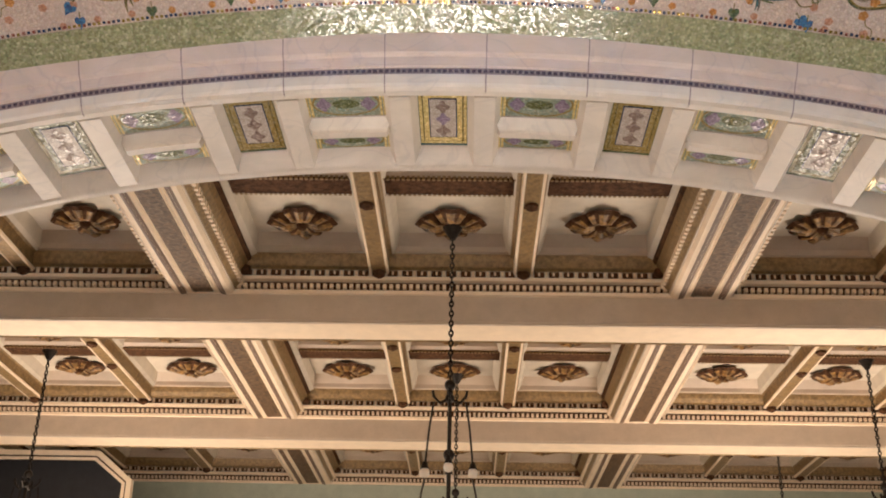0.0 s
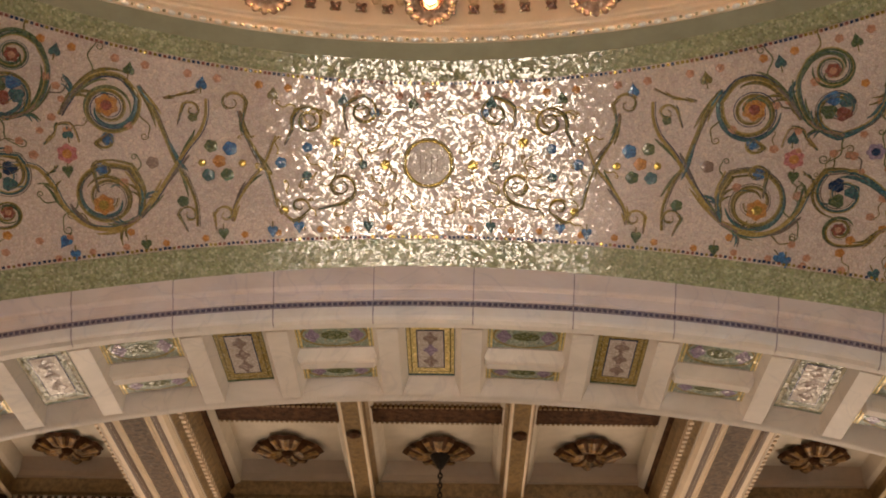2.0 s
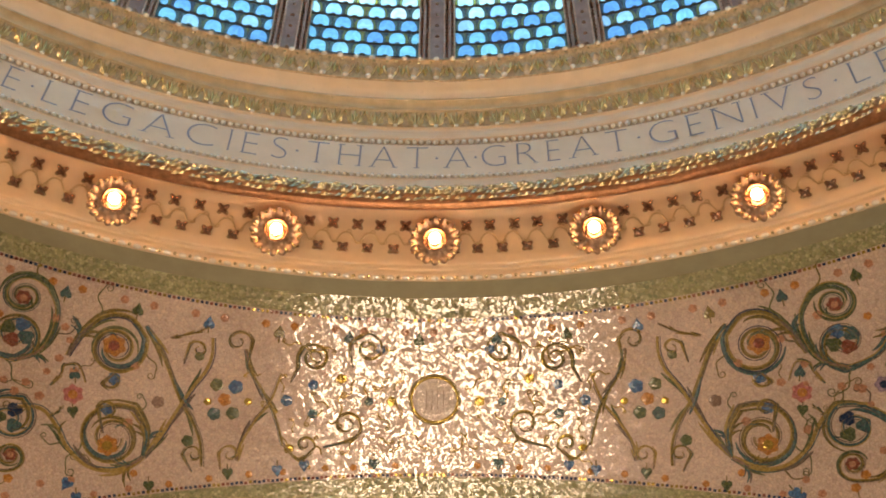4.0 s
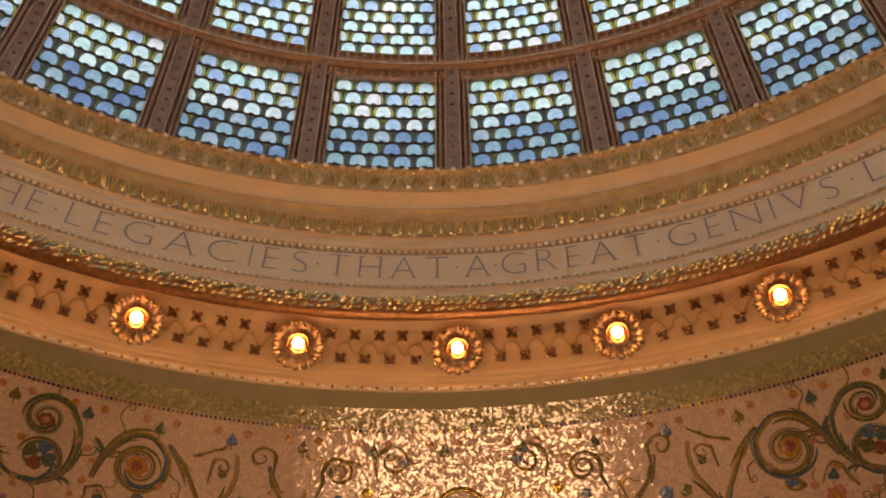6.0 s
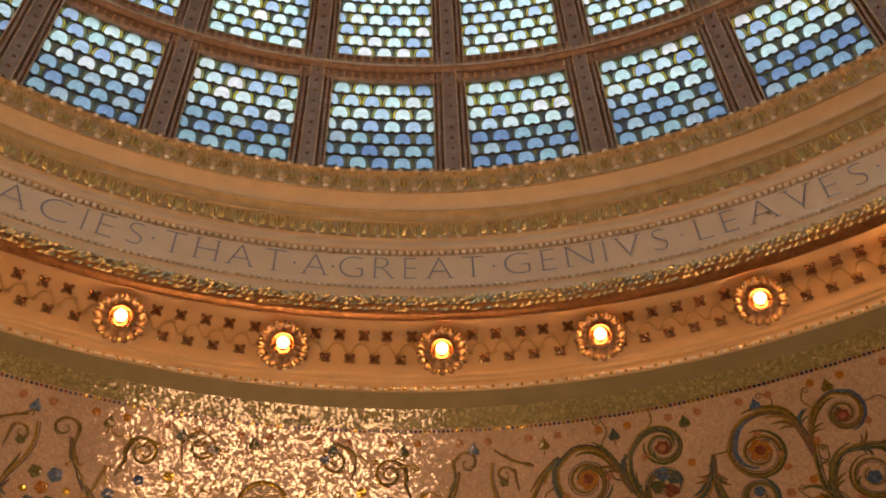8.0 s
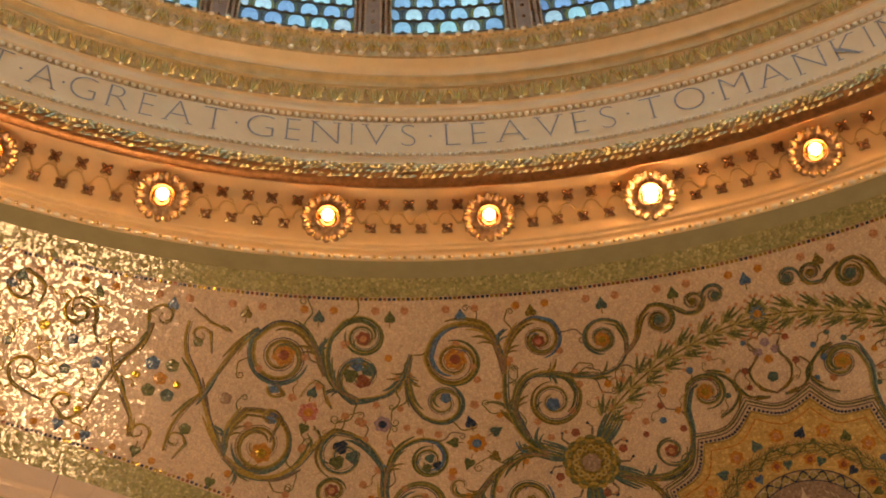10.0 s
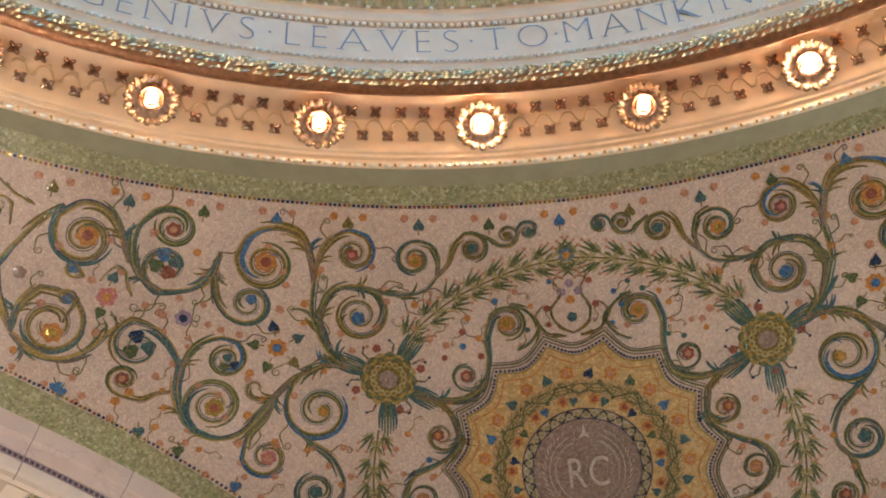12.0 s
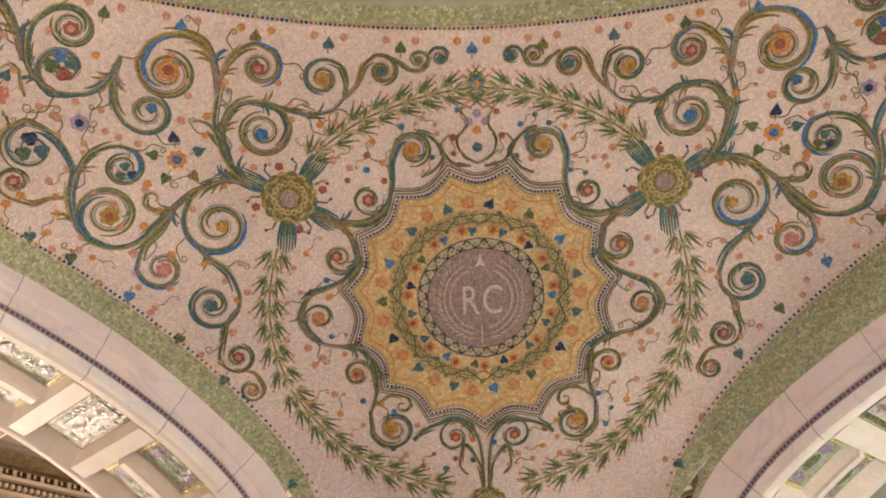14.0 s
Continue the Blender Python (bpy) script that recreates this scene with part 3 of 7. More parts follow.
def frond(ch, line, size, parent, name="garland", step=0.165):
    """A garland: paired tufts of narrow leaves tipped with buds, over a soft middle of small leaves."""
    line = rib_curve(line, 10)
    pieces = [(*ribbon(ch, line, 0.014, 0.006), M_OLIVE)]
    total = sum(math.hypot(b[0] - a[0], b[1] - a[1]) for a, b in zip(line, line[1:]))
    count = max(3, int(total / step))
    la, lb, lc, bud = ([], []), ([], []), ([], []), ([], [])
    for k in range(count * 2):
        f = (k + 0.5) / (count * 2) * (len(line) - 1)
        i = int(f)
        a, b = line[i], line[min(len(line) - 1, i + 1)]
        d = math.atan2(b[1] - a[1], b[0] - a[0])
        pu, pv = a[0] + (b[0] - a[0]) * (f - i), a[1] + (b[1] - a[1]) * (f - i)
        for side in (-1, 1):
            if k % 2:
                fan = ((0.35, 0.62), (0.70, 0.50), (1.9, 0.36), (2.5, 0.40))
            else:
                fan = ((0.42, 1.0), (0.66, 1.08), (0.92, 0.95), (1.25, 0.72))
            for j, (spread, L) in enumerate(fan):
                e = d + side * (spread + 0.08 * math.sin(k * 2.7 + j))
                L = L * size * (0.9 + 0.2 * ((k * 7 + j * 3) % 5) / 5)
                x0, y0 = (pu + 0.25 * L * math.cos(e + side * 0.5), pv + 0.25 * L * math.sin(e + side * 0.5)) if k % 2 == 0 else (pu, pv)
                tip = (pu + L * math.cos(e), pv + L * math.sin(e))
                mid = (pu + 0.6 * L * math.cos(e + side * 0.10), pv + 0.6 * L * math.sin(e + side * 0.10))
                ribbon(ch, [(x0, y0), mid, tip], lambda q: size * 0.15 * (0.35 + 0.65 * math.sin(math.pi * min(1, 0.15 + 0.85 * q))), 0.006, *((la, lb, la, lc)[j] if k % 2 == 0 else (lc, la, lc, lc)[j]))
                if k % 2 == 0 and j < 3:
                    patch(ch, disc_line(pu + 1.08 * L * math.cos(e), pv + 1.08 * L * math.sin(e), size * 0.085, 6), 0.007, *bud)
    pieces += [(*la, M_SPRIG), (*lb, M_LEAF), (*lc, M_SAGE_LEAF), (*bud, M_SALMON)]
    return motif(name, pieces, parent)


def plume(ch, u, v, turn, parent, size=0.30):
    """A compact sheaf of blue-green leaves that binds a garland to a boss."""
    pieces = [([], []) for _ in range(3)]
    t = radians(turn)
    for k in range(-3, 4):
        off = 0.015 * k
        line = []
        for q, bulge in ((0.19, 0.9), (0.26, 1.30), (0.34, 1.40), (size * (1.10 - 0.05 * abs(k)), 1.35)):
            line.append((u + q * math.cos(t) - off * bulge * math.sin(t), v + q * math.sin(t) + off * bulge * math.cos(t)))
        ribbon(ch, rib_curve(line, 3), lambda q: 0.026 * (1 - 0.62 * q), 0.006 + 0.0004 * abs(k), *pieces[abs(k) % 3])
    out = [(*pieces[0], M_TEAL), (*pieces[1], M_SPRIG), (*pieces[2], M_TEAL)]
    for side in (-1, 1):
        a = radians(turn + side * 24)
        p = (u + 0.21 * math.cos(a), v + 0.21 * math.sin(a))
        q = (u + 0.27 * math.cos(a), v + 0.27 * math.sin(a))
        w = (u + 0.30 * math.cos(a + side * 0.12), v + 0.30 * math.sin(a + side * 0.12))
        out.append((*ribbon(ch, [p, q, w], lambda q: 0.020 * (1 - 0.5 * q)), M_UMBRA))
        out.append((*patch(ch, disc_line(w[0], w[1], 0.012, 7), 0.007), M_NAVY))
    return motif("plume", out, parent)


def boss(ch, u, v, r, parent):
    """The woven gilded wreath round a grey boss."""
    pieces = [(*patch(ch, disc_line(u, v, r * 0.96, 24), 0.003), M_OLIVE)]
    for q, w, m, ph in ((0.86, 0.09, M_STRAW, 0.0), (0.86, 0.09, M_SPRIG, math.pi), (0.55, 0.07, M_STRAW, 0.0), (0.55, 0.07, M_SAGE_LEAF, math.pi)):
        line = [(u + r * (q + 0.09 * math.sin(8 * 2 * math.pi * i / 96 + ph)) * math.cos(2 * math.pi * i / 96), v + r * (q + 0.09 * math.sin(8 * 2 * math.pi * i / 96 + ph)) * math.sin(2 * math.pi * i / 96)) for i in range(97)]
        pieces.append((*ribbon(ch, line, r * w * 1.7, 0.009), m))
    pieces.append((*patch(ch, disc_line(u, v, r * 0.34, 8), 0.014), M_TAUPE))
    return motif("woven_boss", pieces, parent)


# ---- pendentives ----
def foot_radius(q):
    return min(A / math.cos(radians(q)), 10.0)


def pendentive_sheet():
    rows = []
    for s in range(25):
        row = []
        for i in range(73):
            phi = 90 * i / 72
            q = phi if phi <= 45 else 90 - phi
            r1 = foot_radius(q) + 0.03
            row.append(shell(phi, RING_R - 0.02 + (r1 - RING_R + 0.02) * s / 24))
        rows.append(row)
    return grid_mesh(rows)


def shell_band(name, inner, outer, parent, mat, h=0.006, n=72, start=0.0, end=90.0):
    """A strip of mosaic between two edges, given as radius over bearing."""
    rows = []
    for k in range(4):
        row = []
        for i in range(n + 1):
            phi = start + (end - start) * i / n
            r = inner(phi) + (outer(phi) - inner(phi)) * k / 3
            p = shell(phi, r)
            row.append(p - (p - CENTRE).normalized() * h)
        rows.append(row)
    return part(name, grid_mesh(rows), mat, parent, smooth=True)


def border_row(name, radius, parent, count, start=0.0, end=90.0, size=0.021):
    """A row of small dark and gilt squares along a band's edge."""
    verts, faces, slots = [], [], []
    rng = random.Random(5)
    for i in range(count):
        phi = start + (end - start) * (i + 0.5) / count
        ch = Chart(phi, radius(phi))
        nxt = shell(phi + 0.1, radius(phi + 0.1)) - shell(phi - 0.1, radius(phi - 0.1))
        a = math.atan2(nxt.dot(ch.v), nxt.dot(ch.u))
        b = len(verts)
        for x, y in ((-1, -1), (1, -1), (1, 1), (-1, 1)):
            x, y = x * size / 2, y * size / 2
            verts.append(ch.on(x * math.cos(a) - y * math.sin(a), x * math.sin(a) + y * math.cos(a), 0.011))
        faces.append((b, b + 1, b + 2, b + 3))
        slots.append(rng.choice((0, 0, 1, 2)))
    ob = raw(name, verts, faces, [M_NAVY, M_GOLD, M_RED], parent, "", False, slots)
    return tagged(ob, kind="stuff")


ARCH_EDGE_TABLE = {}


def edge_radius(phi, lift=0.0):
    """Radius at which the shell meets the arch curve, moved up the shell by lift."""
    q = phi if phi <= 45 else 90 - phi
    key = (round(q, 3), lift)
    if key not in ARCH_EDGE_TABLE:
        x = A * math.tan(radians(q))
        r = math.hypot(A, x) if x < 6.2 else 10.0
        best = r
        if lift:
            # walk inwards until the distance to the arch curve reaches the lift
            curve = [Vector((SPAN * math.sin(radians(t)), A, SPRING + RISE * math.cos(radians(t)))) for t in range(0, 91)]
            lo, hi = RING_R, r
            for _ in range(22):
                mid = (lo + hi) / 2
                p = shell(q, mid)
                d = min((p - c).length for c in curve)
                if d > lift:
                    lo = mid
                else:
                    hi = mid
            best = (lo + hi) / 2
        ARCH_EDGE_TABLE[key] = best
    return ARCH_EDGE_TABLE[key]


def half_ornament(D, side, parent):
    """The ornament of half a pendentive, drawn on the board D; side is -1 or 1."""
    s = side
    f = lambda u: -s * u          # the lists below hold the half with negative u

    count = itertools.count(3)

    def bough(points, width, edge, centre=None, way=1, turns=1.5):
        draw_bough(D, [(f(u), v) for u, v in points], width, edge, parent, centre and (f(centre[0]), centre[1]), -s * way, turns, next(count), leafy=0.030)

    # stems from the boss outwards, each winding into its scroll
    bough([(-1.65, 0.94), (-1.77, 1.09), (-1.82, 1.27), (-1.83, 1.42), (-1.78, 1.61)], 0.050, M_TEAL)
    bough([(-1.78, 1.61), (-1.78, 1.84), (-1.84, 1.99), (-2.0, 2.05), (-2.16, 2.01), (-2.27, 1.88)], 0.044, M_BLUE, (-2.09, 1.79), 1, 1.6)
    bough([(-2.36, 1.93), (-2.44, 1.76), (-2.46, 1.58), (-2.42, 1.46)], 0.032, M_TEAL, (-2.26, 1.52), 1, 1.5)
    bough([(-2.37, 1.91), (-2.46, 1.78), (-2.58, 1.7), (-2.7, 1.69), (-2.83, 1.72)], 0.036, M_TEAL, (-2.73, 1.88), -1, 1.0)
    bough([(-2.8, 1.7), (-2.91, 1.84), (-2.92, 2.01), (-2.85, 2.18), (-2.72, 2.28)], 0.034, M_LEAF, (-2.63, 2.14), -1, 1.6)
    bough([(-1.78, 1.61), (-1.73, 1.77), (-1.62, 1.9), (-1.49, 1.95), (-1.38, 1.89)], 0.032, M_BLUE, (-1.48, 1.79), -1, 1.6)
    bough([(-1.75, 1.09), (-1.79, 1.31), (-1.73, 1.46), (-1.63, 1.54), (-1.49, 1.54), (-1.36, 1.47), (-1.31, 1.35)], 0.036, M_LEAF, (-1.51, 1.32), -1, 1.5)
    bough([(-1.58, 1.54), (-1.44, 1.52), (-1.31, 1.46), (-1.16, 1.43), (-1.02, 1.45), (-0.93, 1.53)], 0.032, M_LEAF)
    bough([(-0.93, 1.53), (-0.9, 1.65), (-0.93, 1.77)], 0.026, M_TEAL, (-1.06, 1.69), 1, 1.5)
    bough([(-0.93, 1.53), (-0.83, 1.63), (-0.77, 1.76), (-0.69, 1.83)], 0.026, M_LEAF, (-0.65, 1.72), -1, 1.5)
    bough([(-0.59, 1.82), (-0.52, 1.77), (-0.47, 1.72)], 0.018, M_STRAW, (-0.4, 1.79), 1, 1.3)
    bough([(-0.47, 1.72), (-0.38, 1.72), (-0.33, 1.78)], 0.018, M_TEAL, (-0.25, 1.8), -1, 1.4)
    bough([(-1.65, 0.93), (-1.81, 0.98), (-1.96, 0.94), (-2.06, 0.86)], 0.040, M_BLUE, (-1.9, 0.64), 1, 1.5)
    bough([(-1.89, 0.95), (-2.03, 0.91), (-2.17, 0.81), (-2.27, 0.79)], 0.028, M_LEAF, (-2.32, 0.88), -1, 0.7)
    bough([(-2.07, 0.89), (-2.19, 0.8), (-2.33, 0.67), (-2.48, 0.56), (-2.65, 0.55), (-2.79, 0.63)], 0.040, M_TEAL, (-2.63, 0.81), -1, 1.6)
    bough([(-2.79, 0.63), (-2.85, 0.79), (-2.85, 0.98), (-2.8, 1.16), (-2.83, 1.33), (-2.91, 1.46), (-3.02, 1.53)], 0.040, M_TEAL, (-3.03, 1.34), 1, 1.1)
    bough([(-2.84, 1.01), (-2.76, 1.16), (-2.65, 1.27), (-2.5, 1.3), (-2.38, 1.25)], 0.032, M_BLUE, (-2.48, 1.13), -1, 1.4)
    bough([(-2.85, 0.96), (-2.97, 0.97), (-3.09, 0.95), (-3.21, 1.01)], 0.024, M_LEAF, (-3.17, 1.12), -1, 1.5)
    bough([(-2.17, 0.82), (-2.28, 0.65), (-2.43, 0.52), (-2.49, 0.36)], 0.030, M_BLUE, (-2.32, 0.35), 1, 1.4)
    bough([(-2.11, 0.57), (-1.99, 0.4), (-1.86, 0.26), (-1.8, 0.09)], 0.034, M_TEAL, (-2.0, 0.02), -1, 1.6)
    bough([(-1.82, -0.02), (-1.91, -0.14), (-1.96, -0.3)], 0.026, M_LEAF, (-1.85, -0.41), 1, 1.5)
    bough([(-1.88, -0.51), (-1.74, -0.55), (-1.67, -0.68)], 0.020, M_TEAL, (-1.77, -0.69), -1, 1.5)
    bough([(-1.19, 0.67), (-1.02, 0.61), (-0.84, 0.59), (-0.69, 0.67), (-0.63, 0.87), (-0.63, 1.05), (-0.57, 1.21)], 0.036, M_TEAL, (-0.46, 1.13), -1, 1.4)
    bough([(-0.64, 0.8), (-0.69, 0.69)], 0.020, M_LEAF, (-0.8, 0.77), -1, 1.2)
    bough([(-0.43, 1.28), (-0.32, 1.22), (-0.24, 1.1), (-0.31, 0.98), (-0.41, 0.93)], 0.024, M_LEAF)
    bough([(-1.19, 0.65), (-1.05, 0.6), (-0.94, 0.49), (-0.9, 0.32)], 0.026, M_TEAL, (-1.04, 0.33), -1, 1.3)
    bough([(-0.94, 0.48), (-0.91, 0.29), (-0.99, 0.17), (-1.14, 0.09), (-1.28, 0.03), (-1.37, -0.12), (-1.32, -0.26), (-1.2, -0.35), (-1.05, -0.38)], 0.036, M_TEAL)
    bough([(-1.2, -0.35), (-1.3, -0.25)], 0.020, M_LEAF, (-1.22, -0.14), -1, 1.3)
    bough([(-1.07, -0.38), (-0.91, -0.42), (-0.83, -0.54), (-0.82, -0.75), (-0.88, -0.95)], 0.032, M_TEAL)
    bough([(-0.83, -0.75), (-0.85, -0.58)], 0.020, M_LEAF, (-0.97, -0.61), 1, 1.3)
    bough([(-0.88, -0.92), (-0.87, -1.11)], 0.030, M_TEAL, (-0.7, -1.08), 1, 1.5)
    bough([(-0.54, -1.16), (-0.47, -1.1), (-0.35, -1.05), (-0.2, -1.03), (-0.07, -1.14), (-0.03, -1.32), (-0.02, -1.46)], 0.030, M_TEAL)
    bough([(-0.06, -1.18), (-0.1, -1.06)], 0.018, M_LEAF, (-0.23, -1.16), 1, 1.2)
    bough([(-0.86, -0.89), (-0.72, -0.8), (-0.6, -0.82)], 0.016, M_LEAF, (-0.63, -0.89), -1, 0.8)
    # eyes of the scrolls
    for u, v, r, a, b in ((-2.63, 2.13, 0.055, M_RED, M_SALMON), (-2.08, 1.81, 0.085, M_ORANGE, M_RED), (-1.49, 1.78, 0.050, M_RED, M_PINK), (-1.06, 1.68, 0.060, M_ORANGE, M_GOLD), (-2.62, 0.79, 0.075, M_GOLD, M_RED), (-1.87, 0.63, 0.050, M_GOLD, M_ORANGE), (-3.17, 1.13, 0.050, M_RED, M_SALMON), (-0.47, 1.14, 0.062, M_ORANGE, M_GOLD), (-0.80, 0.77, 0.052, M_RED, M_SALMON), (-1.06, 0.34, 0.050, M_RED, M_ORANGE), (-1.23, -0.14, 0.056, M_ORANGE, M_SALMON), (-0.97, -0.61, 0.050, M_ORANGE, M_RED), (-0.73, -1.07, 0.065, M_ORANGE, M_GOLD), (-0.23, -1.16, 0.045, M_RED, M_ORANGE), (-2.31, 0.34, 0.062, M_PINK, M_SALMON), (-1.85, -0.41, 0.050, M_RED, M_SALMON)):
        rosette(D, f(u), v, r, a, b, parent)
    for u, v, r, m in ((-1.52, 1.30, 0.055, M_BLUE), (-2.23, 1.55, 0.042, M_BLUE), (-2.01, 0.02, 0.055, M_TEAL), (-0.65, 1.72, 0.042, M_TEAL), (-1.77, -0.69, 0.030, M_SALMON), (-0.40, 1.79, 0.030, M_OLIVE), (-0.24, 1.79, 0.035, M_TEAL)):
        spot(D, f(u), v, r, m, parent)
    cluster(D, f(-2.73), 1.90, 0.12, parent, (M_BLUE, M_LEAF, M_RED, M_TEAL))
    cluster(D, f(-3.02), 1.35, 0.12, parent, (M_NAVY, M_LEAF, M_TEAL))
    cluster(D, f(-2.47), 1.10, 0.08, parent, (M_TEAL, M_LEAF, M_NAVY))
    # the free flower with five leaves, the purple flower
    rosette(D, f(-2.12), 1.16, 0.075, M_ORANGE, M_BLUE, parent, 8)
    for k, m in enumerate((M_TEAL, M_NAVY, M_LEAF, M_LEAF, M_OLIVE)):
        a = 18 + 72 * k
        heart(D, f(-2.12) + 0.16 * math.cos(radians(a)), 1.16 + 0.16 * math.sin(radians(a)), 0.062, a - 90, m, parent)
    rosette(D, f(-2.70), 1.49, 0.065, M_LILAC, M_NAVY, parent)
    for k in range(6):
        a = radians(30 + 60 * k)
        spot(D, f(-2.70) + 0.17 * math.cos(a), 1.49 + 0.15 * math.sin(a), 0.027, M_SALMON, parent)
    # loose ivy leaves along the arch, and single blossoms
    for u, v, turn, m in ((-2.57, 0.17, 160, M_BLUE), (-2.26, -0.21, 140, M_LEAF), (-1.97, -0.58, 150, M_TEAL), (-1.52, -1.48, 130, M_TEAL), (-2.91, 0.52, 170, M_LEAF), (-3.58, 1.16, 180, M_BLUE), (-3.14, 0.72, 170, M_TEAL)):
        heart(D, f(u), v, 0.065, turn * -s, m, parent)
    for u, v in ((-3.44, 1.06), (-3.30, 0.86), (-3.02, 0.60), (-2.76, 0.30), (-2.44, 0.02), (-2.42, -0.10), (-2.12, -0.36), (-1.98, -0.44), (-1.70, -1.10), (-1.60, -1.30), (-1.42, -1.44), (-1.98, 1.62), (-1.98, 1.72),
                 (-1.72, 1.70), (-1.66, 1.20), (-1.60, 1.06), (-1.40, 1.22), (-1.30, 1.40), (-2.06, 0.78), (-2.58, 0.88), (-2.56, 0.70), (-2.82, 0.66), (-2.36, 0.96), (-2.42, 1.78), (-2.04, 1.92), (-2.96, 1.10), (-1.00, 1.36),
                 (-2.24, 0.42), (-1.98, 0.36), (-2.70, 0.98), (-2.96, 2.10), (-0.92, 1.02), (-1.14, 0.02), (-0.66, -1.34), (-1.22, -0.46), (-2.36, 1.30), (-1.74, 0.10), (-1.46, 0.30), (-1.48, -0.30), (-1.40, -0.70)):
        spot(D, f(u), v, 0.030, M_SALMON, parent)
    # shoots with blossoms in the ground between the scrolls
    taken = [(-2.66, 2.11, 0.2), (-2.79, 1.90, 0.24), (-2.14, 1.80, 0.3), (-2.28, 1.53, 0.2), (-1.55, 1.77, 0.2), (-1.58, 1.30, 0.3), (-1.94, 0.63, 0.3), (-2.68, 0.81, 0.28), (-3.08, 1.33, 0.24), (-2.53, 1.08, 0.2), (-2.12, 1.16, 0.24),
             (-1.12, 1.67, 0.2), (-1.37, 0.81, 0.42), (-2.09, 0.03, 0.24), (-2.70, 1.49, 0.2), (-1.28, -0.15, 0.2)]
    rng = random.Random(11)
    shoots = ([], [])
    for _ in range(1100):
        u, v = rng.uniform(-3.3, -1.0), rng.uniform(-0.9, 2.1)
        if v > 2.25 - 0.05 * abs(u) or v < 0.95 * (-1.75 - u) - 0.55 or math.hypot(u, v) < 1.25:
            continue
        at = D.on(f(u), v)
        if abs(u + 1.58) < 0.2 and v < 0.6 or math.hypot(at.x, at.y) < RING_R + 0.48:
            continue
        if any(math.hypot(u - a, v - b) < r for a, b, r in taken):
            continue
        taken.append((u, v, 0.15))
        turn = rng.uniform(0, 360)
        if rng.random() < 0.5:
            tendril(D, f(u), v, turn, rng.uniform(0.12, 0.18), rng.choice((-1, 1)), *shoots, 0.008)
        spot(D, f(u) - 0.03 * math.cos(radians(turn)), v - 0.03 * math.sin(radians(turn)), rng.uniform(0.026, 0.038), rng.choice((M_SALMON, M_SALMON, M_SALMON, M_ORANGE)), parent)
    # and round the ochre field, inside the garlands
    taken += [(u, v, 0.16) for u, v in ((-0.53, 1.12), (-0.85, 0.76), (-1.10, 0.35), (-1.28, -0.15), (-1.03, -0.61), (-0.78, -1.08), (-0.28, -1.16))]
    for _ in range(700):
        a, r = rng.uniform(radians(95), radians(268)), rng.uniform(1.12, 1.46)
        u, v = r * math.cos(a), -0.03 + r * math.sin(a)
        if any(math.hypot(u - p, v - q) < w for p, q, w in taken):
            continue
        taken.append((u, v, 0.11))
        turn = rng.uniform(0, 360)
        if rng.random() < 0.5:
            tendril(D, f(u), v, turn, rng.uniform(0.10, 0.15), rng.choice((-1, 1)), *shoots, 0.008)
        spot(D, f(u), v, rng.uniform(0.020, 0.030), rng.choice((M_SALMON, M_ORANGE, M_RED, M_BLUE, M_TEAL)), parent)
    motif("shoots", [(*shoots, M_OLIVE)], parent)
    # garlands, boss and its plumes
    frond(D, [(f(u), v) for u, v in ((-1.21, 1.09), (-1.02, 1.24), (-0.81, 1.37), (-0.61, 1.45), (-0.39, 1.52), (-0.17, 1.56), (0.04, 1.58))], 0.165, parent)
    frond(D, [(f(u), v) for u, v in ((-1.49, 0.43), (-1.56, 0.16), (-1.59, -0.1), (-1.57, -0.38), (-1.5, -0.64))], 0.165, parent)
    frond(D, [(f(u), v) for u, v in ((-1.48, -0.71), (-1.3, -0.98), (-1.06, -1.25), (-0.71, -1.45), (-0.32, -1.58))], 0.165, parent)
    boss(D, f(-1.37), 0.81, 0.205, parent)
    for a in (50, 150, 262, 325):
        plume(D, f(-1.37), 0.81, a if s < 0 else 180 - a, parent, 0.40)
    for k in range(4):
        a = radians(12 + 90 * k)
        spot(D, f(-1.37) + 0.25 * math.cos(a), 0.81 + 0.25 * math.sin(a), 0.035, M_RED, parent)
        spot(D, f(-1.37) + 0.29 * math.cos(a + 0.2), 0.81 + 0.29 * math.sin(a + 0.2), 0.018, M_SALMON, parent)


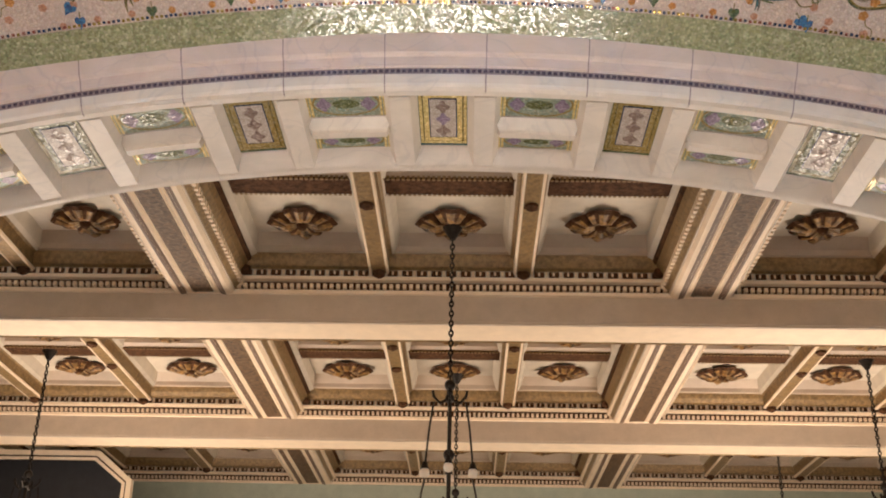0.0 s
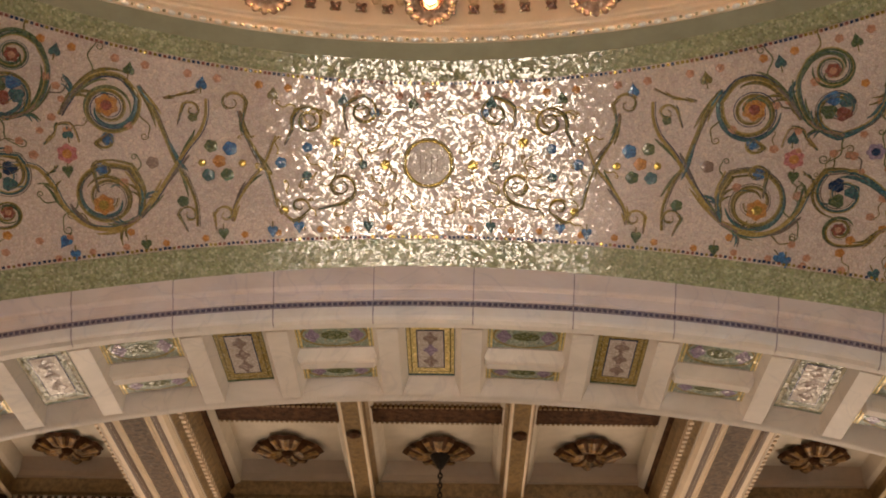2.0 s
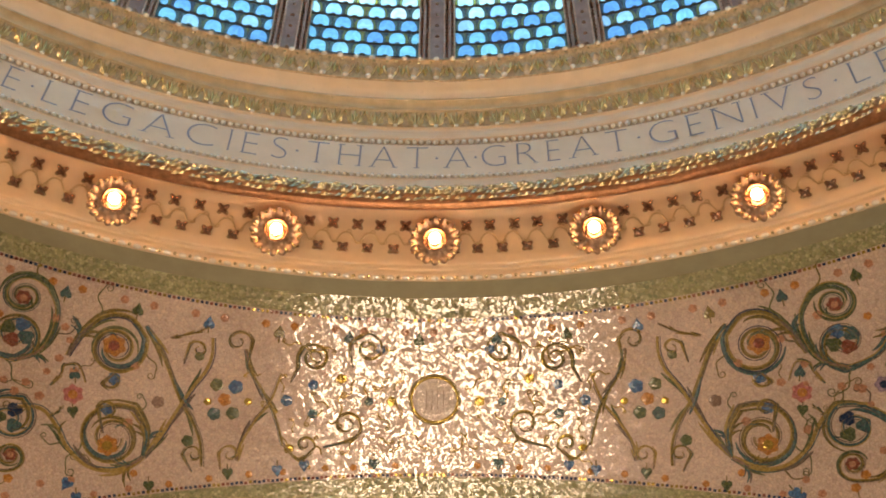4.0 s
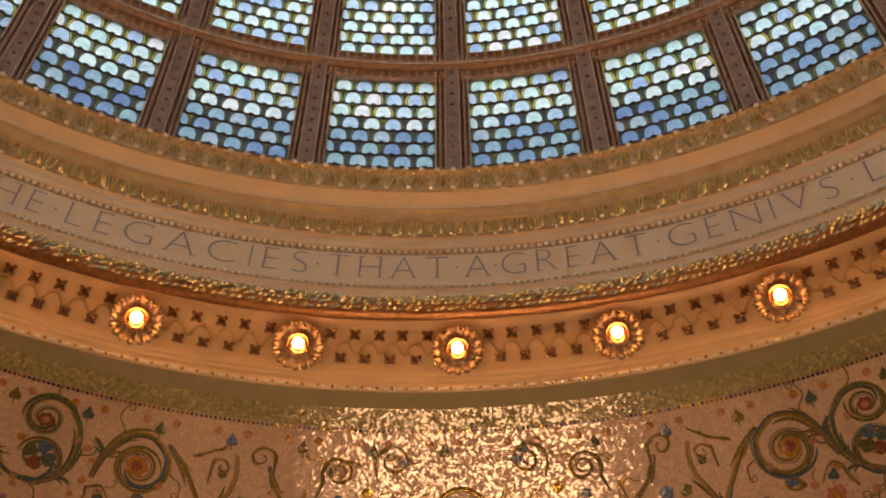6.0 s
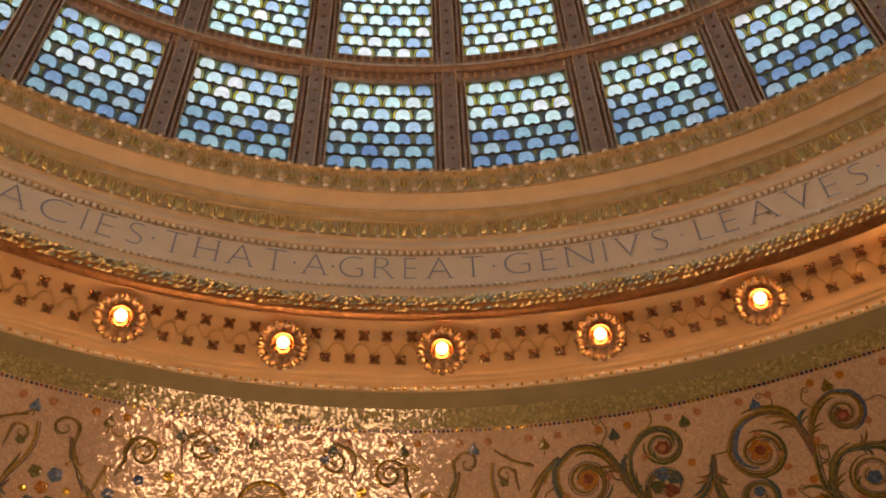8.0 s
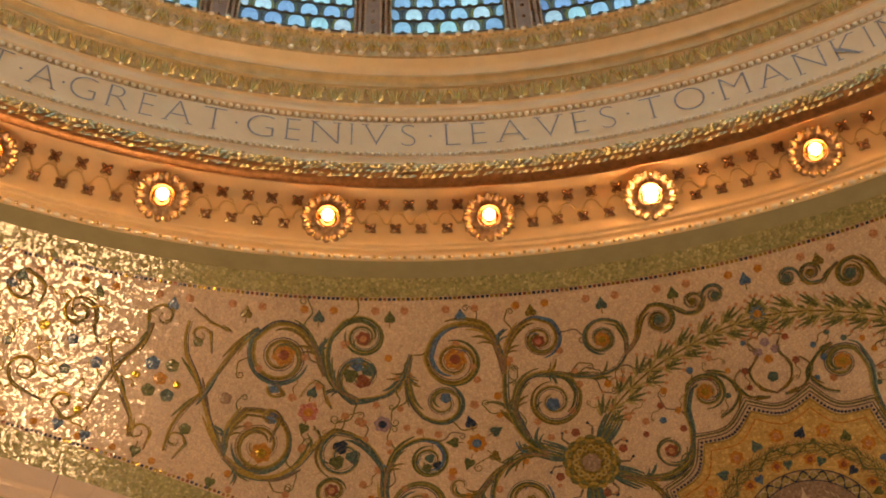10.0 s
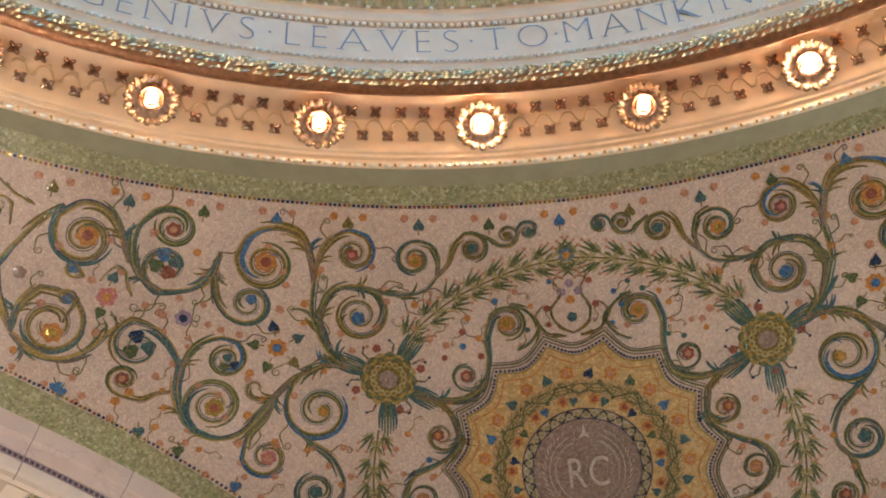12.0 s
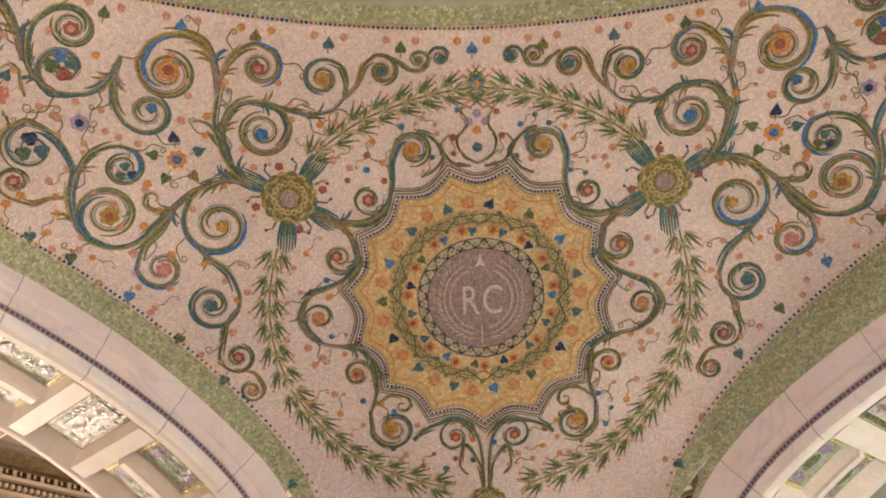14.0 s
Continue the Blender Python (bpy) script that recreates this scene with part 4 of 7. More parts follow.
def middle_ornament(D, parent):
    """The round field with the initials and what stands on the pendentive's axis."""
    lobes = 15
    edge = lambda r, d: [(r * (1 - d * abs(math.sin(lobes * (t - math.pi * 1.5) / 2))) * math.cos(t), -0.035 + 1.02 * r * (1 - d * abs(math.sin(lobes * (t - math.pi * 1.5) / 2))) * math.sin(t)) for t in [2 * math.pi * i / 240 for i in range(241)]]
    rim = edge(0.965, 0.10)
    verts, faces = [], []
    for k, q in enumerate((0.02, 0.35, 0.7, 1.0)):
        verts += [D.on(u * q, v * q, 0.005) for u, v in rim[:-1]]
    n = 240
    faces += [(a * n + i, a * n + (i + 1) % n, (a + 1) * n + (i + 1) % n, (a + 1) * n + i) for a in range(3) for i in range(n)]
    motif("ochre_field", [(verts, faces, M_FIELD), (*ribbon(D, edge(0.905, 0.10), 0.016, 0.010), M_ORANGE)], parent, "scalloped ochre mosaic field with floral vines")
    motif("scalloped_border", [(*ribbon(D, rim, 0.014, 0.010), M_STRAW), (*ribbon(D, edge(1.02, 0.095), 0.010, 0.008), M_UMBRA), (*ribbon(D, edge(1.05, 0.10), 0.014, 0.008), M_SPRIG), (*ribbon(D, edge(1.075, 0.105), 0.008, 0.008), M_UMBRA)], parent)
    beads = ([], [])
    for u, v in edge(0.992, 0.098)[::1]:
        patch(D, disc_line(u, v, 0.0115, 5), 0.012, *beads)
    tagged(motif("bead_border", [(*beads, M_NAVY)], parent), kind="stuff")
    # disc, guilloche and laurel
    cv = -0.03
    motif("grey_disc", [(*patch(D, disc_line(0, cv, 0.40, 48), 0.012), M_TAUPE)], parent, "taupe mosaic disc with pale initials RC")
    ring = [(*ribbon(D, [(0.435 * math.cos(t), cv + 0.435 * math.sin(t)) for t in [2 * math.pi * i / 96 for i in range(97)]], 0.075, 0.010), M_SAGE_LEAF)]
    for r in (0.398, 0.474):
        ring.append((*ribbon(D, [(r * math.cos(t), cv + r * math.sin(t)) for t in [2 * math.pi * i / 96 for i in range(97)]], 0.010, 0.015), M_NAVY))
    for ph, m in ((0, M_NAVY), (math.pi, M_PALE)):
        ring.append((*ribbon(D, [((0.435 + 0.03 * math.sin(22 * t + ph)) * math.cos(t), cv + (0.435 + 0.03 * math.sin(22 * t + ph)) * math.sin(t)) for t in [2 * math.pi * i / 264 for i in range(265)]], 0.016, 0.016), m))
    motif("guilloche_ring", ring, parent)
    for k in range(8):
        a = math.pi / 4 * k + math.pi / 2
        spot(D, 0.435 * math.cos(a), cv + 0.435 * math.sin(a), 0.036, M_TAUPE, parent)
    for s in (-1, 1):
        laurel = ([], [])
        for k in range(19):
            t = radians(-78 + 134 * k / 18)
            for d, turn in ((-0.030, -0.5), (0.004, 0.0), (0.036, 0.45)):
                r = 0.285 + d
                e = t + math.pi / 2 - turn * 0.9
                p = (s * r * math.cos(t) * 0.95, cv + r * math.sin(t))
                q = (p[0] + s * 0.052 * math.cos(e), p[1] + 0.052 * math.sin(e))
                ribbon(D, [p, ((p[0] + q[0]) / 2, (p[1] + q[1]) / 2), q], lambda x: 0.003 + 0.015 * math.sin(math.pi * x), 0.020, *laurel)
        motif("laurel_branch", [(*laurel, M_PALE)], parent)
    motif("point", [(*patch(D, [(0, cv + 0.37), (0.015, cv + 0.30), (0.045, cv + 0.25), (0.0, cv + 0.27), (-0.045, cv + 0.25), (-0.015, cv + 0.30)], 0.018), M_PALE), (*ribbon(D, [(0, cv - 0.22), (0, cv - 0.36)], 0.02, 0.02), M_PALE)], parent)
    # vine with leaves and blossoms on the field
    vine = [((0.63 + 0.035 * math.sin(15 * t)) * math.cos(t), cv + (0.63 + 0.035 * math.sin(15 * t)) * math.sin(t)) for t in [2 * math.pi * i / 240 for i in range(241)]]
    vine2 = [((0.63 - 0.035 * math.sin(15 * t)) * math.cos(t), cv + (0.63 - 0.035 * math.sin(15 * t)) * math.sin(t)) for t in [2 * math.pi * i / 240 for i in range(241)]]
    motif("vine", [(*ribbon(D, vine, 0.014, 0.012), M_LEAF), (*ribbon(D, vine2, 0.012, 0.012), M_OLIVE)], parent)
    colours = (M_TEAL, M_BLUE, M_LEAF, M_NAVY, M_TEAL)
    for k in range(15):
        a = 2 * math.pi * (k + 0.5) / 15
        heart(D, 0.735 * math.cos(a), cv + 0.735 * math.sin(a), 0.062, math.degrees(a) - 90 + 25 * ((k * 7) % 3 - 1), colours[k % 5], parent)
        heart(D, 0.54 * math.cos(a + 0.2), cv + 0.54 * math.sin(a + 0.2), 0.052, math.degrees(a) + 90, colours[(k + 2) % 5], parent)
        b = a + math.pi / 15
        rosette(D, 0.755 * math.cos(b), cv + 0.755 * math.sin(b), 0.055, M_ORANGE, M_SALMON, parent)
        rosette(D, 0.55 * math.cos(a - 0.08), cv + 0.55 * math.sin(a - 0.08), 0.046, M_ORANGE, M_RED, parent)
        for w, d in ((0.68, 0.09), (0.585, -0.1)):
            spot(D, w * math.cos(b + d), cv + w * math.sin(b + d), 0.022, M_SPRIG, parent)
    arc = lambda a0, a1: [(0.635 * math.cos(radians(a0 + (a1 - a0) * i / 12)), cv + 0.635 * math.sin(radians(a0 + (a1 - a0) * i / 12))) for i in range(13)]
    frond(D, arc(-86, 86), 0.085, parent, "vine", 0.055)
    frond(D, arc(266, 94), 0.085, parent, "vine", 0.055)
    # on the axis above the field
    rosette(D, 0, 1.60, 0.06, M_BLUE, M_ORANGE, parent, 8)
    for dx, dy in ((0, 0.06), (0.06, 0), (0, -0.06), (-0.06, 0)):
        spot(D, dx, 1.33 + dy, 0.035, M_LILAC if dy >= 0 else M_ORANGE, parent)
    spot(D, 0, 1.14, 0.04, M_TEAL, parent)
    for s in (-1, 1):
        stem(D, [(0, 1.02), (s * 0.10, 1.08), (s * 0.14, 1.20), (s * 0.07, 1.32), (s * 0.11, 1.42), (s * 0.05, 1.44)], 0.013, parent)
        stem(D, [(s * 0.05, 1.00), (s * 0.20, 1.04), (s * 0.26, 1.16), (s * 0.20, 1.24)], 0.016, parent)
        stem(D, [(s * 0.02, -1.62), (s * 0.05, -1.40), (s * 0.16, -1.24), (s * 0.20, -1.40), (s * 0.14, -1.48)], 0.022, parent, edge=M_TEAL)
    boss(D, 0, -1.74, 0.16, parent)


def letters_on(D, word, u0, v0, size, h, parent, mat):
    """Raised letters on a drawing board."""
    cu = bpy.data.curves.new("letter", "FONT")
    cu.body, cu.size, cu.align_x, cu.align_y = word, size, "CENTER", "CENTER"
    ob = new("letter_source", cu)
    dg = bpy.context.evaluated_depsgraph_get()
    me = bpy.data.meshes.new_from_object(ob.evaluated_get(dg))
    bpy.data.objects.remove(ob)
    verts = [D.on(u0 + v.co.x * 0.86, v0 + v.co.y * 1.22, h) for v in me.vertices]
    faces = [tuple(p.vertices) for p in me.polygons]
    bpy.data.meshes.remove(me)
    return raw("letter", verts, faces, mat, parent)


def crown_ornament(N, side, parent):
    """The ornament over the crown of an arch, on the board N; side is -1 or 1."""
    s = side

    count = itertools.count(1)

    def bough(points, width, edge, centre=None, way=1, turns=1.5):
        draw_bough(N, [(s * u, v) for u, v in points], width, edge, parent, centre and (s * centre[0], centre[1]), s * way, turns, next(count), True)

    bough([(2.07, -0.37), (1.95, -0.23), (1.82, -0.04), (1.71, 0.12), (1.61, 0.24), (1.56, 0.36), (1.55, 0.48)], 0.034, M_UMBRA)
    bough([(2.0, 0.58), (1.91, 0.41), (1.85, 0.22), (1.79, 0.03), (1.72, -0.11), (1.67, -0.28), (1.67, -0.45)], 0.034, M_TEAL)
    bough([(1.33, 0.39), (1.3, 0.23), (1.23, 0.09), (1.17, -0.03), (1.13, -0.17), (1.1, -0.32)], 0.026, M_UMBRA)
    bough([(1.42, -0.42), (1.39, -0.29), (1.28, -0.12), (1.18, -0.0), (1.09, 0.21)], 0.026, M_UMBRA)
    bough([(2.54, 0.39), (2.42, 0.55), (2.26, 0.66), (2.1, 0.64), (2.0, 0.49)], 0.042, M_TEAL, (2.21, 0.43), 1, 1.6)
    bough([(2.07, -0.37), (2.04, -0.18), (2.11, -0.01)], 0.040, M_TEAL, (2.28, -0.22), -1, 1.6)
    bough([(2.07, -0.37), (2.25, -0.45), (2.44, -0.42), (2.58, -0.28), (2.65, -0.11), (2.75, 0.02), (2.95, 0.04)], 0.040, M_UMBRA)
    bough([(2.23, 0.25), (2.32, 0.18)], 0.016, M_STRAW, (2.25, 0.2), -1, 1.0)
    bough([(2.34, -0.18), (2.36, 0.01)], 0.016, M_STRAW, (2.29, -0.01), 1, 1.0)
    bough([(2.67, 0.18), (2.59, 0.26), (2.56, 0.32), (2.47, 0.32), (2.43, 0.19)], 0.014, M_LEAF)
    bough([(2.69, -0.05), (2.62, 0.0), (2.59, 0.03)], 0.014, M_LEAF)
    bough([(1.84, 0.49), (1.67, 0.52), (1.55, 0.57)], 0.014, M_STRAW)
    bough([(1.76, 0.3), (1.71, 0.44)], 0.012, M_STRAW, (1.65, 0.4), 1, 0.9)
    bough([(1.32, 0.29), (1.28, 0.45)], 0.014, M_STRAW, (1.38, 0.45), -1, 0.9)
    bough([(1.74, -0.49), (1.8, -0.36)], 0.012, M_STRAW, (1.72, -0.36), 1, 0.9)
    bough([(1.54, -0.48), (1.55, -0.36)], 0.012, M_STRAW, (1.47, -0.37), 1, 0.9)
    bough([(1.03, 0.14), (0.97, 0.25)], 0.016, M_GOLD, (0.85, 0.31), 1, 1.6)
    bough([(0.81, -0.34), (0.64, -0.3)], 0.014, M_GOLD, (0.64, -0.17), -1, 1.3)
    bough([(0.59, 0.24), (0.6, 0.41), (0.47, 0.49)], 0.014, M_GOLD, (0.47, 0.37), 1, 1.3)
    bough([(1.1, -0.3), (0.99, -0.42), (0.87, -0.34)], 0.014, M_GOLD, (0.94, -0.31), -1, 0.9)
    for u, v, r, a, b in ((2.22, 0.45, 0.085, M_ORANGE, M_RED), (2.31, -0.27, 0.080, M_ORANGE, M_GOLD), (2.52, 0.11, 0.075, M_PINK, M_ORANGE)):
        rosette(N, s * u, v, r, a, b, parent)
    for u, v, r, m in ((2.24, 0.21, 0.050, M_BLUE), (2.30, -0.01, 0.045, M_BLUE), (1.95, 0.03, 0.048, M_SHEATH), (1.54, 0.14, 0.050, M_SPRIG), (1.41, 0.12, 0.055, M_BLUE), (1.49, 0.03, 0.050, M_ORANGE), (1.57, -0.07, 0.050, M_TEAL), (1.44, -0.07, 0.050, M_LEAF), (1.61, 0.02, 0.030, M_GOLD), (1.33, 0.01, 0.030, M_GOLD), (1.65, 0.35, 0.035, M_SPRIG), (1.76, -0.26, 0.045, M_LEAF), (1.06, 0.01, 0.045, M_BLUE), (0.88, -0.09, 0.040, M_TEAL), (0.87, 0.12, 0.040, M_BLUE), (1.05, -0.34, 0.035, M_GOLD), (0.39, 0.37, 0.040, M_BLUE), (0.32, -0.01, 0.040, M_GOLD), (0.48, -0.01, 0.035, M_TEAL), (0.67, 0.16, 0.040, M_GOLD), (2.59, 0.66, 0.035, M_SALMON), (2.91, 0.15, 0.035, M_SALMON), (2.09, 0.30, 0.035, M_SALMON), (2.16, -0.11, 0.035, M_SALMON), (2.14, -0.48, 0.030, M_ORANGE), (2.57, -0.51, 0.030, M_SALMON)):
        spot(N, s * u, v, r, m, parent)
    for u, v, turn, m in ((2.50, 0.25, 0, M_TEAL), (2.53, -0.01, 180, M_LEAF), (1.14, -0.49, 180, M_BLUE)):
        heart(N, s * u, v, 0.06, turn, m, parent)
    for u, v, m in ((1.49, -0.50, M_LEAF), (2.04, -0.57, M_LEAF), (2.54, -0.63, M_BLUE), (0.95, -0.46, M_BLUE), (0.45, -0.46, M_TEAL)):
        heart(N, s * u, v, 0.06, 180, m, parent)
    for u, v in ((1.34, -0.52), (1.62, -0.54), (1.90, -0.57), (2.18, -0.59), (2.42, -0.62), (2.66, -0.66), (1.10, -0.51), (0.80, -0.49), (0.60, -0.49), (0.30, -0.48)):
        spot(N, s * u, v, 0.028, M_ORANGE if u < 2 else M_SALMON, parent)
    # gold shoots all over the bright ground
    rng = random.Random(21)
    shoots = ([], [])
    for _ in range(28):
        tendril(N, s * rng.uniform(0.15, 1.25), rng.uniform(-0.42, 0.42), rng.uniform(0, 360), rng.uniform(0.10, 0.18), rng.choice((-1, 1)), *shoots)
    motif("shoots", [(*shoots, M_GOLD)], parent)


pend_tags = dict(kind="structure", category="pendentive")
pend = part("pendentive_1", pendentive_sheet(), M_MOSAIC, None, "pinkish cream glass mosaic pendentive under the dome", True)
tagged(pend, **pend_tags)
shell_band("green_band", lambda p: RING_R - 0.015, lambda p: RING_R + 0.115, pend, M_GREEN)
border_row("border_squares", lambda p: RING_R + 0.128, pend, 330)
shell_band("green_band", lambda p: edge_radius(p, 0.205), lambda p: edge_radius(p) + 0.02, pend, M_GREEN, 0.006, 60, 0.0, 37.5)
shell_band("green_band", lambda p: edge_radius(p, 0.205), lambda p: edge_radius(p) + 0.02, pend, M_GREEN, 0.006, 60, 52.5, 90.0)
border_row("border_squares", lambda p: edge_radius(p, 0.225), pend, 160, 0.0, 37.0)
border_row("border_squares", lambda p: edge_radius(p, 0.225), pend, 160, 53.0, 90.0)
BOARD = Chart(45, 8.4, -0.065)
for side in (-1, 1):
    half_ornament(BOARD, side, pend)
middle_ornament(BOARD, pend)
letters_on(BOARD, "R", -0.085, -0.05, 0.27, 0.026, pend, M_PALE)
letters_on(BOARD, "C", 0.085, -0.05, 0.27, 0.026, pend, M_PALE)
# ivy leaves and blossoms in a row under the ring
for k in range(22):
    phi = 44.25 + 4.07 * (k - 10)
    if not 0.5 < phi < 89.5:
        continue
    ch = Chart(phi, RING_R + 0.255)
    heart(ch, 0, 0.0, 0.062, 0, (M_TEAL, M_LEAF, M_BLUE, M_OLIVE)[k % 4], pend)
    for d in (-0.84, 0.84):
        spot(Chart(phi + d, RING_R + 0.205), 0, 0, 0.032, (M_SALMON, M_ORANGE, M_SALMON)[k % 3], pend)
CROWN = Chart(0, 7.25, -0.015)
crown_ornament(CROWN, 1, pend)
CROWN_E = Chart(90, 7.25, 0.0)
crown_ornament(CROWN_E, -1, pend)
# half of the round seal over each crown belongs to each pendentive; build it whole on the first
ringline = [(0.165 * math.cos(t), 0.165 * math.sin(t)) for t in [2 * math.pi * i / 48 for i in range(49)]]
seal = [(*patch(CROWN, disc_line(0, 0, 0.15, 32), 0.008), M_PALE), (*ribbon(CROWN, ringline, 0.020, 0.014), M_GOLD), (*ribbon(CROWN, [(u * 1.10, v * 1.10) for u, v in ringline], 0.008, 0.010), M_OLIVE)]
for x in (-0.06, -0.02, 0.02, 0.06):
    seal.append((*ribbon(CROWN, [(x, -0.07), (x + 0.005, 0.07)], 0.015, 0.014), M_TAUPE))
motif("gilt_seal", seal, pend, "round mosaic seal with a gilt rim")
for k in (1, 2, 3):
    tagged(copy_thing(pend, pose(0, 0, 0, 0, 0, -90 * k)), **pend_tags).name = "pendentive_%d" % (k + 1)


# ---- the ring under the dome ----
ring = anchor("ring_cornice", "cream and gilt plaster ring cornice carrying the dome", "cornice", kind="structure")


def ring_part(name, profile, mat, label="", smooth=True):
    ob = part(name, turned(profile), mat, ring, label, smooth)
    ob.data.set_sharp_from_angle(angle=radians(35))
    return ob


ring_part("soffit", [(6.66, 7.03), (6.655, 7.005), (6.50, 7.003), (6.47, 7.006)], M_STONE, "grey-green plaster soffit")
ring_part("lower_moulding", [(6.47, 7.006), (6.455, 7.0), (6.44, 7.008), (6.437, 7.035), (6.45, 7.05), (6.445, 7.062), (6.42, 7.068), (6.415, 7.085), (6.425, 7.097), (6.405, 7.105), (6.40, 7.118)], M_CREAM)
ring_part("lamp_band", [(6.40, 7.118), (6.395, 7.16), (6.385, 7.22), (6.365, 7.30), (6.33, 7.37), (6.28, 7.43), (6.21, 7.47), (6.12, 7.49), (6.05, 7.48)], M_CREAM)
ring_part("torus", [(6.05, 7.48), (6.05, 7.31), (6.035, 7.252), (6.0, 7.222), (5.965, 7.228), (5.932, 7.252), (5.912, 7.288), (5.908, 7.325), (5.922, 7.358), (5.95, 7.378), (5.962, 7.382)], M_TORUS)
ring_part("fillet", [(5.962, 7.382), (5.958, 7.395), (5.968, 7.405), (5.978, 7.43)], M_OGEE)
ring_part("cavetto", [(5.978, 7.43), (5.99, 7.47), (5.998, 7.50), (6.0, 7.535), (5.992, 7.54)], M_CREAM)
ring_part("bead_groove", [(5.992, 7.54), (6.002, 7.545), (6.004, 7.57), (6.0, 7.582)], M_GROOVE)
ring_part("frieze", [(6.0, 7.582), (6.0, 7.70), (5.998, 7.85), (5.993, 7.915)], M_FRIEZE, "pale plaster frieze with grey-blue letters")
ring_part("bead_groove", [(5.993, 7.915), (6.004, 7.918), (6.004, 7.958), (5.985, 7.962)], M_GROOVE)
ring_part("upper_moulding", [(5.985, 7.962), (5.968, 7.97), (5.962, 8.0), (5.965, 8.04), (5.972, 8.05), (5.968, 8.072), (5.95, 8.076)], M_CREAM)
ring_part("leaf_moulding", [(5.95, 8.076), (5.952, 8.09), (5.94, 8.12), (5.925, 8.16), (5.905, 8.20)], M_GILT_DARK)
ring_part("ogee", [(5.905, 8.20), (5.888, 8.204), (5.884, 8.222), (5.896, 8.23), (5.89, 8.25), (5.872, 8.268), (5.85, 8.276), (5.848, 8.29)], M_OGEE)
ring_part("cove", [(5.848, 8.29), (5.862, 8.302), (5.86, 8.32), (5.845, 8.345), (5.82, 8.37), (5.785, 8.385), (5.775, 8.395), (5.78, 8.40)], M_CREAM)
ring_part("egg_moulding", [(5.78, 8.40), (5.765, 8.405), (5.758, 8.43), (5.755, 8.48), (5.742, 8.54), (5.715, 8.575), (5.705, 8.585), (5.705, 8.60), (5.72, 8.615), (5.79, 8.62), (5.80, 8.71)], M_GILT_DARK)


def beads(name, r, z, count, size, mat, stretch=1.0):
    """A joined row of small round beads round the ring."""
    verts, faces = [], []
    for k in range(count):
        a = 360.0 * k / count
        c, t, n = polar(r, z, a), polar(1, 0, a + 90), polar(1, 0, a)
        b = len(verts)
        verts += [c + t * size * stretch, c - t * size * stretch]
        for x, q in ((0.72, 0.70), (0.0, 1.0), (-0.72, 0.70)):
            for i in range(8):
                w = math.pi * i / 4
                verts.append(c + t * size * stretch * x + (n * math.cos(w) + Vector((0, 0, 1)) * math.sin(w)) * size * q)
        for i in range(8):
            j = (i + 1) % 8
            faces += [(b, b + 2 + j, b + 2 + i), (b + 1, b + 18 + i, b + 18 + j)]
            faces += [(b + 2 + i, b + 2 + j, b + 10 + j, b + 10 + i), (b + 10 + i, b + 10 + j, b + 18 + j, b + 18 + i)]
    return tagged(raw(name, verts, faces, mat, ring, "", True), kind="stuff")


beads("bead_row", 5.987, 7.945, 740, 0.020, M_BEAD_GLINT)
beads("bead_row", 5.988, 7.562, 780, 0.0155, M_BEAD_GLINT)
# pale drops under leaves and eggs, added for the glints there
beads("leaf_drop_glints", 5.946, 8.088, 252, 0.014, M_BEAD_GLINT, 1.2)
beads("egg_drop_glints", 5.748, 8.418, 216, 0.019, M_BEAD_GLINT, 1.2)
beads("bead_row", 6.434, 7.010, 800, 0.012, M_GILT, 1.0)
beads("bead_row", 6.436, 7.006, 400, 0.018, M_BEAD_GLINT, 1.5)
beads("bead_row", 5.705, 8.597, 300, 0.020, M_BEAD_GLINT, 1.2)


def lumps(name, count, mat, shape, seed):
    """A joined row of relief leaves round the ring; shape(k, rng) gives local points (along, up, out) fans."""
    verts, faces = [], []
    rng = random.Random(seed)
    for k in range(count):
        a = 360.0 * k / count
        t = polar(1, 0, a + 90)
        for fan in shape(k, rng):
            b = len(verts)
            for x, z, r in fan:
                verts.append(polar(r, z, a) + t * x)
            faces += [(b, b + i, b + i + 1) for i in range(1, len(fan) - 1)] + [(b, b + len(fan) - 1, b + 1)]
    return tagged(raw(name, verts, faces, mat, ring, "", False), kind="stuff")


def torus_leaf(k, rng):
    out = []
    for row, (z0, r0) in enumerate(((7.355, 5.912), (7.322, 5.897), (7.285, 5.898), (7.252, 5.920))):
        d = 0.02 * row + rng.uniform(-0.012, 0.012)
        s = rng.uniform(0.2, 1.7)
        z0 += rng.uniform(-0.010, 0.010)
        w = rng.uniform(0.6, 1.0)
        out.append([(d, z0 + 0.002, r0 - 0.010 * s), (d - 0.034 * w, z0 - 0.016, r0 + 0.010), (d + 0.006, z0 - 0.018, r0 + rng.uniform(-0.004, 0.010)), (d + 0.040 * w, z0 + 0.012, r0 + 0.008), (d + 0.010, z0 + 0.018, r0 + rng.uniform(0.0, 0.012))])
    return out


def tongue(x0, z0, x1, z1, r0, r1, w):
    """A narrow raised leaf from its foot (x0, z0) to its tip (x1, z1)."""
    L = math.hypot(x1 - x0, z1 - z0)
    nx, nz = -(z1 - z0) / L * w, (x1 - x0) / L * w
    mx, mz, rm = x0 + 0.62 * (x1 - x0), z0 + 0.62 * (z1 - z0), r0 + 0.62 * (r1 - r0)
    return [(mx, mz, rm - 0.022), (x0, z0, r0), (mx + nx, mz + nz, rm - 0.002), (x1, z1, r1 - 0.014), (mx - nx, mz - nz, rm - 0.002)]


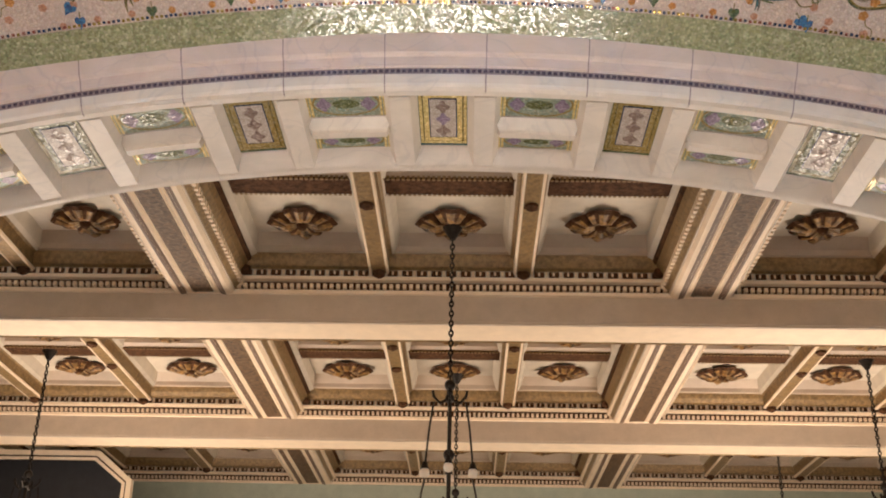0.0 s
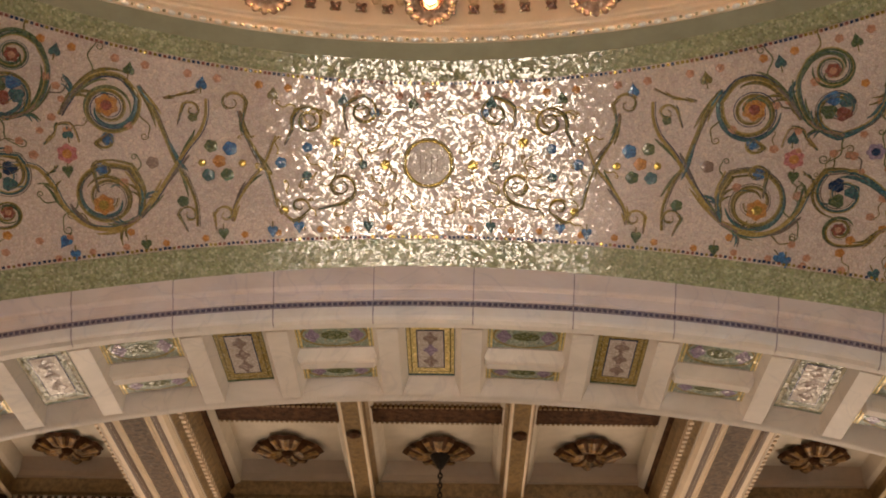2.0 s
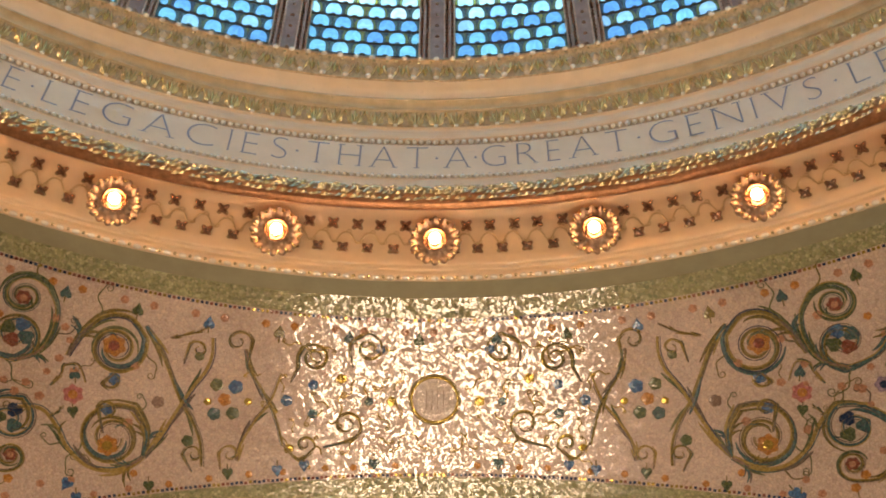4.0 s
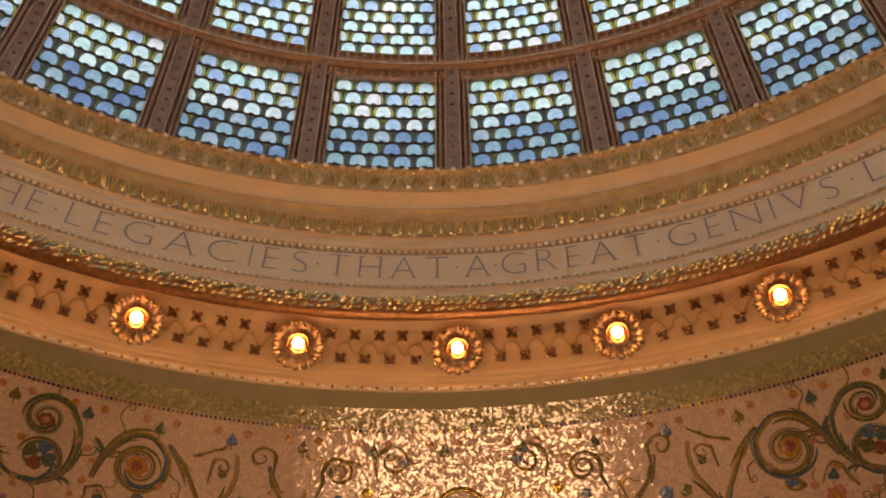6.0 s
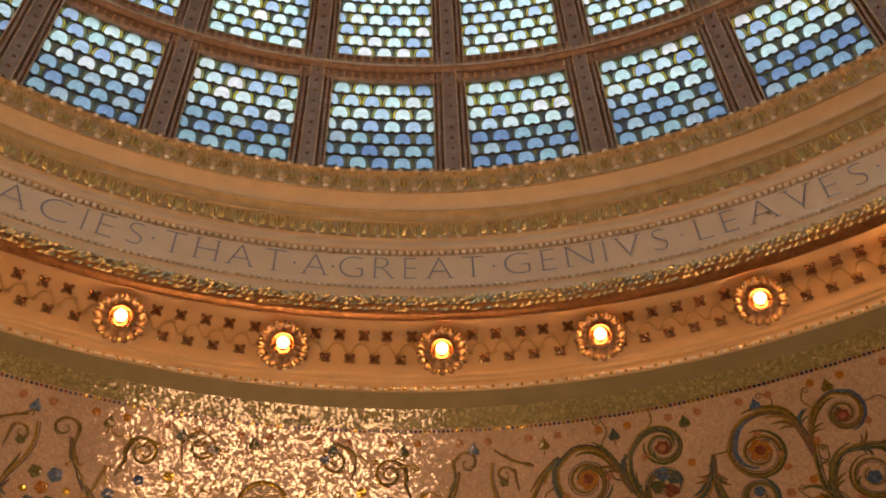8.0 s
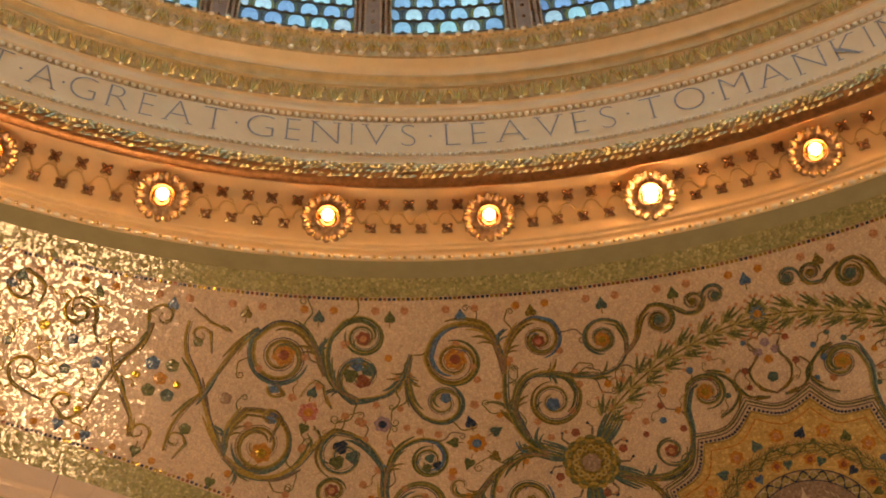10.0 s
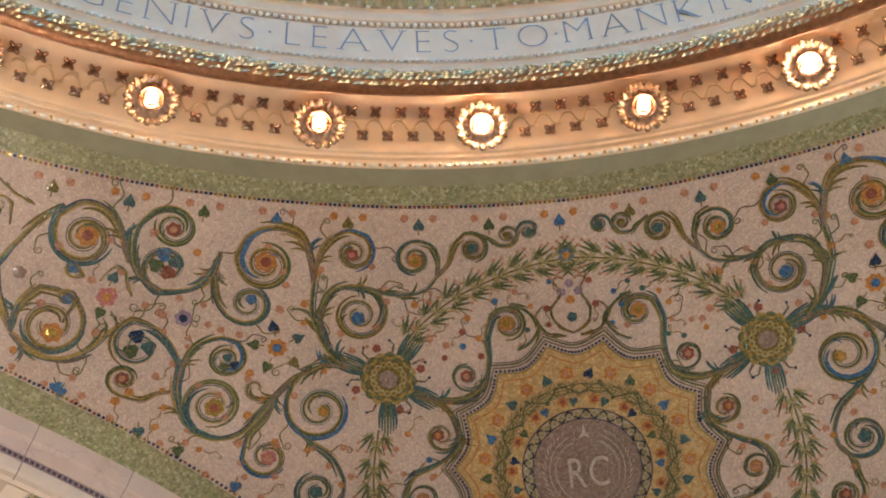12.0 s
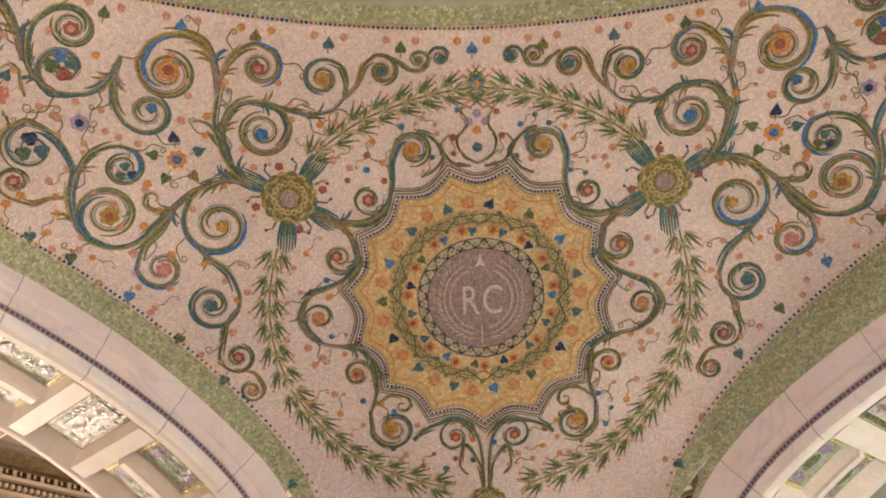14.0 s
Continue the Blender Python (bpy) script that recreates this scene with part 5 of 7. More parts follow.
def leaf_unit(k, rng):
    """A fan of seven leaves on a drop, and the small bud between two fans."""
    out = []
    for a, L in ((0, 0.100), (-24, 0.098), (24, 0.098), (-47, 0.088), (47, 0.088), (-72, 0.066), (72, 0.066)):
        x, z = L * math.sin(radians(a)), L * math.cos(radians(a))
        out.append(tongue(0.12 * x, 8.094, x, 8.094 + z, 5.947, 5.947 - 0.40 * z, 0.012))
    for a in (-26, 0, 26):
        x, z = 0.050 * math.sin(radians(a)), 0.050 * math.cos(radians(a))
        out.append(tongue(0.0745, 8.196, 0.0745 + x, 8.196 - z, 5.905, 5.925, 0.009))
    return out


def egg_unit(k, rng):
    """A sunk egg in a notched husk; leaf tongues stand between the husks."""
    out = []
    for s in (-1, 1):
        out.append(tongue(s * 0.030, 8.428, s * 0.058, 8.545, 5.754, 5.735, 0.012))
        out.append(tongue(s * 0.012, 8.425, s * 0.040, 8.470, 5.756, 5.750, 0.010))
        out.append(tongue(s * 0.050, 8.575, s * 0.020, 8.560, 5.716, 5.726, 0.010))
        out.append(tongue(0.0835 + s * 0.004, 8.425, 0.0835 + s * 0.020, 8.525, 5.754, 5.742, 0.009))
    out.append(tongue(0.0835, 8.425, 0.0835, 8.555, 5.754, 5.732, 0.010))
    return out


def egg_core(k, rng):
    ring_ = [(0.034 * math.cos(math.pi * i / 4), 8.492 + 0.046 * math.sin(math.pi * i / 4), 5.752 - 0.012 * math.sin(math.pi * i / 4)) for i in range(8)]
    return [[(0, 8.488, 5.722)] + ring_]


lumps("torus_leaves", 800, M_BRASS, torus_leaf, 2)
lumps("leaf_row", 252, M_GILT, leaf_unit, 3)
lumps("egg_row", 216, M_GILT, egg_unit, 4)
lumps("eggs", 216, M_GROOVE, egg_core, 5)

# the lamp band: studs, vine and rosettes with bulbs
BAND = [(6.385, 7.22), (6.365, 7.30), (6.33, 7.37), (6.28, 7.43)]


def sprig_mesh():
    """A small dark flower of four petals, gilt tips set in as its glints, and a raised middle, facing along -y."""
    verts, faces, slots = [(0, -0.036, 0)], [], []
    n = 24
    for q, y in ((0.45, 0.030), (0.8, 0.022), (1.0, 0.006)):
        for i in range(n):
            a = 2 * math.pi * i / n + math.pi / 4
            r = q * (0.040 + 0.012 * math.cos(4 * 2 * math.pi * i / n) * q)
            verts.append((r * math.cos(a), -y - 0.006 * math.cos(4 * 2 * math.pi * i / n), r * math.sin(a)))
    for i in range(n):
        faces.append((0, 1 + (i + 1) % n, 1 + i))
        slots.append(0)
    for k in range(2):
        for i in range(n):
            faces.append((1 + k * n + i, 1 + k * n + (i + 1) % n, 1 + (k + 1) * n + (i + 1) % n, 1 + (k + 1) * n + i))
            slots.append(1 if k == 1 and i % 6 == 0 and i else 0)
    me = bpy.data.meshes.new("stud")
    me.from_pydata(verts, [], faces)
    me.polygons.foreach_set("material_index", slots)
    me.materials.append(M_STUD)
    me.materials.append(M_GILT)
    return me


def stand_on_band(r, z, deg, lean):
    """A pose whose -y looks off the band into the room, tipped down by lean."""
    return Matrix.Translation(polar(r, z, deg)) @ pose(0, 0, 0, 0, 0, -deg) @ pose(0, 0, 0, lean, 0, 0)


stud_mesh = sprig_mesh()
for k in range(36):
    for f in (0.197, 0.347, 0.504, 0.65, 0.81):
        ob = new("stud", stud_mesh)
        ob.matrix_world = stand_on_band(6.312, 7.40, 10 * (k + f), 38)
        ob.parent = ring
    for f in (0.12, 0.266, 0.42, 0.576, 0.738, 0.885):
        ob = new("stud", stud_mesh)
        ob.matrix_world = stand_on_band(6.378, 7.225, 10 * (k + f), 12)
        ob.parent = ring
vine_pts = [polar(6.345 - 0.02 * math.sin(2 * math.pi * i / 10), 7.308 + 0.036 * math.sin(2 * math.pi * i / 10) + 0.012 * math.cos(4 * math.pi * i / 10), i * 0.15) for i in range(2400)]
vs, fs = tube(vine_pts, 0.0085, 4)
raw("vine", vs, fs, M_OGEE, ring, "thin gilt vine", True)
vs, fs = [], []
for k in range(240):
    for s in (-1, 1):
        a0, z0 = 1.5 * k + 0.375 + (0.75 if s < 0 else 0.0), 7.308 + s * 0.030
        v, f = tube([polar(6.342 - 0.014 * s, z0 + s * 0.024 * math.sin(0.5 * i), a0 + 0.16 * (1 - math.cos(0.5 * i))) for i in range(9)], 0.005, 4)
        o = len(vs)
        vs += v
        fs += [tuple(i + o for i in q) for q in f]
tagged(raw("vine_curls", vs, fs, M_OGEE, ring, "", True), kind="stuff")


def lamp_rosette(white):
    top = anchor("ceiling_lamp", "round bare bulb in a gilt plaster rosette on the cornice", "lamp", "lamps round the dome")
    n = 96
    for name, rings, mat, label in (
            ("rosette", ((0.176, 0.0, 0.004), (0.178, 0.020, 0.010), (0.168, 0.040, 0.012), (0.150, 0.036, 0.010), (0.128, 0.022, 0.007), (0.108, 0.022, 0.004), (0.094, 0.036, 0.002), (0.086, 0.052, 0.0)), M_ROSETTE, "gilt scalloped plaster rosette"),
            ("cup", ((0.086, 0.054, 0.0), (0.076, 0.056, 0.0), (0.064, 0.036, 0.0), (0.050, 0.010, 0.0), (0.0, 0.008, 0.0)), M_STUD, "dark bronze lamp cup")):
        verts = []
        for r, y, lobe in rings:
            for i in range(n):
                a = 2 * math.pi * i / n
                q = r + 0.8 * lobe * math.cos(16 * a)
                verts.append((q * math.cos(a), -y - 0.9 * lobe * math.cos(16 * a), q * math.sin(a)))
        faces = [(a * n + i, a * n + (i + 1) % n, (a + 1) * n + (i + 1) % n, (a + 1) * n + i) for a in range(len(rings) - 1) for i in range(n)]
        raw(name, verts, faces, mat, top, label, False)
    # brass beads added round the rim to give its bright glints
    beadv, beadf = [], []
    for k in range(16):
        a = 2 * math.pi * (k + 0.5) / 16
        b = len(beadv)
        c = Vector((0.160 * math.cos(a), -0.034, 0.160 * math.sin(a)))
        s = 0.016
        beadv += [c + Vector(d) * s for d in ((1, 0, 0), (-1, 0, 0), (0, -1, 0), (0, 0, 1), (0, 0, -1))]
        beadf += [(b, b + 3, b + 2), (b + 3, b + 1, b + 2), (b + 1, b + 4, b + 2), (b + 4, b, b + 2)]
    tagged(raw("rim_glint_beads", beadv, beadf, M_BRASS, top, "", True), kind="stuff")
    bm = bmesh.new()
    bmesh.ops.create_uvsphere(bm, u_segments=20, v_segments=12, radius=0.047 if white else 0.040, matrix=Matrix.Translation((0, -0.076, 0)) @ Matrix.Diagonal((1, 1.1, 1, 1)))
    part("bulb", bm, M_BULB_WHITE if white else M_BULB, top, "glowing frosted bulb", True)
    bm = bmesh.new()
    bmesh.ops.create_cone(bm, segments=16, radius1=0.034, radius2=0.030, depth=0.03, cap_ends=True, matrix=Matrix.Translation((0, -0.022, 0)) @ pose(0, 0, 0, 90, 0, 0))
    part("socket", bm, M_BRASS, top)
    return top


lamp_a, lamp_b = lamp_rosette(False), lamp_rosette(True)
for k in range(36):
    m = stand_on_band(6.345, 7.275, 10 * k, 27)
    white = k in (4, 6, 13, 22, 29)
    if k == 0:
        lamp_a.matrix_basis = m
    elif k == 4:
        lamp_b.matrix_basis = m
    else:
        copy_thing(lamp_b if white else lamp_a, m)

# inscription: word, first and last bearing
INSCRIPTION = (("THE", -33.2, -27.6), ("LEGACIES", -26.0, -10.0), ("THAT", -8.7, -0.5), ("A", 0.7, 2.3), ("GREAT", 3.15, 13.0), ("GENIVS", 14.4, 25.5), ("LEAVES", 27.5, 38.8), ("TO", 40.5, 44.7), ("MANKIND", 45.8, 60.2))


def glyph(ch, size):
    """Outline of one capital in the built-in font, thickened with serifs: vertices, faces, width."""
    cu = bpy.data.curves.new("glyph", "FONT")
    cu.body, cu.size, cu.offset = ch, size, -0.009
    ob = new("glyph_source", cu)
    me = bpy.data.meshes.new_from_object(ob.evaluated_get(bpy.context.evaluated_depsgraph_get()))
    bpy.data.objects.remove(ob)
    vs = [(v.co.x, v.co.y) for v in me.vertices]
    fs = [tuple(p.vertices) for p in me.polygons]
    bpy.data.meshes.remove(me)
    x0, x1 = min(v[0] for v in vs), max(v[0] for v in vs)
    y0, y1 = min(v[1] for v in vs), max(v[1] for v in vs)
    return [((x - x0), (y - y0) / (y1 - y0)) for x, y in vs], fs, x1 - x0


LETTER_Z, LETTER_H, LETTER_R = 7.645, 0.235, 5.988
SERIFS = {"T": ((0.5, 0),), "H": ((0.08, 0), (0.92, 0), (0.08, 1), (0.92, 1)), "A": ((0.04, 0), (0.96, 0)), "I": ((0.5, 0), (0.5, 1)), "N": ((0.08, 0), (0.08, 1), (0.92, 1)), "L": ((0.08, 1),), "R": ((0.08, 0), (0.95, 0)),
          "V": ((0.04, 1), (0.96, 1)), "M": ((0.06, 0), (0.94, 0)), "K": ((0.08, 0), (0.08, 1), (0.95, 0), (0.92, 1)), "D": (), "E": ((0.06, 0), (0.06, 1)), "G": (), "C": (), "S": (), "O": ()}


def put_letter(ch, start, width_deg, label=""):
    vs, fs, w = glyph(ch, 0.32)
    verts, faces = [], list(fs)
    at = lambda x, y: polar(LETTER_R - 0.006, LETTER_Z + LETTER_H * y, start + width_deg * x)
    verts = [at(x / w, y) for x, y in vs]
    for sx, sy in SERIFS.get(ch, ()):
        b = len(verts)
        half = 0.16 if ch != "I" else 1.1
        y0, y1 = (0.0, 0.035) if sy == 0 else (0.965, 1.0)
        verts += [at(sx - half, y0), at(sx + half, y0), at(sx + half * 0.6, y1) if sy == 0 else at(sx + half, y1), at(sx - half * 0.6, y1) if sy == 0 else at(sx - half, y1)]
        faces.append((b, b + 1, b + 2, b + 3))
    raw("letter", verts, faces, M_LETTER, ring)


prev_end = None
for word, a0, a1 in INSCRIPTION:
    widths = [glyph(c, 0.32)[2] * {"I": 0.8, "E": 0.92, "L": 0.92, "S": 0.95, "T": 1.05}.get(c, 1.05) for c in word]
    gap = 0.085
    scale = (a1 - a0) / (sum(widths) + gap * (len(word) - 1))
    a = a0
    for c, w in zip(word, widths):
        put_letter(c, a, w * scale)
        a += (w + gap) * scale
    if prev_end is not None:
        mid = (prev_end + a0) / 2
        raw("word_point", [polar(LETTER_R - 0.006, LETTER_Z + 0.11 + dz, mid + da) for da, dz in ((-0.12, 0), (0, -0.014), (0.12, 0), (0, 0.014))], [(0, 1, 2, 3)], M_LETTER, ring)
    prev_end = a1

# ---- the glass dome ----
dome = anchor("glass_dome", "domed skylight of leaded blue glass scales in bronze ribs", "dome", kind="structure", at=(0, 0, 0))


def on_dome(lon, lat, h=0.0):
    r = (DOME_R - h) * math.cos(radians(lat))
    return polar(r, DOME_C + (DOME_R - h) * math.sin(radians(lat)), lon)


LATS = [(14.2, 22.7), (25.2, 33.6), (36.0, 44.0), (46.4, 54.0), (56.4, 63.0), (65.4, 71.0), (73.4, 78.0)]
HALF = 4.26                                # half width of a window, in degrees


def scale_cells(lat0, lat1, rows, cols):
    """Cells of the fish-scale pattern: (lon0, lon1, lat0, lat1), every other row shifted by half."""
    out = []
    w = 2 * HALF / cols
    h = (lat1 - lat0) / rows
    for j in range(rows):
        shift = 0.5 * w if j % 2 else 0.0
        n = cols + (1 if j % 2 else 0)
        for i in range(n):
            a, b = -HALF + i * w - shift, -HALF + (i + 1) * w - shift
            out.append((max(-HALF, a), min(HALF, b), a, b, lat0 + j * h, lat0 + (j + 1) * h))
    return out


def arch_of(cell, k, half=0.385, top=1.06):
    """Outline point k of 0..12 round a scale, foot to foot, cut at the window's edge."""
    c0, c1, a, b, l0, l1 = cell
    u, v = (0.0, 0.0)
    if k in (0, 12):
        u, v = -0.78, 0.08
    elif k in (1, 11):
        u, v = -0.97, 0.22
    else:
        q = math.pi * (k - 2) / 8
        u, v = -math.cos(q) if k <= 6 else math.cos(math.pi - q), 0.42 + (top - 0.42) * math.sin(q)
    if k > 10:
        u = -u
    x = (a + b) / 2 + u * half * (b - a)
    return min(max(x, c0 + 0.015), c1 - 0.015), l0 + (l1 - l0) * v


def window(lat0, lat1, lon, rows, cols, detailed, parent, shared):
    """One leaded window: scales, the collars round them, the dark pieces between, and lead lines."""
    key = (lat0, detailed)
    if key not in shared:
        scales, gv, gf, lv, lf, av, af = [], [], [], [], [], [], []
        for cell in scale_cells(lat0, lat1, rows, cols):
            c0, c1, a, b, l0, l1 = cell
            if c1 - c0 < 0.3 * (b - a):
                continue
            h = l1 - l0
            base = l0 + 0.08 * h
            pts = [arch_of(cell, k) for k in range(13)]
            outer = [arch_of(cell, k, 0.485, 1.20) for k in range(13)]
            # the piece of glass, slightly bowed into the room
            cx = sum(p[0] for p in pts) / 13
            verts = [on_dome(cx, l0 + 0.45 * h, 0.018)] + [on_dome(x, y, 0.004) for x, y in pts]
            faces = [(0, i + 1, i) for i in range(1, 13)] + [(0, 1, 13)]
            # the lowest rows of the first tier take the dimmer blue
            scales.append((verts, faces, l0 < lat0 + 0.42 * (lat1 - lat0) and lat0 < 20))
            # the collar of green glass over the arch
            g = len(av)
            av += [on_dome(x, y, 0.003) for x, y in pts[1:12]] + [on_dome(x, y, 0.003) for x, y in outer[1:12]]
            af += [((g + k, g + k + 1, g + 12 + k, g + 11 + k), 0 if l0 > lat0 + 0.5 * (lat1 - lat0) or lat0 > 20 else 1) for k in range(10)]
            # the dark ground behind
            def ground(*corners):
                g = len(gv)
                gv.extend(on_dome(x, y, 0.002) for x, y in corners)
                gf.append(tuple(range(g, g + len(corners))))

            rim = {k: (c0, outer[k][1]) if k < 5 else (c1, outer[k][1]) if k > 7 else (outer[k][0], l1) for k in range(1, 12)}
            for k in range(1, 11):
                extra = [(c1, l1)] if k == 7 else [(c0, l1)] if k == 4 else []
                ground(outer[k], outer[k + 1], rim[k + 1], *extra, rim[k])
            ground((c0, l0), (c1, l0), (c1, base), (c0, base))
            ground((c0, base), pts[0], pts[1], outer[1], rim[1])
            ground((c1, base), pts[12], pts[11], outer[11], rim[11])
            for line, r in ((pts[1:12], 0.0045), (outer[1:12], 0.0035), ([(c0, base - 0.03 * h), ((c0 + c1) / 2, base - 0.03 * h), (c1, base - 0.03 * h)], 0.009)):
                v, f = tube([on_dome(x, y, 0.010) for x, y in line], r, 4)
                o = len(lv)
                lv += v
                lf += [tuple(i + o for i in q) for q in f]
            # a dark jewel at the foot of each scale, standing on the arch below
            o = len(lv)
            for q in range(6):
                w = 2 * math.pi * q / 6
                lv.append(on_dome((a + b) / 2 + 0.13 * math.cos(w) * (b - a), base + 0.09 * h * math.sin(w), 0.022))
            lf.append(tuple(range(o, o + 6)))
        sm = []
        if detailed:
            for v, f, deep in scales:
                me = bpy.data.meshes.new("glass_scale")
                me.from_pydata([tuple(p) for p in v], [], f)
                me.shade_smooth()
                me.materials.append(M_GLASS_DIM if deep else M_GLASS)
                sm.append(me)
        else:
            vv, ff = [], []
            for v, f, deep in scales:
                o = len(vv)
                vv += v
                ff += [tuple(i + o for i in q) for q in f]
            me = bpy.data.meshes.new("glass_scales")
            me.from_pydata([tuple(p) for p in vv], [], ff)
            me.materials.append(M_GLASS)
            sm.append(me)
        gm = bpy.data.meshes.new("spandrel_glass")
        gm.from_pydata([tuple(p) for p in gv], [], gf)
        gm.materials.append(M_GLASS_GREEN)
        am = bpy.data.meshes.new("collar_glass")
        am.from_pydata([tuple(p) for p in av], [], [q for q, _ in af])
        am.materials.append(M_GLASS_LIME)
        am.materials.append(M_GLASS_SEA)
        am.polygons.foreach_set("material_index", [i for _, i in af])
        lm = bpy.data.meshes.new("lead_lines")
        lm.from_pydata([tuple(p) for p in lv], [], lf)
        lm.materials.append(M_LEAD)
        shared[key] = (sm, gm, am, lm)
    sm, gm, am, lm = shared[key]
    pane = new("window_panel")
    pane.parent = parent
    pane.matrix_basis = pose(0, 0, 0, 0, 0, -lon)
    tagged(pane, "panel of leaded fish-scale glass")
    for me in sm:
        ob = new("glass_scale", me)
        ob.parent = pane
        if not detailed:
            tagged(ob, kind="stuff")
    for name, me in (("spandrel_glass", gm), ("collar_glass", am), ("lead_lines", lm)):
        ob = new(name, me)
        ob.parent = pane
        tagged(ob, kind="stuff")


shared = {}
for b in range(32):
    lon = 11.25 * (b + 0.5)
    near = lon if lon < 180 else lon - 360
    for i, (l0, l1) in enumerate(LATS):
        rows, cols = ((7, 5), (8, 5), (8, 4), (8, 4), (7, 3), (6, 3), (5, 2))[i]
        fine = (i == 0 and -48 < near < 82) or (i == 1 and -40 < near < 48)
        window(l0, l1, lon, rows, cols, fine, dome, shared)


def dome_strip(name, lon0, lon1, lat0, lat1, h0, h1, mat, parent, nl, na):
    """A slab on the dome's inner face, h0 to h1 thick into the room."""
    grid = [[on_dome(lon0 + (lon1 - lon0) * i / nl, lat0 + (lat1 - lat0) * j / na, h1) for i in range(nl + 1)] for j in range(na + 1)]
    back = [[on_dome(lon0 + (lon1 - lon0) * i / nl, lat0 + (lat1 - lat0) * j / na, h0) for i in range(nl + 1)] for j in range(na + 1)]
    bm = bmesh.new()
    g = [[bm.verts.new(p) for p in row] for row in grid]
    k = [[bm.verts.new(p) for p in row] for row in back]
    for j in range(na):
        for i in range(nl):
            bm.faces.new((g[j][i], g[j][i + 1], g[j + 1][i + 1], g[j + 1][i]))
        bm.faces.new((g[j][0], g[j + 1][0], k[j + 1][0], k[j][0]))
        bm.faces.new((g[j][nl], k[j][nl], k[j + 1][nl], g[j + 1][nl]))
    for i in range(nl):
        bm.faces.new((g[0][i], k[0][i], k[0][i + 1], g[0][i + 1]))
        bm.faces.new((g[na][i], g[na][i + 1], k[na][i + 1], k[na][i]))
    return part(name, bm, mat, parent)


def rib_mesh():
    """One bronze rib: a flat fluted middle strip, stepped frames and rows of beads."""
    rib = dome_strip("rib", -1.38, 1.38, 13.6, 80, -0.05, 0.030, M_BRONZE, dome, 4, 44)
    dome_strip("rib_strip", -0.60, 0.60, 13.6, 80, 0.0, 0.058, M_MAUVE, rib, 2, 44)
    for s in (-1, 1):
        dome_strip("rib_flute", s * 0.30 - 0.05, s * 0.30 + 0.05, 13.6, 80, 0.0, 0.068, M_MAUVE, rib, 1, 44)
        dome_strip("rib_edge", s * 0.56 - 0.05, s * 0.56 + 0.05, 13.6, 80, 0.0, 0.072, M_COPPER, rib, 1, 44)
        dome_strip("rib_edge", s * 0.98 - 0.09, s * 0.98 + 0.09, 13.6, 80, 0.0, 0.052, M_BRONZE, rib, 1, 44)
        dome_strip("rib_edge", s * 1.34 - 0.05, s * 1.34 + 0.05, 13.6, 80, 0.0, 0.050, M_COPPER, rib, 1, 44)
    verts, faces = [], []
    for lon, h, step, size in ((0, 0.060, 1.05, 0.017), (1.18, 0.036, 0.36, 0.015), (-1.18, 0.036, 0.36, 0.015), (0.77, 0.036, 0.36, 0.014), (-0.77, 0.036, 0.36, 0.014)):
        for j in range(int(66 / step)):
            lat = 13.8 + step * j
            c = on_dome(lon, lat, h)
            b = len(verts)
            verts += [c + Vector(d) * size for d in ((1, 0, 0), (-1, 0, 0), (0, 1, 0), (0, -1, 0), (0, 0, 1), (0, 0, -1))]
            faces += [(b + i, b + j2, b + k2) for i in (0, 1) for j2, k2 in ((2, 4), (4, 3), (3, 5), (5, 2))]
    tagged(raw("rib_beads", verts, faces, M_COPPER, rib, "", True), kind="stuff")
    return rib


rib = rib_mesh()
for b in range(1, 32):
    copy_thing(rib, pose(0, 0, 0, 0, 0, -11.25 * b))
for i, (l0, l1) in enumerate(LATS):
    top = LATS[i + 1][0] if i + 1 < len(LATS) else 80.5
    part("ring_frame", turned([(DOME_R * math.cos(radians(l1)) + 0.02, DOME_C + DOME_R * math.sin(radians(l1))),
                               *[((DOME_R - h) * math.cos(radians(l)), DOME_C + (DOME_R - h) * math.sin(radians(l))) for l, h in
                                 ((l1 - 0.05, 0.04), (l1 + 0.12, 0.06), (l1 + 0.2, 0.032), (l1 + 0.78, 0.032), (l1 + 0.86, 0.065), (l1 + (top - l1) * 0.48, 0.085), (l1 + (top - l1) * 0.58, 0.085),
                                  (top - 0.8, 0.055), (top - 0.7, 0.03), (top - 0.3, 0.03), (top - 0.2, 0.055), (top + 0.05, 0.04))],
                               (DOME_R * math.cos(radians(top)) + 0.02, DOME_C + DOME_R * math.sin(radians(top)))]), M_BRONZE, dome, "bronze ring moulding")
    part("ring_edge", turned([((DOME_R - h) * math.cos(radians(l)), DOME_C + (DOME_R - h) * math.sin(radians(l))) for l, h in
                              ((l1 + (top - l1) * 0.45, 0.084), (l1 + (top - l1) * 0.46, 0.098), (l1 + (top - l1) * 0.55, 0.098), (l1 + (top - l1) * 0.56, 0.084))]), M_COPPER, dome)
    for lat in (l1 + 0.30, l1 + 0.62, top - 0.62, top - 0.30):
        r, z = (DOME_R - 0.042) * math.cos(radians(lat)), DOME_C + (DOME_R - 0.042) * math.sin(radians(lat))
        if i < 2:
            beads("ring_beads", r, z, 480, 0.016, M_COPPER).parent = dome
part("sill", turned([(5.80, 8.62), (5.765, 8.64), (5.765, 8.70), (5.80, 8.715)]), M_BRONZE, dome, "bronze sill", True)
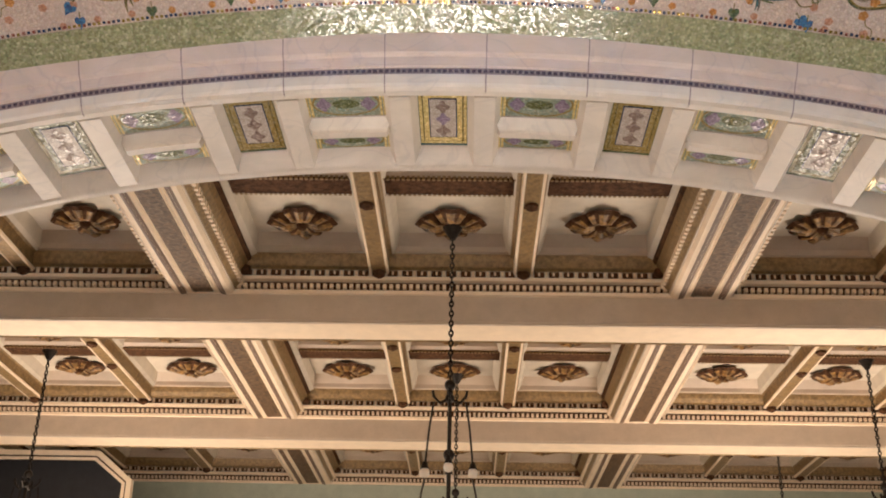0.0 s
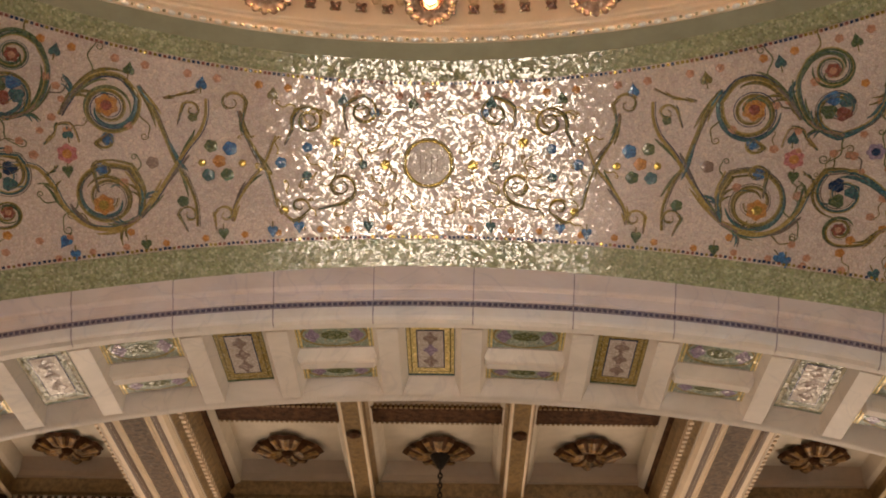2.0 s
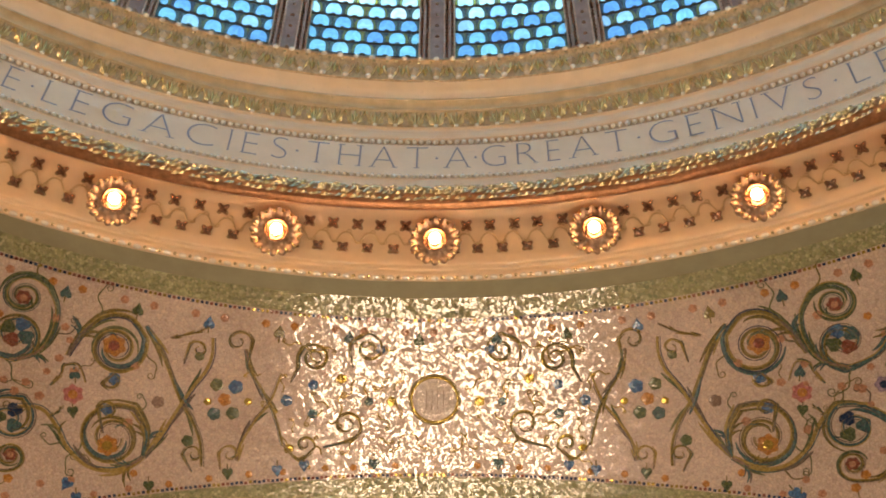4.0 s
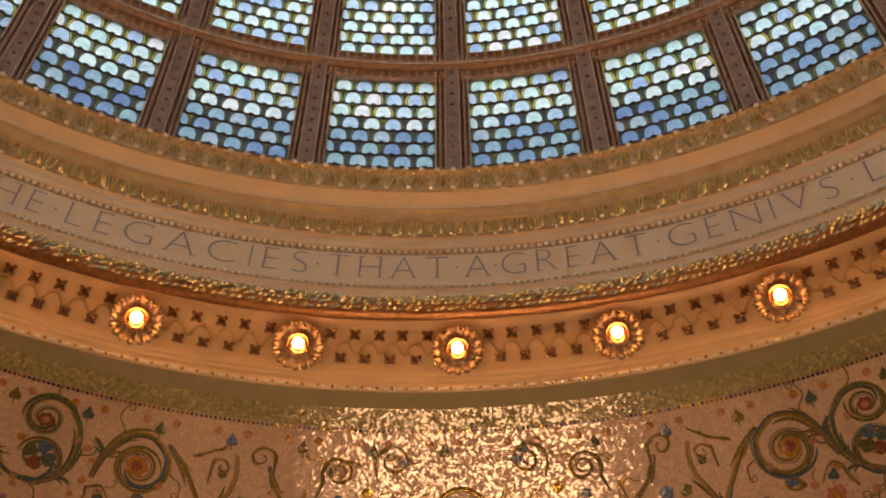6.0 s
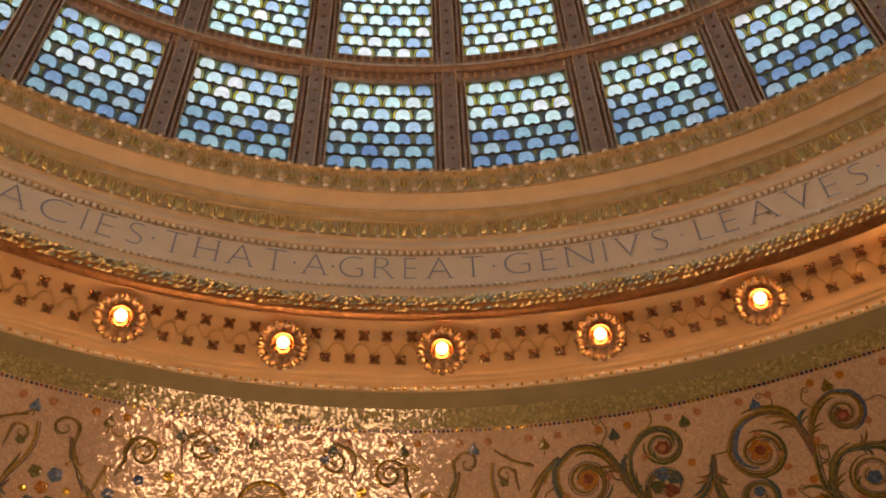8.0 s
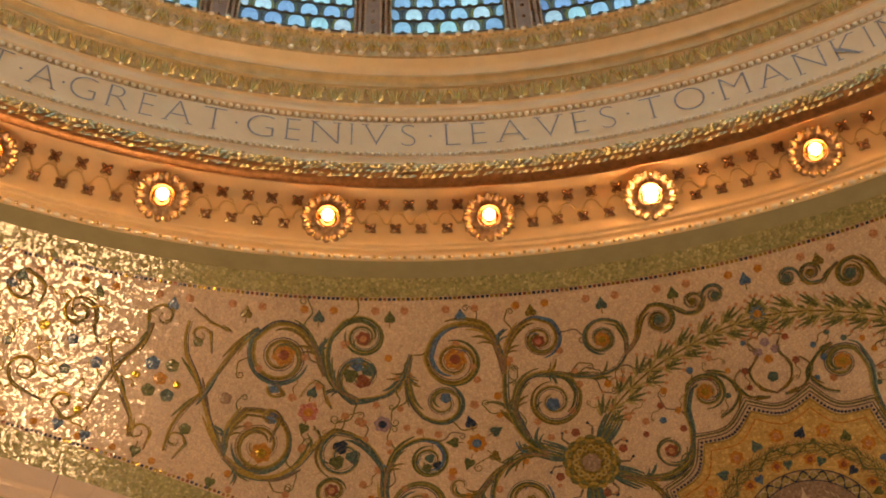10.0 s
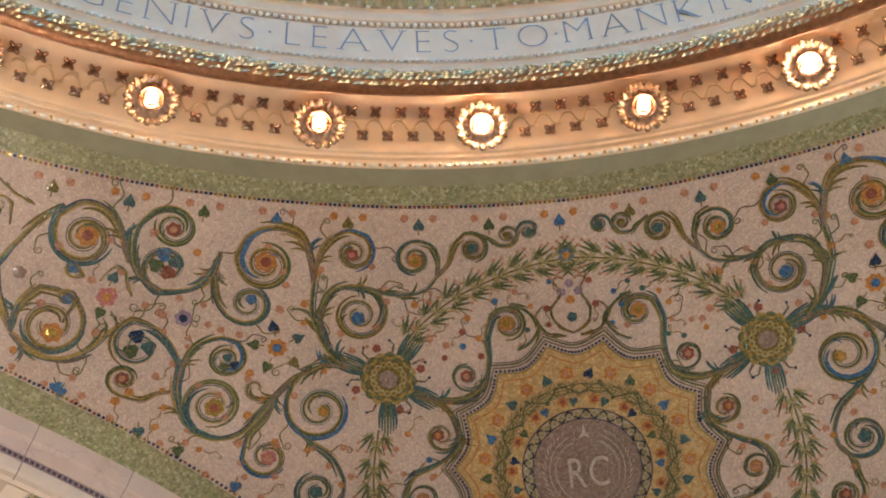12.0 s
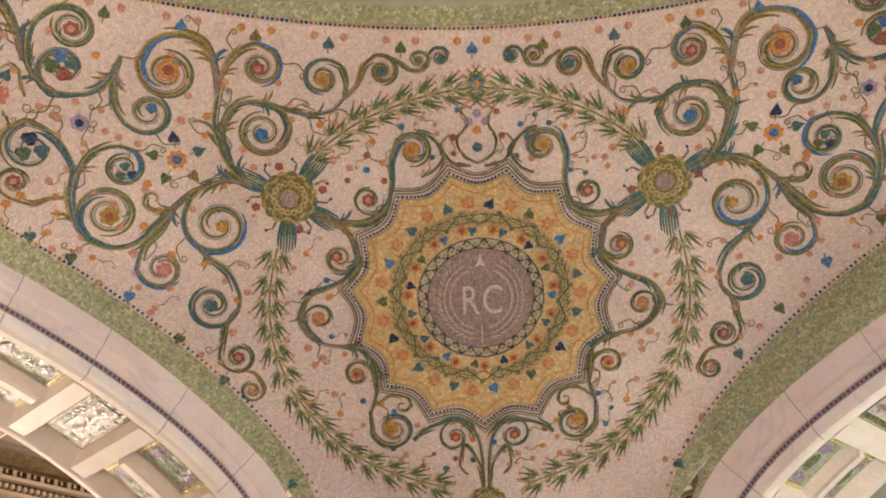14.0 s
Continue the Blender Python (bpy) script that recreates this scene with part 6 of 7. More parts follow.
part("crown_disc", turned([((DOME_R - 0.03) * math.cos(radians(l)), DOME_C + (DOME_R - 0.03) * math.sin(radians(l))) for l in (80, 83, 86, 89.9)], 64), M_BRONZE, dome, "bronze crown plate", True)


# ---- arches ----
def ellipse_table(rise, inset, n=720):
    a, b = SPAN - inset, rise - inset
    pts, s = [], [0.0]
    for i in range(n + 1):
        t = math.pi * i / n
        pts.append((-a * math.cos(t), SPRING + b * math.sin(t)))
        if i:
            s.append(s[-1] + math.hypot(pts[i][0] - pts[i - 1][0], pts[i][1] - pts[i - 1][1]))
    half = s[-1] / 2
    return pts, [q - half for q in s]


def arch(number, rise):
    """One marble arch facing the dome: archivolt of voussoirs, and a coffered soffit."""
    pts, ss = ellipse_table(rise, 0.0)
    a, b = SPAN, rise

    def at(s, inset, y):
        """A point at arc length s of the outer curve, moved in along its normal."""
        i = min(len(ss) - 2, max(0, int((s - ss[0]) / (ss[-1] - ss[0]) * (len(ss) - 1))))
        while i > 0 and ss[i] > s:
            i -= 1
        while i < len(ss) - 2 and ss[i + 1] < s:
            i += 1
        f = (s - ss[i]) / (ss[i + 1] - ss[i])
        x, z = pts[i][0] + (pts[i + 1][0] - pts[i][0]) * f, pts[i][1] + (pts[i + 1][1] - pts[i][1]) * f
        nx, nz = x / (a * a), (z - SPRING) / (b * b)
        L = math.hypot(nx, nz) or 1
        return Vector((x - nx / L * inset, y, z - nz / L * inset))

    top = anchor("arch_%d" % number, "white marble arch with coffered mosaic soffit", "arch", kind="structure")
    end = ss[-1] - 0.02

    def strip(name, profile, s0, s1, n, mat, parent, label="", smooth=False):
        rows = [[at(s0 + (s1 - s0) * i / n, q, y) for q, y in profile] for i in range(n + 1)]
        ob = part(name, grid_mesh(rows), mat, parent, label, smooth)
        return ob

    # voussoirs: outer fascia, sunk line, inner fascia and the rounded edge of the soffit
    joint = 0.655
    count = int(end / joint) + 1
    for k in range(-count, count):
        s0 = 0.32 + joint * 1.12 * k + 0.004
        s1 = 0.32 + joint * 1.12 * (k + 1) - 0.004
        s0, s1 = max(-end, s0), min(end, s1)
        if s1 - s0 < 0.08:
            continue
        strip("voussoir", [(-0.03, A + 0.30), (-0.03, A + 0.02), (-0.01, A), (0.165, A), (0.18, A + 0.012), (0.19, A + 0.03), (0.265, A + 0.03), (0.275, A + 0.045)], s0, s1, 8, M_ROSE_MARBLE, top)
        strip("voussoir", [(0.325, A + 0.045), (0.335, A + 0.03), (0.405, A + 0.035), (0.432, A + 0.045), (0.45, A + 0.075), (0.45, A + 0.11)], s0, s1, 8, M_MARBLE, top)
    strip("dark_line", [(0.274, A + 0.05), (0.326, A + 0.05)], -end, end, 160, M_LINE, top, "thin violet-grey mosaic line")
    verts, faces = [], []
    n = int(2 * end / 0.042)
    for k in range(n):
        s = -end + 2 * end * (k + 0.5) / n
        o = len(verts)
        for ds, di in ((-0.013, 0.287), (0.013, 0.287), (0.013, 0.313), (-0.013, 0.313)):
            verts.append(at(s + ds, di, A + 0.044))
        faces.append((o, o + 1, o + 2, o + 3))
    tagged(raw("dark_squares", verts, faces, M_VIOLET, top), kind="stuff")

    # backing that colours the joints, added to stop outside light leaking through
    strip("joint_backing", [(-0.024, A + 0.28), (-0.02, A + 0.03), (0.0, A + 0.01), (0.16, A + 0.01), (0.19, A + 0.045), (0.26, A + 0.05), (0.33, A + 0.058), (0.405, A + 0.05), (0.435, A + 0.075), (0.435, A + 0.11)], -end, end, 120, M_LINE, top)

    # soffit: a sunk vault with a raised grid of ribs
    y0, y1 = A + 0.11, A + DEEP
    strip("vault", [(0.345, y0 - 0.02), (0.345, y1)], -end, end, 120, M_MARBLE, top)
    strip("edge_band", [(0.345, y0 - 0.004), (0.45, y0 - 0.004), (0.45, y0 + 0.025), (0.345, y0 + 0.045)], -end, end, 120, M_MARBLE, top)
    strip("edge_band", [(0.345, y1 - 0.23), (0.43, y1 - 0.115), (0.45, y1 - 0.10), (0.45, y1 - 0.015), (0.435, y1), (0.24, y1)], -end, end, 120, M_MARBLE, top, "", True)
    pitch, half_single, half_double, bed = 1.455, 0.208, 0.305, 0.345
    inner0, inner1 = y0 + 0.075, y1 - 0.125

    def frame_rib(s0, s1, ya, yb):
        """A raised marble rib with sloping sides."""
        rows = []
        slope, rear = (0.075, 0.04) if yb - ya < 0.3 else (0.0, 0.0)
        for i in range(5):
            f = i / 4
            low = s0 - 0.055 + (s1 - s0 + 0.11) * f
            rows.append([at(low, bed, ya - slope), at(s0 - 0.012 + (s1 - s0 + 0.024) * f, 0.42, ya - 0.1 * slope), at(s0 + (s1 - s0) * f, 0.445, ya), at(s0 + (s1 - s0) * f, 0.445, yb),
                         at(s0 - 0.012 + (s1 - s0 + 0.024) * f, 0.42, yb + 0.1 * rear), at(low, bed, yb + rear)])
        bm = grid_mesh(rows)
        bm.verts.ensure_lookup_table()
        for row in (0, 4):
            vv = [bm.verts[row * 6 + j] for j in range(6)]
            bm.faces.new(vv)
        return part("soffit_rib", bm, M_MARBLE, top)

    def panel(s, ys, ye, half, kind):
        """A sunk mosaic panel with its borders."""
        holder = new("soffit_panel")
        holder.parent = top
        inlay = []

        def sheet(name, h, pa, pb, d, mat, c=0.0):
            vsx = [at(s + c - h + 2 * h * (i // 2) / 4, d, pb if i % 2 else pa) for i in range(10)]
            inlay.append((vsx, [(2 * i, 2 * i + 2, 2 * i + 3, 2 * i + 1) for i in range(4)], mat))

        L, m = ye - ys, (ys + ye) / 2

        def ring_on(name, rs, ry, width, d, mat, lobes=0, depth=0.0):
            n = 40
            vsx, fsx = [], []
            for j in range(n):
                t = 2 * math.pi * j / n
                q = 1 + depth * math.cos(lobes * t)
                for w in (0, width):
                    vsx.append(at(s + (rs * q - w) * math.cos(t), d, m + (ry * q - w) * math.sin(t)))
            fsx = [(2 * j, 2 * ((j + 1) % n), 2 * ((j + 1) % n) + 1, 2 * j + 1) for j in range(n)]
            inlay.append((vsx, fsx, mat))

        def fill_on(name, rs, ry, d, mat, shift=0.0, lobes=0, depth=0.0):
            n = 24
            inlay.append(([at(s + shift + rs * (1 + depth * math.cos(lobes * t)) * math.cos(t), d, m + ry * (1 + depth * math.cos(lobes * t)) * math.sin(t)) for t in [2 * math.pi * j / n for j in range(n)]], [tuple(range(n))], mat))

        if kind == "double":
            sheet("panel_border", half, ys, ye, bed + 0.006, M_PALE)
            sheet("panel_field", half * 0.93, ys + 0.06 * L, ye - 0.06 * L, bed + 0.010, M_MINT)
            ring_on("lozenge_edge", half * 0.80, 0.44 * L, 0.018, bed + 0.014, M_STRAW, 2, 0.06)
            fill_on("lozenge", half * 0.62, 0.34 * L, bed + 0.016, M_MINT, 0.0, 4, 0.08)
            fill_on("lozenge_core", half * 0.34, 0.15 * L, bed + 0.020, M_SPRIG)
            for dx in (-1, 1):
                fill_on("lozenge_knot", 0.05, 0.2 * L, bed + 0.022, M_LILAC, dx * half * 0.55, 4, 0.15)
                for q in (0.86, 0.95):
                    sheet("end_bar", 0.009, ys + 0.1 * L, ye - 0.1 * L, bed + 0.022, M_BRIGHTGOLD, dx * q * half)
        else:
            near = kind == "key" or abs(s) < 2
            sheet("panel_border", half, ys, ye, bed + 0.006, M_TEAL if kind == "key" else M_LEAF)
            sheet("gilt_border", half * 0.87, ys + 0.045 * L, ye - 0.045 * L, bed + 0.010, M_BRIGHTGOLD if kind == "key" else M_STRAW if near else M_SAGE_LEAF)
            sheet("olive_line", half * 0.76, ys + 0.085 * L, ye - 0.085 * L, bed + 0.013, M_OLIVE)
            sheet("gilt_border", half * 0.71, ys + 0.10 * L, ye - 0.10 * L, bed + 0.016, M_BRIGHTGOLD if kind == "key" else M_STRAW if near else M_SPRIG)
            sheet("dark_border", half * 0.52, ys + 0.17 * L, ye - 0.17 * L, bed + 0.019, M_NAVY)
            sheet("panel_field", half * 0.475, ys + 0.185 * L, ye - 0.185 * L, bed + 0.022, M_PALE)
            for q, mat in ((-0.20, M_TAUPE), (0.0, M_LILAC if kind == "key" else M_TAUPE), (0.20, M_TAUPE)):
                n = 20
                inlay.append(([at(s + half * 0.23 * (1 + 0.25 * math.cos(4 * t)) * math.cos(t), bed + 0.026, m + q * L + 0.085 * L * (1 + 0.25 * math.cos(4 * t)) * math.sin(t)) for t in [2 * math.pi * j / n for j in range(n)]], [tuple(range(n))], mat))
        motif("panel_inlay", inlay, holder)
        return holder

    reach = int(end / pitch) + 1
    for k in range(-reach, reach + 1):
        c = pitch * k
        if abs(c) < end - 0.2:
            panel(c, inner0 - 0.025, inner1 - 0.135, half_single, "key" if k == 0 else "single")
        d = c + pitch / 2
        if abs(d) < end - 0.35:
            mid = (inner0 + inner1) / 2
            panel(d, inner0 - 0.025, mid - 0.095, half_double, "double")
            panel(d, mid + 0.095, inner1 - 0.115, half_double, "double")
            frame_rib(d - half_double + 0.02, d + half_double - 0.02, mid - 0.02, mid + 0.055)
        for x0, x1 in ((c + half_single + 0.03, d - half_double - 0.03), (d + half_double + 0.03, c + pitch - half_single - 0.03)):
            if max(abs(x0), abs(x1)) < end:
                frame_rib(x0, x1, inner0 - 0.02, inner1 + 0.02)
    # spandrel strip where a lower arch leaves mosaic above it
    if rise < RISE - 0.1:
        rows = []
        for i in range(97):
            t = math.pi * i / 96
            rows.append([(-SPAN * math.cos(t), A + 0.004, SPRING + (RISE - (RISE - rise) * q) * math.sin(t) + 0.03 * (1 - q)) for q in (0, 0.35, 0.7, 1.02)])
        part("spandrel", grid_mesh(rows), M_GREEN, top, "narrow green mosaic spandrel")
    # jambs under the springing
    for s in (-1, 1):
        bm = bmesh.new()
        block(bm, *sorted((s * (SPAN - 0.52), s * (SPAN + 0.85))), A + 0.03, A + DEEP, 0.0, SPRING)
        part("jamb", bm, M_MARBLE, top, "plain white marble pier")
        bm = bmesh.new()
        block(bm, *sorted((s * (SPAN - 0.56), s * (SPAN + 0.80))), A - 0.02, A + DEEP + 0.02, SPRING - 0.22, SPRING - 0.02)
        part("impost", bm, M_MARBLE, top)
    # wall over the arch, behind the shell
    rows = []
    for i in range(65):
        t = math.pi * i / 64
        x, z = -(SPAN - 0.3) * math.cos(t), SPRING + (rise - 0.3) * math.sin(t)
        rows.append([(x, A + DEEP - 0.02, z), (x * 1.25, A + DEEP - 0.02, 7.6)])
    part("wall_face", grid_mesh(rows), M_CREAM, top)
    return top


arches = [arch(1, RISE), arch(2, RISE_LOW)]
arches[1].matrix_basis = pose(0, 0, 0, 0, 0, -90)
copy_thing(arches[0], pose(0, 0, 0, 0, 0, 180)).name = "arch_3"
copy_thing(arches[1], pose(0, 0, 0, 0, 0, 90)).name = "arch_4"

# corner piers under the pendentives
for k in range(4):
    bm = bmesh.new()
    ring_pts = [(SPAN + 0.1, A + 0.1), (A + 0.1, SPAN + 0.1), (A + 1.3, SPAN + 0.1), (A + 1.3, A + 1.3), (SPAN + 0.1, A + 1.3)]
    lo = [bm.verts.new((x, y, 0.0)) for x, y in ring_pts]
    hi = [bm.verts.new((x, y, 4.6)) for x, y in ring_pts]
    for i in range(5):
        bm.faces.new((lo[i], lo[(i + 1) % 5], hi[(i + 1) % 5], hi[i]))
    bm.faces.new(hi)
    ob = part("pier_%d" % (k + 1), bm, M_MARBLE, None, "plain white marble corner pier below the pendentive")
    ob.rotation_euler[2] = radians(-90 * k)
    tagged(ob, kind="structure", category="pier")

# ---- floor and outer walls ----
bm = bmesh.new()
block(bm, -14, 14, -14, 24, -0.25, 0.0)
tagged(part("floor", bm, M_FLOOR, None, "polished brown and grey marble floor"), category="floor", kind="structure")
for name, dims in (("wall_south", (-14, 14, -14.3, -14, 0, 7.6)), ("wall_east", (14, 14.3, -14, 24, 0, 7.6)), ("wall_west", (-14.3, -14, -14, 24, 0, 7.6)), ("wall_north", (-14, 14, 22.62, 22.95, 0, 7.6))):
    bm = bmesh.new()
    block(bm, *dims)
    tagged(part(name, bm, M_SAGE, None, "pale sage plaster wall"), category="wall", kind="structure")
for name, dims in (("ceiling_east", (A + DEEP, 14, -14, A + DEEP, 7.0, 7.3)), ("ceiling_west", (-14, -A - DEEP, -14, A + DEEP, 7.0, 7.3)), ("ceiling_south", (-A - DEEP, A + DEEP, -14, -A - DEEP, 7.0, 7.3))):
    bm = bmesh.new()
    block(bm, *dims)
    tagged(part(name, bm, M_CREAM, None, "plain cream plaster ceiling"), category="ceiling", kind="structure")

# ---- north hall: coffered ceiling ----
HALL_Y0, HALL_Y1 = A + DEEP, 22.62
GIRDER_Z, BEAM_Z, COFFER_Z = 5.80, 6.125, 6.74
GIRDERS = ((7.70, 8.31), (12.85, 13.46), (17.99, 18.59))
BEAMS = (-14.48, -8.64, -2.80, 2.80, 8.64, 14.48)
bm = bmesh.new()
block(bm, -14, 14, HALL_Y0, HALL_Y1, COFFER_Z, COFFER_Z + 0.3)
ceiling = tagged(part("ceiling_north", bm, M_COFFER, None, "cream coffered plaster ceiling with gilt and umber ornament"), category="ceiling", kind="structure")


def run(name, profile, y, x0, x1, mat, along_x=True, label=""):
    """A straight moulding: profile of (across, height) swept along x or y."""
    rows = []
    for e in (x0, x1):
        rows.append([((e, y + p, z) if along_x else (y + p, e, z)) for p, z in profile])
    return part(name, grid_mesh(rows), mat, ceiling, label)


def dentils(y, z, x0, x1, size, step, depth, mat, height, face=-1, along_x=True):
    verts, faces = [], []
    n = int((x1 - x0) / step)
    for k in range(n):
        c = x0 + (x1 - x0) * (k + 0.5) / n
        a, b = c - size / 2, c + size / 2
        o = len(verts)
        for e in (a, b):
            for d in (0, face * depth):
                for h in (0, height):
                    verts.append((e, y + d, z + h) if along_x else (y + d, e, z + h))
        faces += [(o, o + 1, o + 3, o + 2), (o + 4, o + 6, o + 7, o + 5), (o + 2, o + 3, o + 7, o + 6), (o, o + 2, o + 6, o + 4), (o + 1, o + 5, o + 7, o + 3)]
    return tagged(raw("dentils", verts, faces, mat, ceiling), kind="stuff")


for g0, g1 in GIRDERS[1:]:
    bm = bmesh.new()
    block(bm, -14, 14, g0, g1, GIRDER_Z, COFFER_Z)
    bmesh.ops.bevel(bm, geom=[e for e in bm.edges if abs(e.verts[0].co.z - GIRDER_Z) < 1e-4 and abs(e.verts[1].co.z - GIRDER_Z) < 1e-4], offset=0.02, segments=2, affect="EDGES")
    part("girder", bm, M_BEAM, ceiling, "broad beige plaster girder")
    run("girder_soffit", [(0.05, GIRDER_Z - 0.004), (0.56, GIRDER_Z - 0.004)], g0, -14, 14, M_CREAM)
    run("girder_edge", [(0.56, GIRDER_Z - 0.004), (0.58, GIRDER_Z - 0.02), (0.60, GIRDER_Z + 0.02), (0.615, GIRDER_Z + 0.06)], g0, -14, 14, M_OCHRE)
spans = list(zip(BEAMS, BEAMS[1:]))
bays_y = [(HALL_Y0 - 0.8, GIRDERS[1][0]), (GIRDERS[1][1], GIRDERS[2][0]), (GIRDERS[2][1], HALL_Y1)]


def coffer_rosette():
    """A gilt leaf rosette of a coffer, hanging under the panel."""
    verts, faces, slots = [(0, 0, -0.11)], [], []
    n = 72
    rows = ((0.04, -0.11), (0.075, -0.06), (0.12, -0.075), (0.18, -0.085), (0.235, -0.06), (0.275, -0.04), (0.30, -0.008))
    for q, z in rows:
        for i in range(n):
            t = 2 * math.pi * i / n
            k = q / 0.3
            r = q * (0.80 + (0.36 * abs(math.cos(2 * t)) ** 0.7 + 0.06 * math.cos(12 * t)) * k * k)
            verts.append((r * math.cos(t), r * math.sin(t), z - 0.030 * abs(math.cos(2 * t)) * k - 0.014 * math.cos(12 * t) * k))
    faces += [(0, 1 + (i + 1) % n, 1 + i) for i in range(n)]
    slots += [1] * n
    for a in range(len(rows) - 1):
        for i in range(n):
            t = 2 * math.pi * (i + 0.5) / n
            faces.append((1 + a * n + i, 1 + a * n + (i + 1) % n, 1 + (a + 1) * n + (i + 1) % n, 1 + (a + 1) * n + i))
            # umber on the middle, the rim and the grooves between the leaves
            slots.append(1 if a < 1 or a == 5 or abs(math.cos(2 * t)) < 0.42 or a == 4 and math.cos(12 * t) < -0.2 or a == 3 and math.cos(12 * t) < -0.8 else 2 if a == 1 else 0)
    me = bpy.data.meshes.new("rosette")
    me.from_pydata(verts, [], faces)
    me.polygons.foreach_set("material_index", slots)
    me.materials.append(M_LEAFGILT)
    me.materials.append(M_UMBER)
    me.materials.append(M_OCHRE)
    return me


ROSETTE = coffer_rosette()


def rib_knot(x, y, z):
    """Leafy knot at a rib's end."""
    bm = bmesh.new()
    bmesh.ops.create_icosphere(bm, subdivisions=1, radius=0.085, matrix=Matrix.Translation((x, y, z)) @ Matrix.Diagonal((1, 1, 0.8, 1)))
    return part("rib_knot", bm, M_UMBER, ceiling)


for x in BEAMS:
    for ya, yb in bays_y:
        bm = bmesh.new()
        block(bm, x - 0.36, x + 0.36, ya, yb, BEAM_Z + 0.03, COFFER_Z)
        part("beam", bm, M_BEAM, ceiling, "plaster cross beam with painted umber panel")
        for s in (-1, 1):
            p = [(s * 0.36, BEAM_Z + 0.05), (s * 0.34, BEAM_Z + 0.02), (s * 0.31, BEAM_Z - 0.005), (s * 0.22, BEAM_Z - 0.005), (s * 0.20, BEAM_Z + 0.015)]
            run("beam_edge", p, x, ya, yb, M_CREAM, False)
            run("beam_fillet", [(s * 0.20, BEAM_Z + 0.012), (s * 0.19, BEAM_Z + 0.004), (s * 0.235, BEAM_Z - 0.009), (s * 0.26, BEAM_Z - 0.009)], x, ya, yb, M_BROWN, False)
            run("beam_inner", [(s * 0.20, BEAM_Z + 0.012), (s * 0.17, BEAM_Z + 0.002), (s * 0.14, BEAM_Z + 0.018)], x, ya, yb, M_CREAM, False)
            run("beam_panel_edge", [(s * 0.14, BEAM_Z + 0.016), (s * 0.125, BEAM_Z + 0.006), (s * 0.115, BEAM_Z + 0.02)], x, ya, yb, M_CREAM, False)
            run("beam_cove", [(s * 0.36, BEAM_Z + 0.05), (s * 0.42, BEAM_Z + 0.12), (s * 0.43, BEAM_Z + 0.20)], x, ya, yb, M_OCHRE, False)
            run("beam_cove_top", [(s * 0.43, BEAM_Z + 0.20), (s * 0.47, BEAM_Z + 0.26), (s * 0.50, BEAM_Z + 0.34)], x, ya, yb, M_OCHRE, False)
            # a dark umber line between the ochre and the cream cove
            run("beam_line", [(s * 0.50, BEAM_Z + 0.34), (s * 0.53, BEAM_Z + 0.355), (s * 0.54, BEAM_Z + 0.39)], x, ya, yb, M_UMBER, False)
            run("beam_cream", [(s * 0.54, BEAM_Z + 0.39), (s * 0.60, BEAM_Z + 0.42), (s * 0.62, COFFER_Z)], x, ya, yb, M_COFFER, False)
            dentils(x + s * 0.36, BEAM_Z + 0.10, ya, yb, 0.05, 0.095, 0.085, M_CREAM, 0.07, s, False)
        run("beam_panel", [(-0.13, BEAM_Z + 0.014), (0.13, BEAM_Z + 0.014)], x, ya, yb, M_FOLIAGE, False)
        # a painted scroll along the panel
        verts, faces = [], []
        turns = int((yb - ya) / 0.19)
        for k in range(turns):
            cy, cx, way = ya + (yb - ya) * (k + 0.5) / turns, x + (0.018 if k % 2 else -0.018), 1 if k % 2 else -1
            line = [(cx + way * (0.028 + 0.075 * i / 14) * math.cos(0.52 * i), cy + (0.028 + 0.075 * i / 14) * math.sin(0.52 * i)) for i in range(15)]
            for i in range(14):
                (px, py), (qx, qy) = line[i], line[i + 1]
                L = math.hypot(qx - px, qy - py)
                nx, ny = -(qy - py) / L * 0.011, (qx - px) / L * 0.011
                o = len(verts)
                verts += [(px - nx, py - ny, BEAM_Z + 0.009), (px + nx, py + ny, BEAM_Z + 0.009), (qx + nx, qy + ny, BEAM_Z + 0.009), (qx - nx, qy - ny, BEAM_Z + 0.009)]
                faces.append((o, o + 1, o + 2, o + 3))
        tagged(raw("panel_scrolls", verts, faces, M_SCROLLWORK, ceiling), kind="stuff")
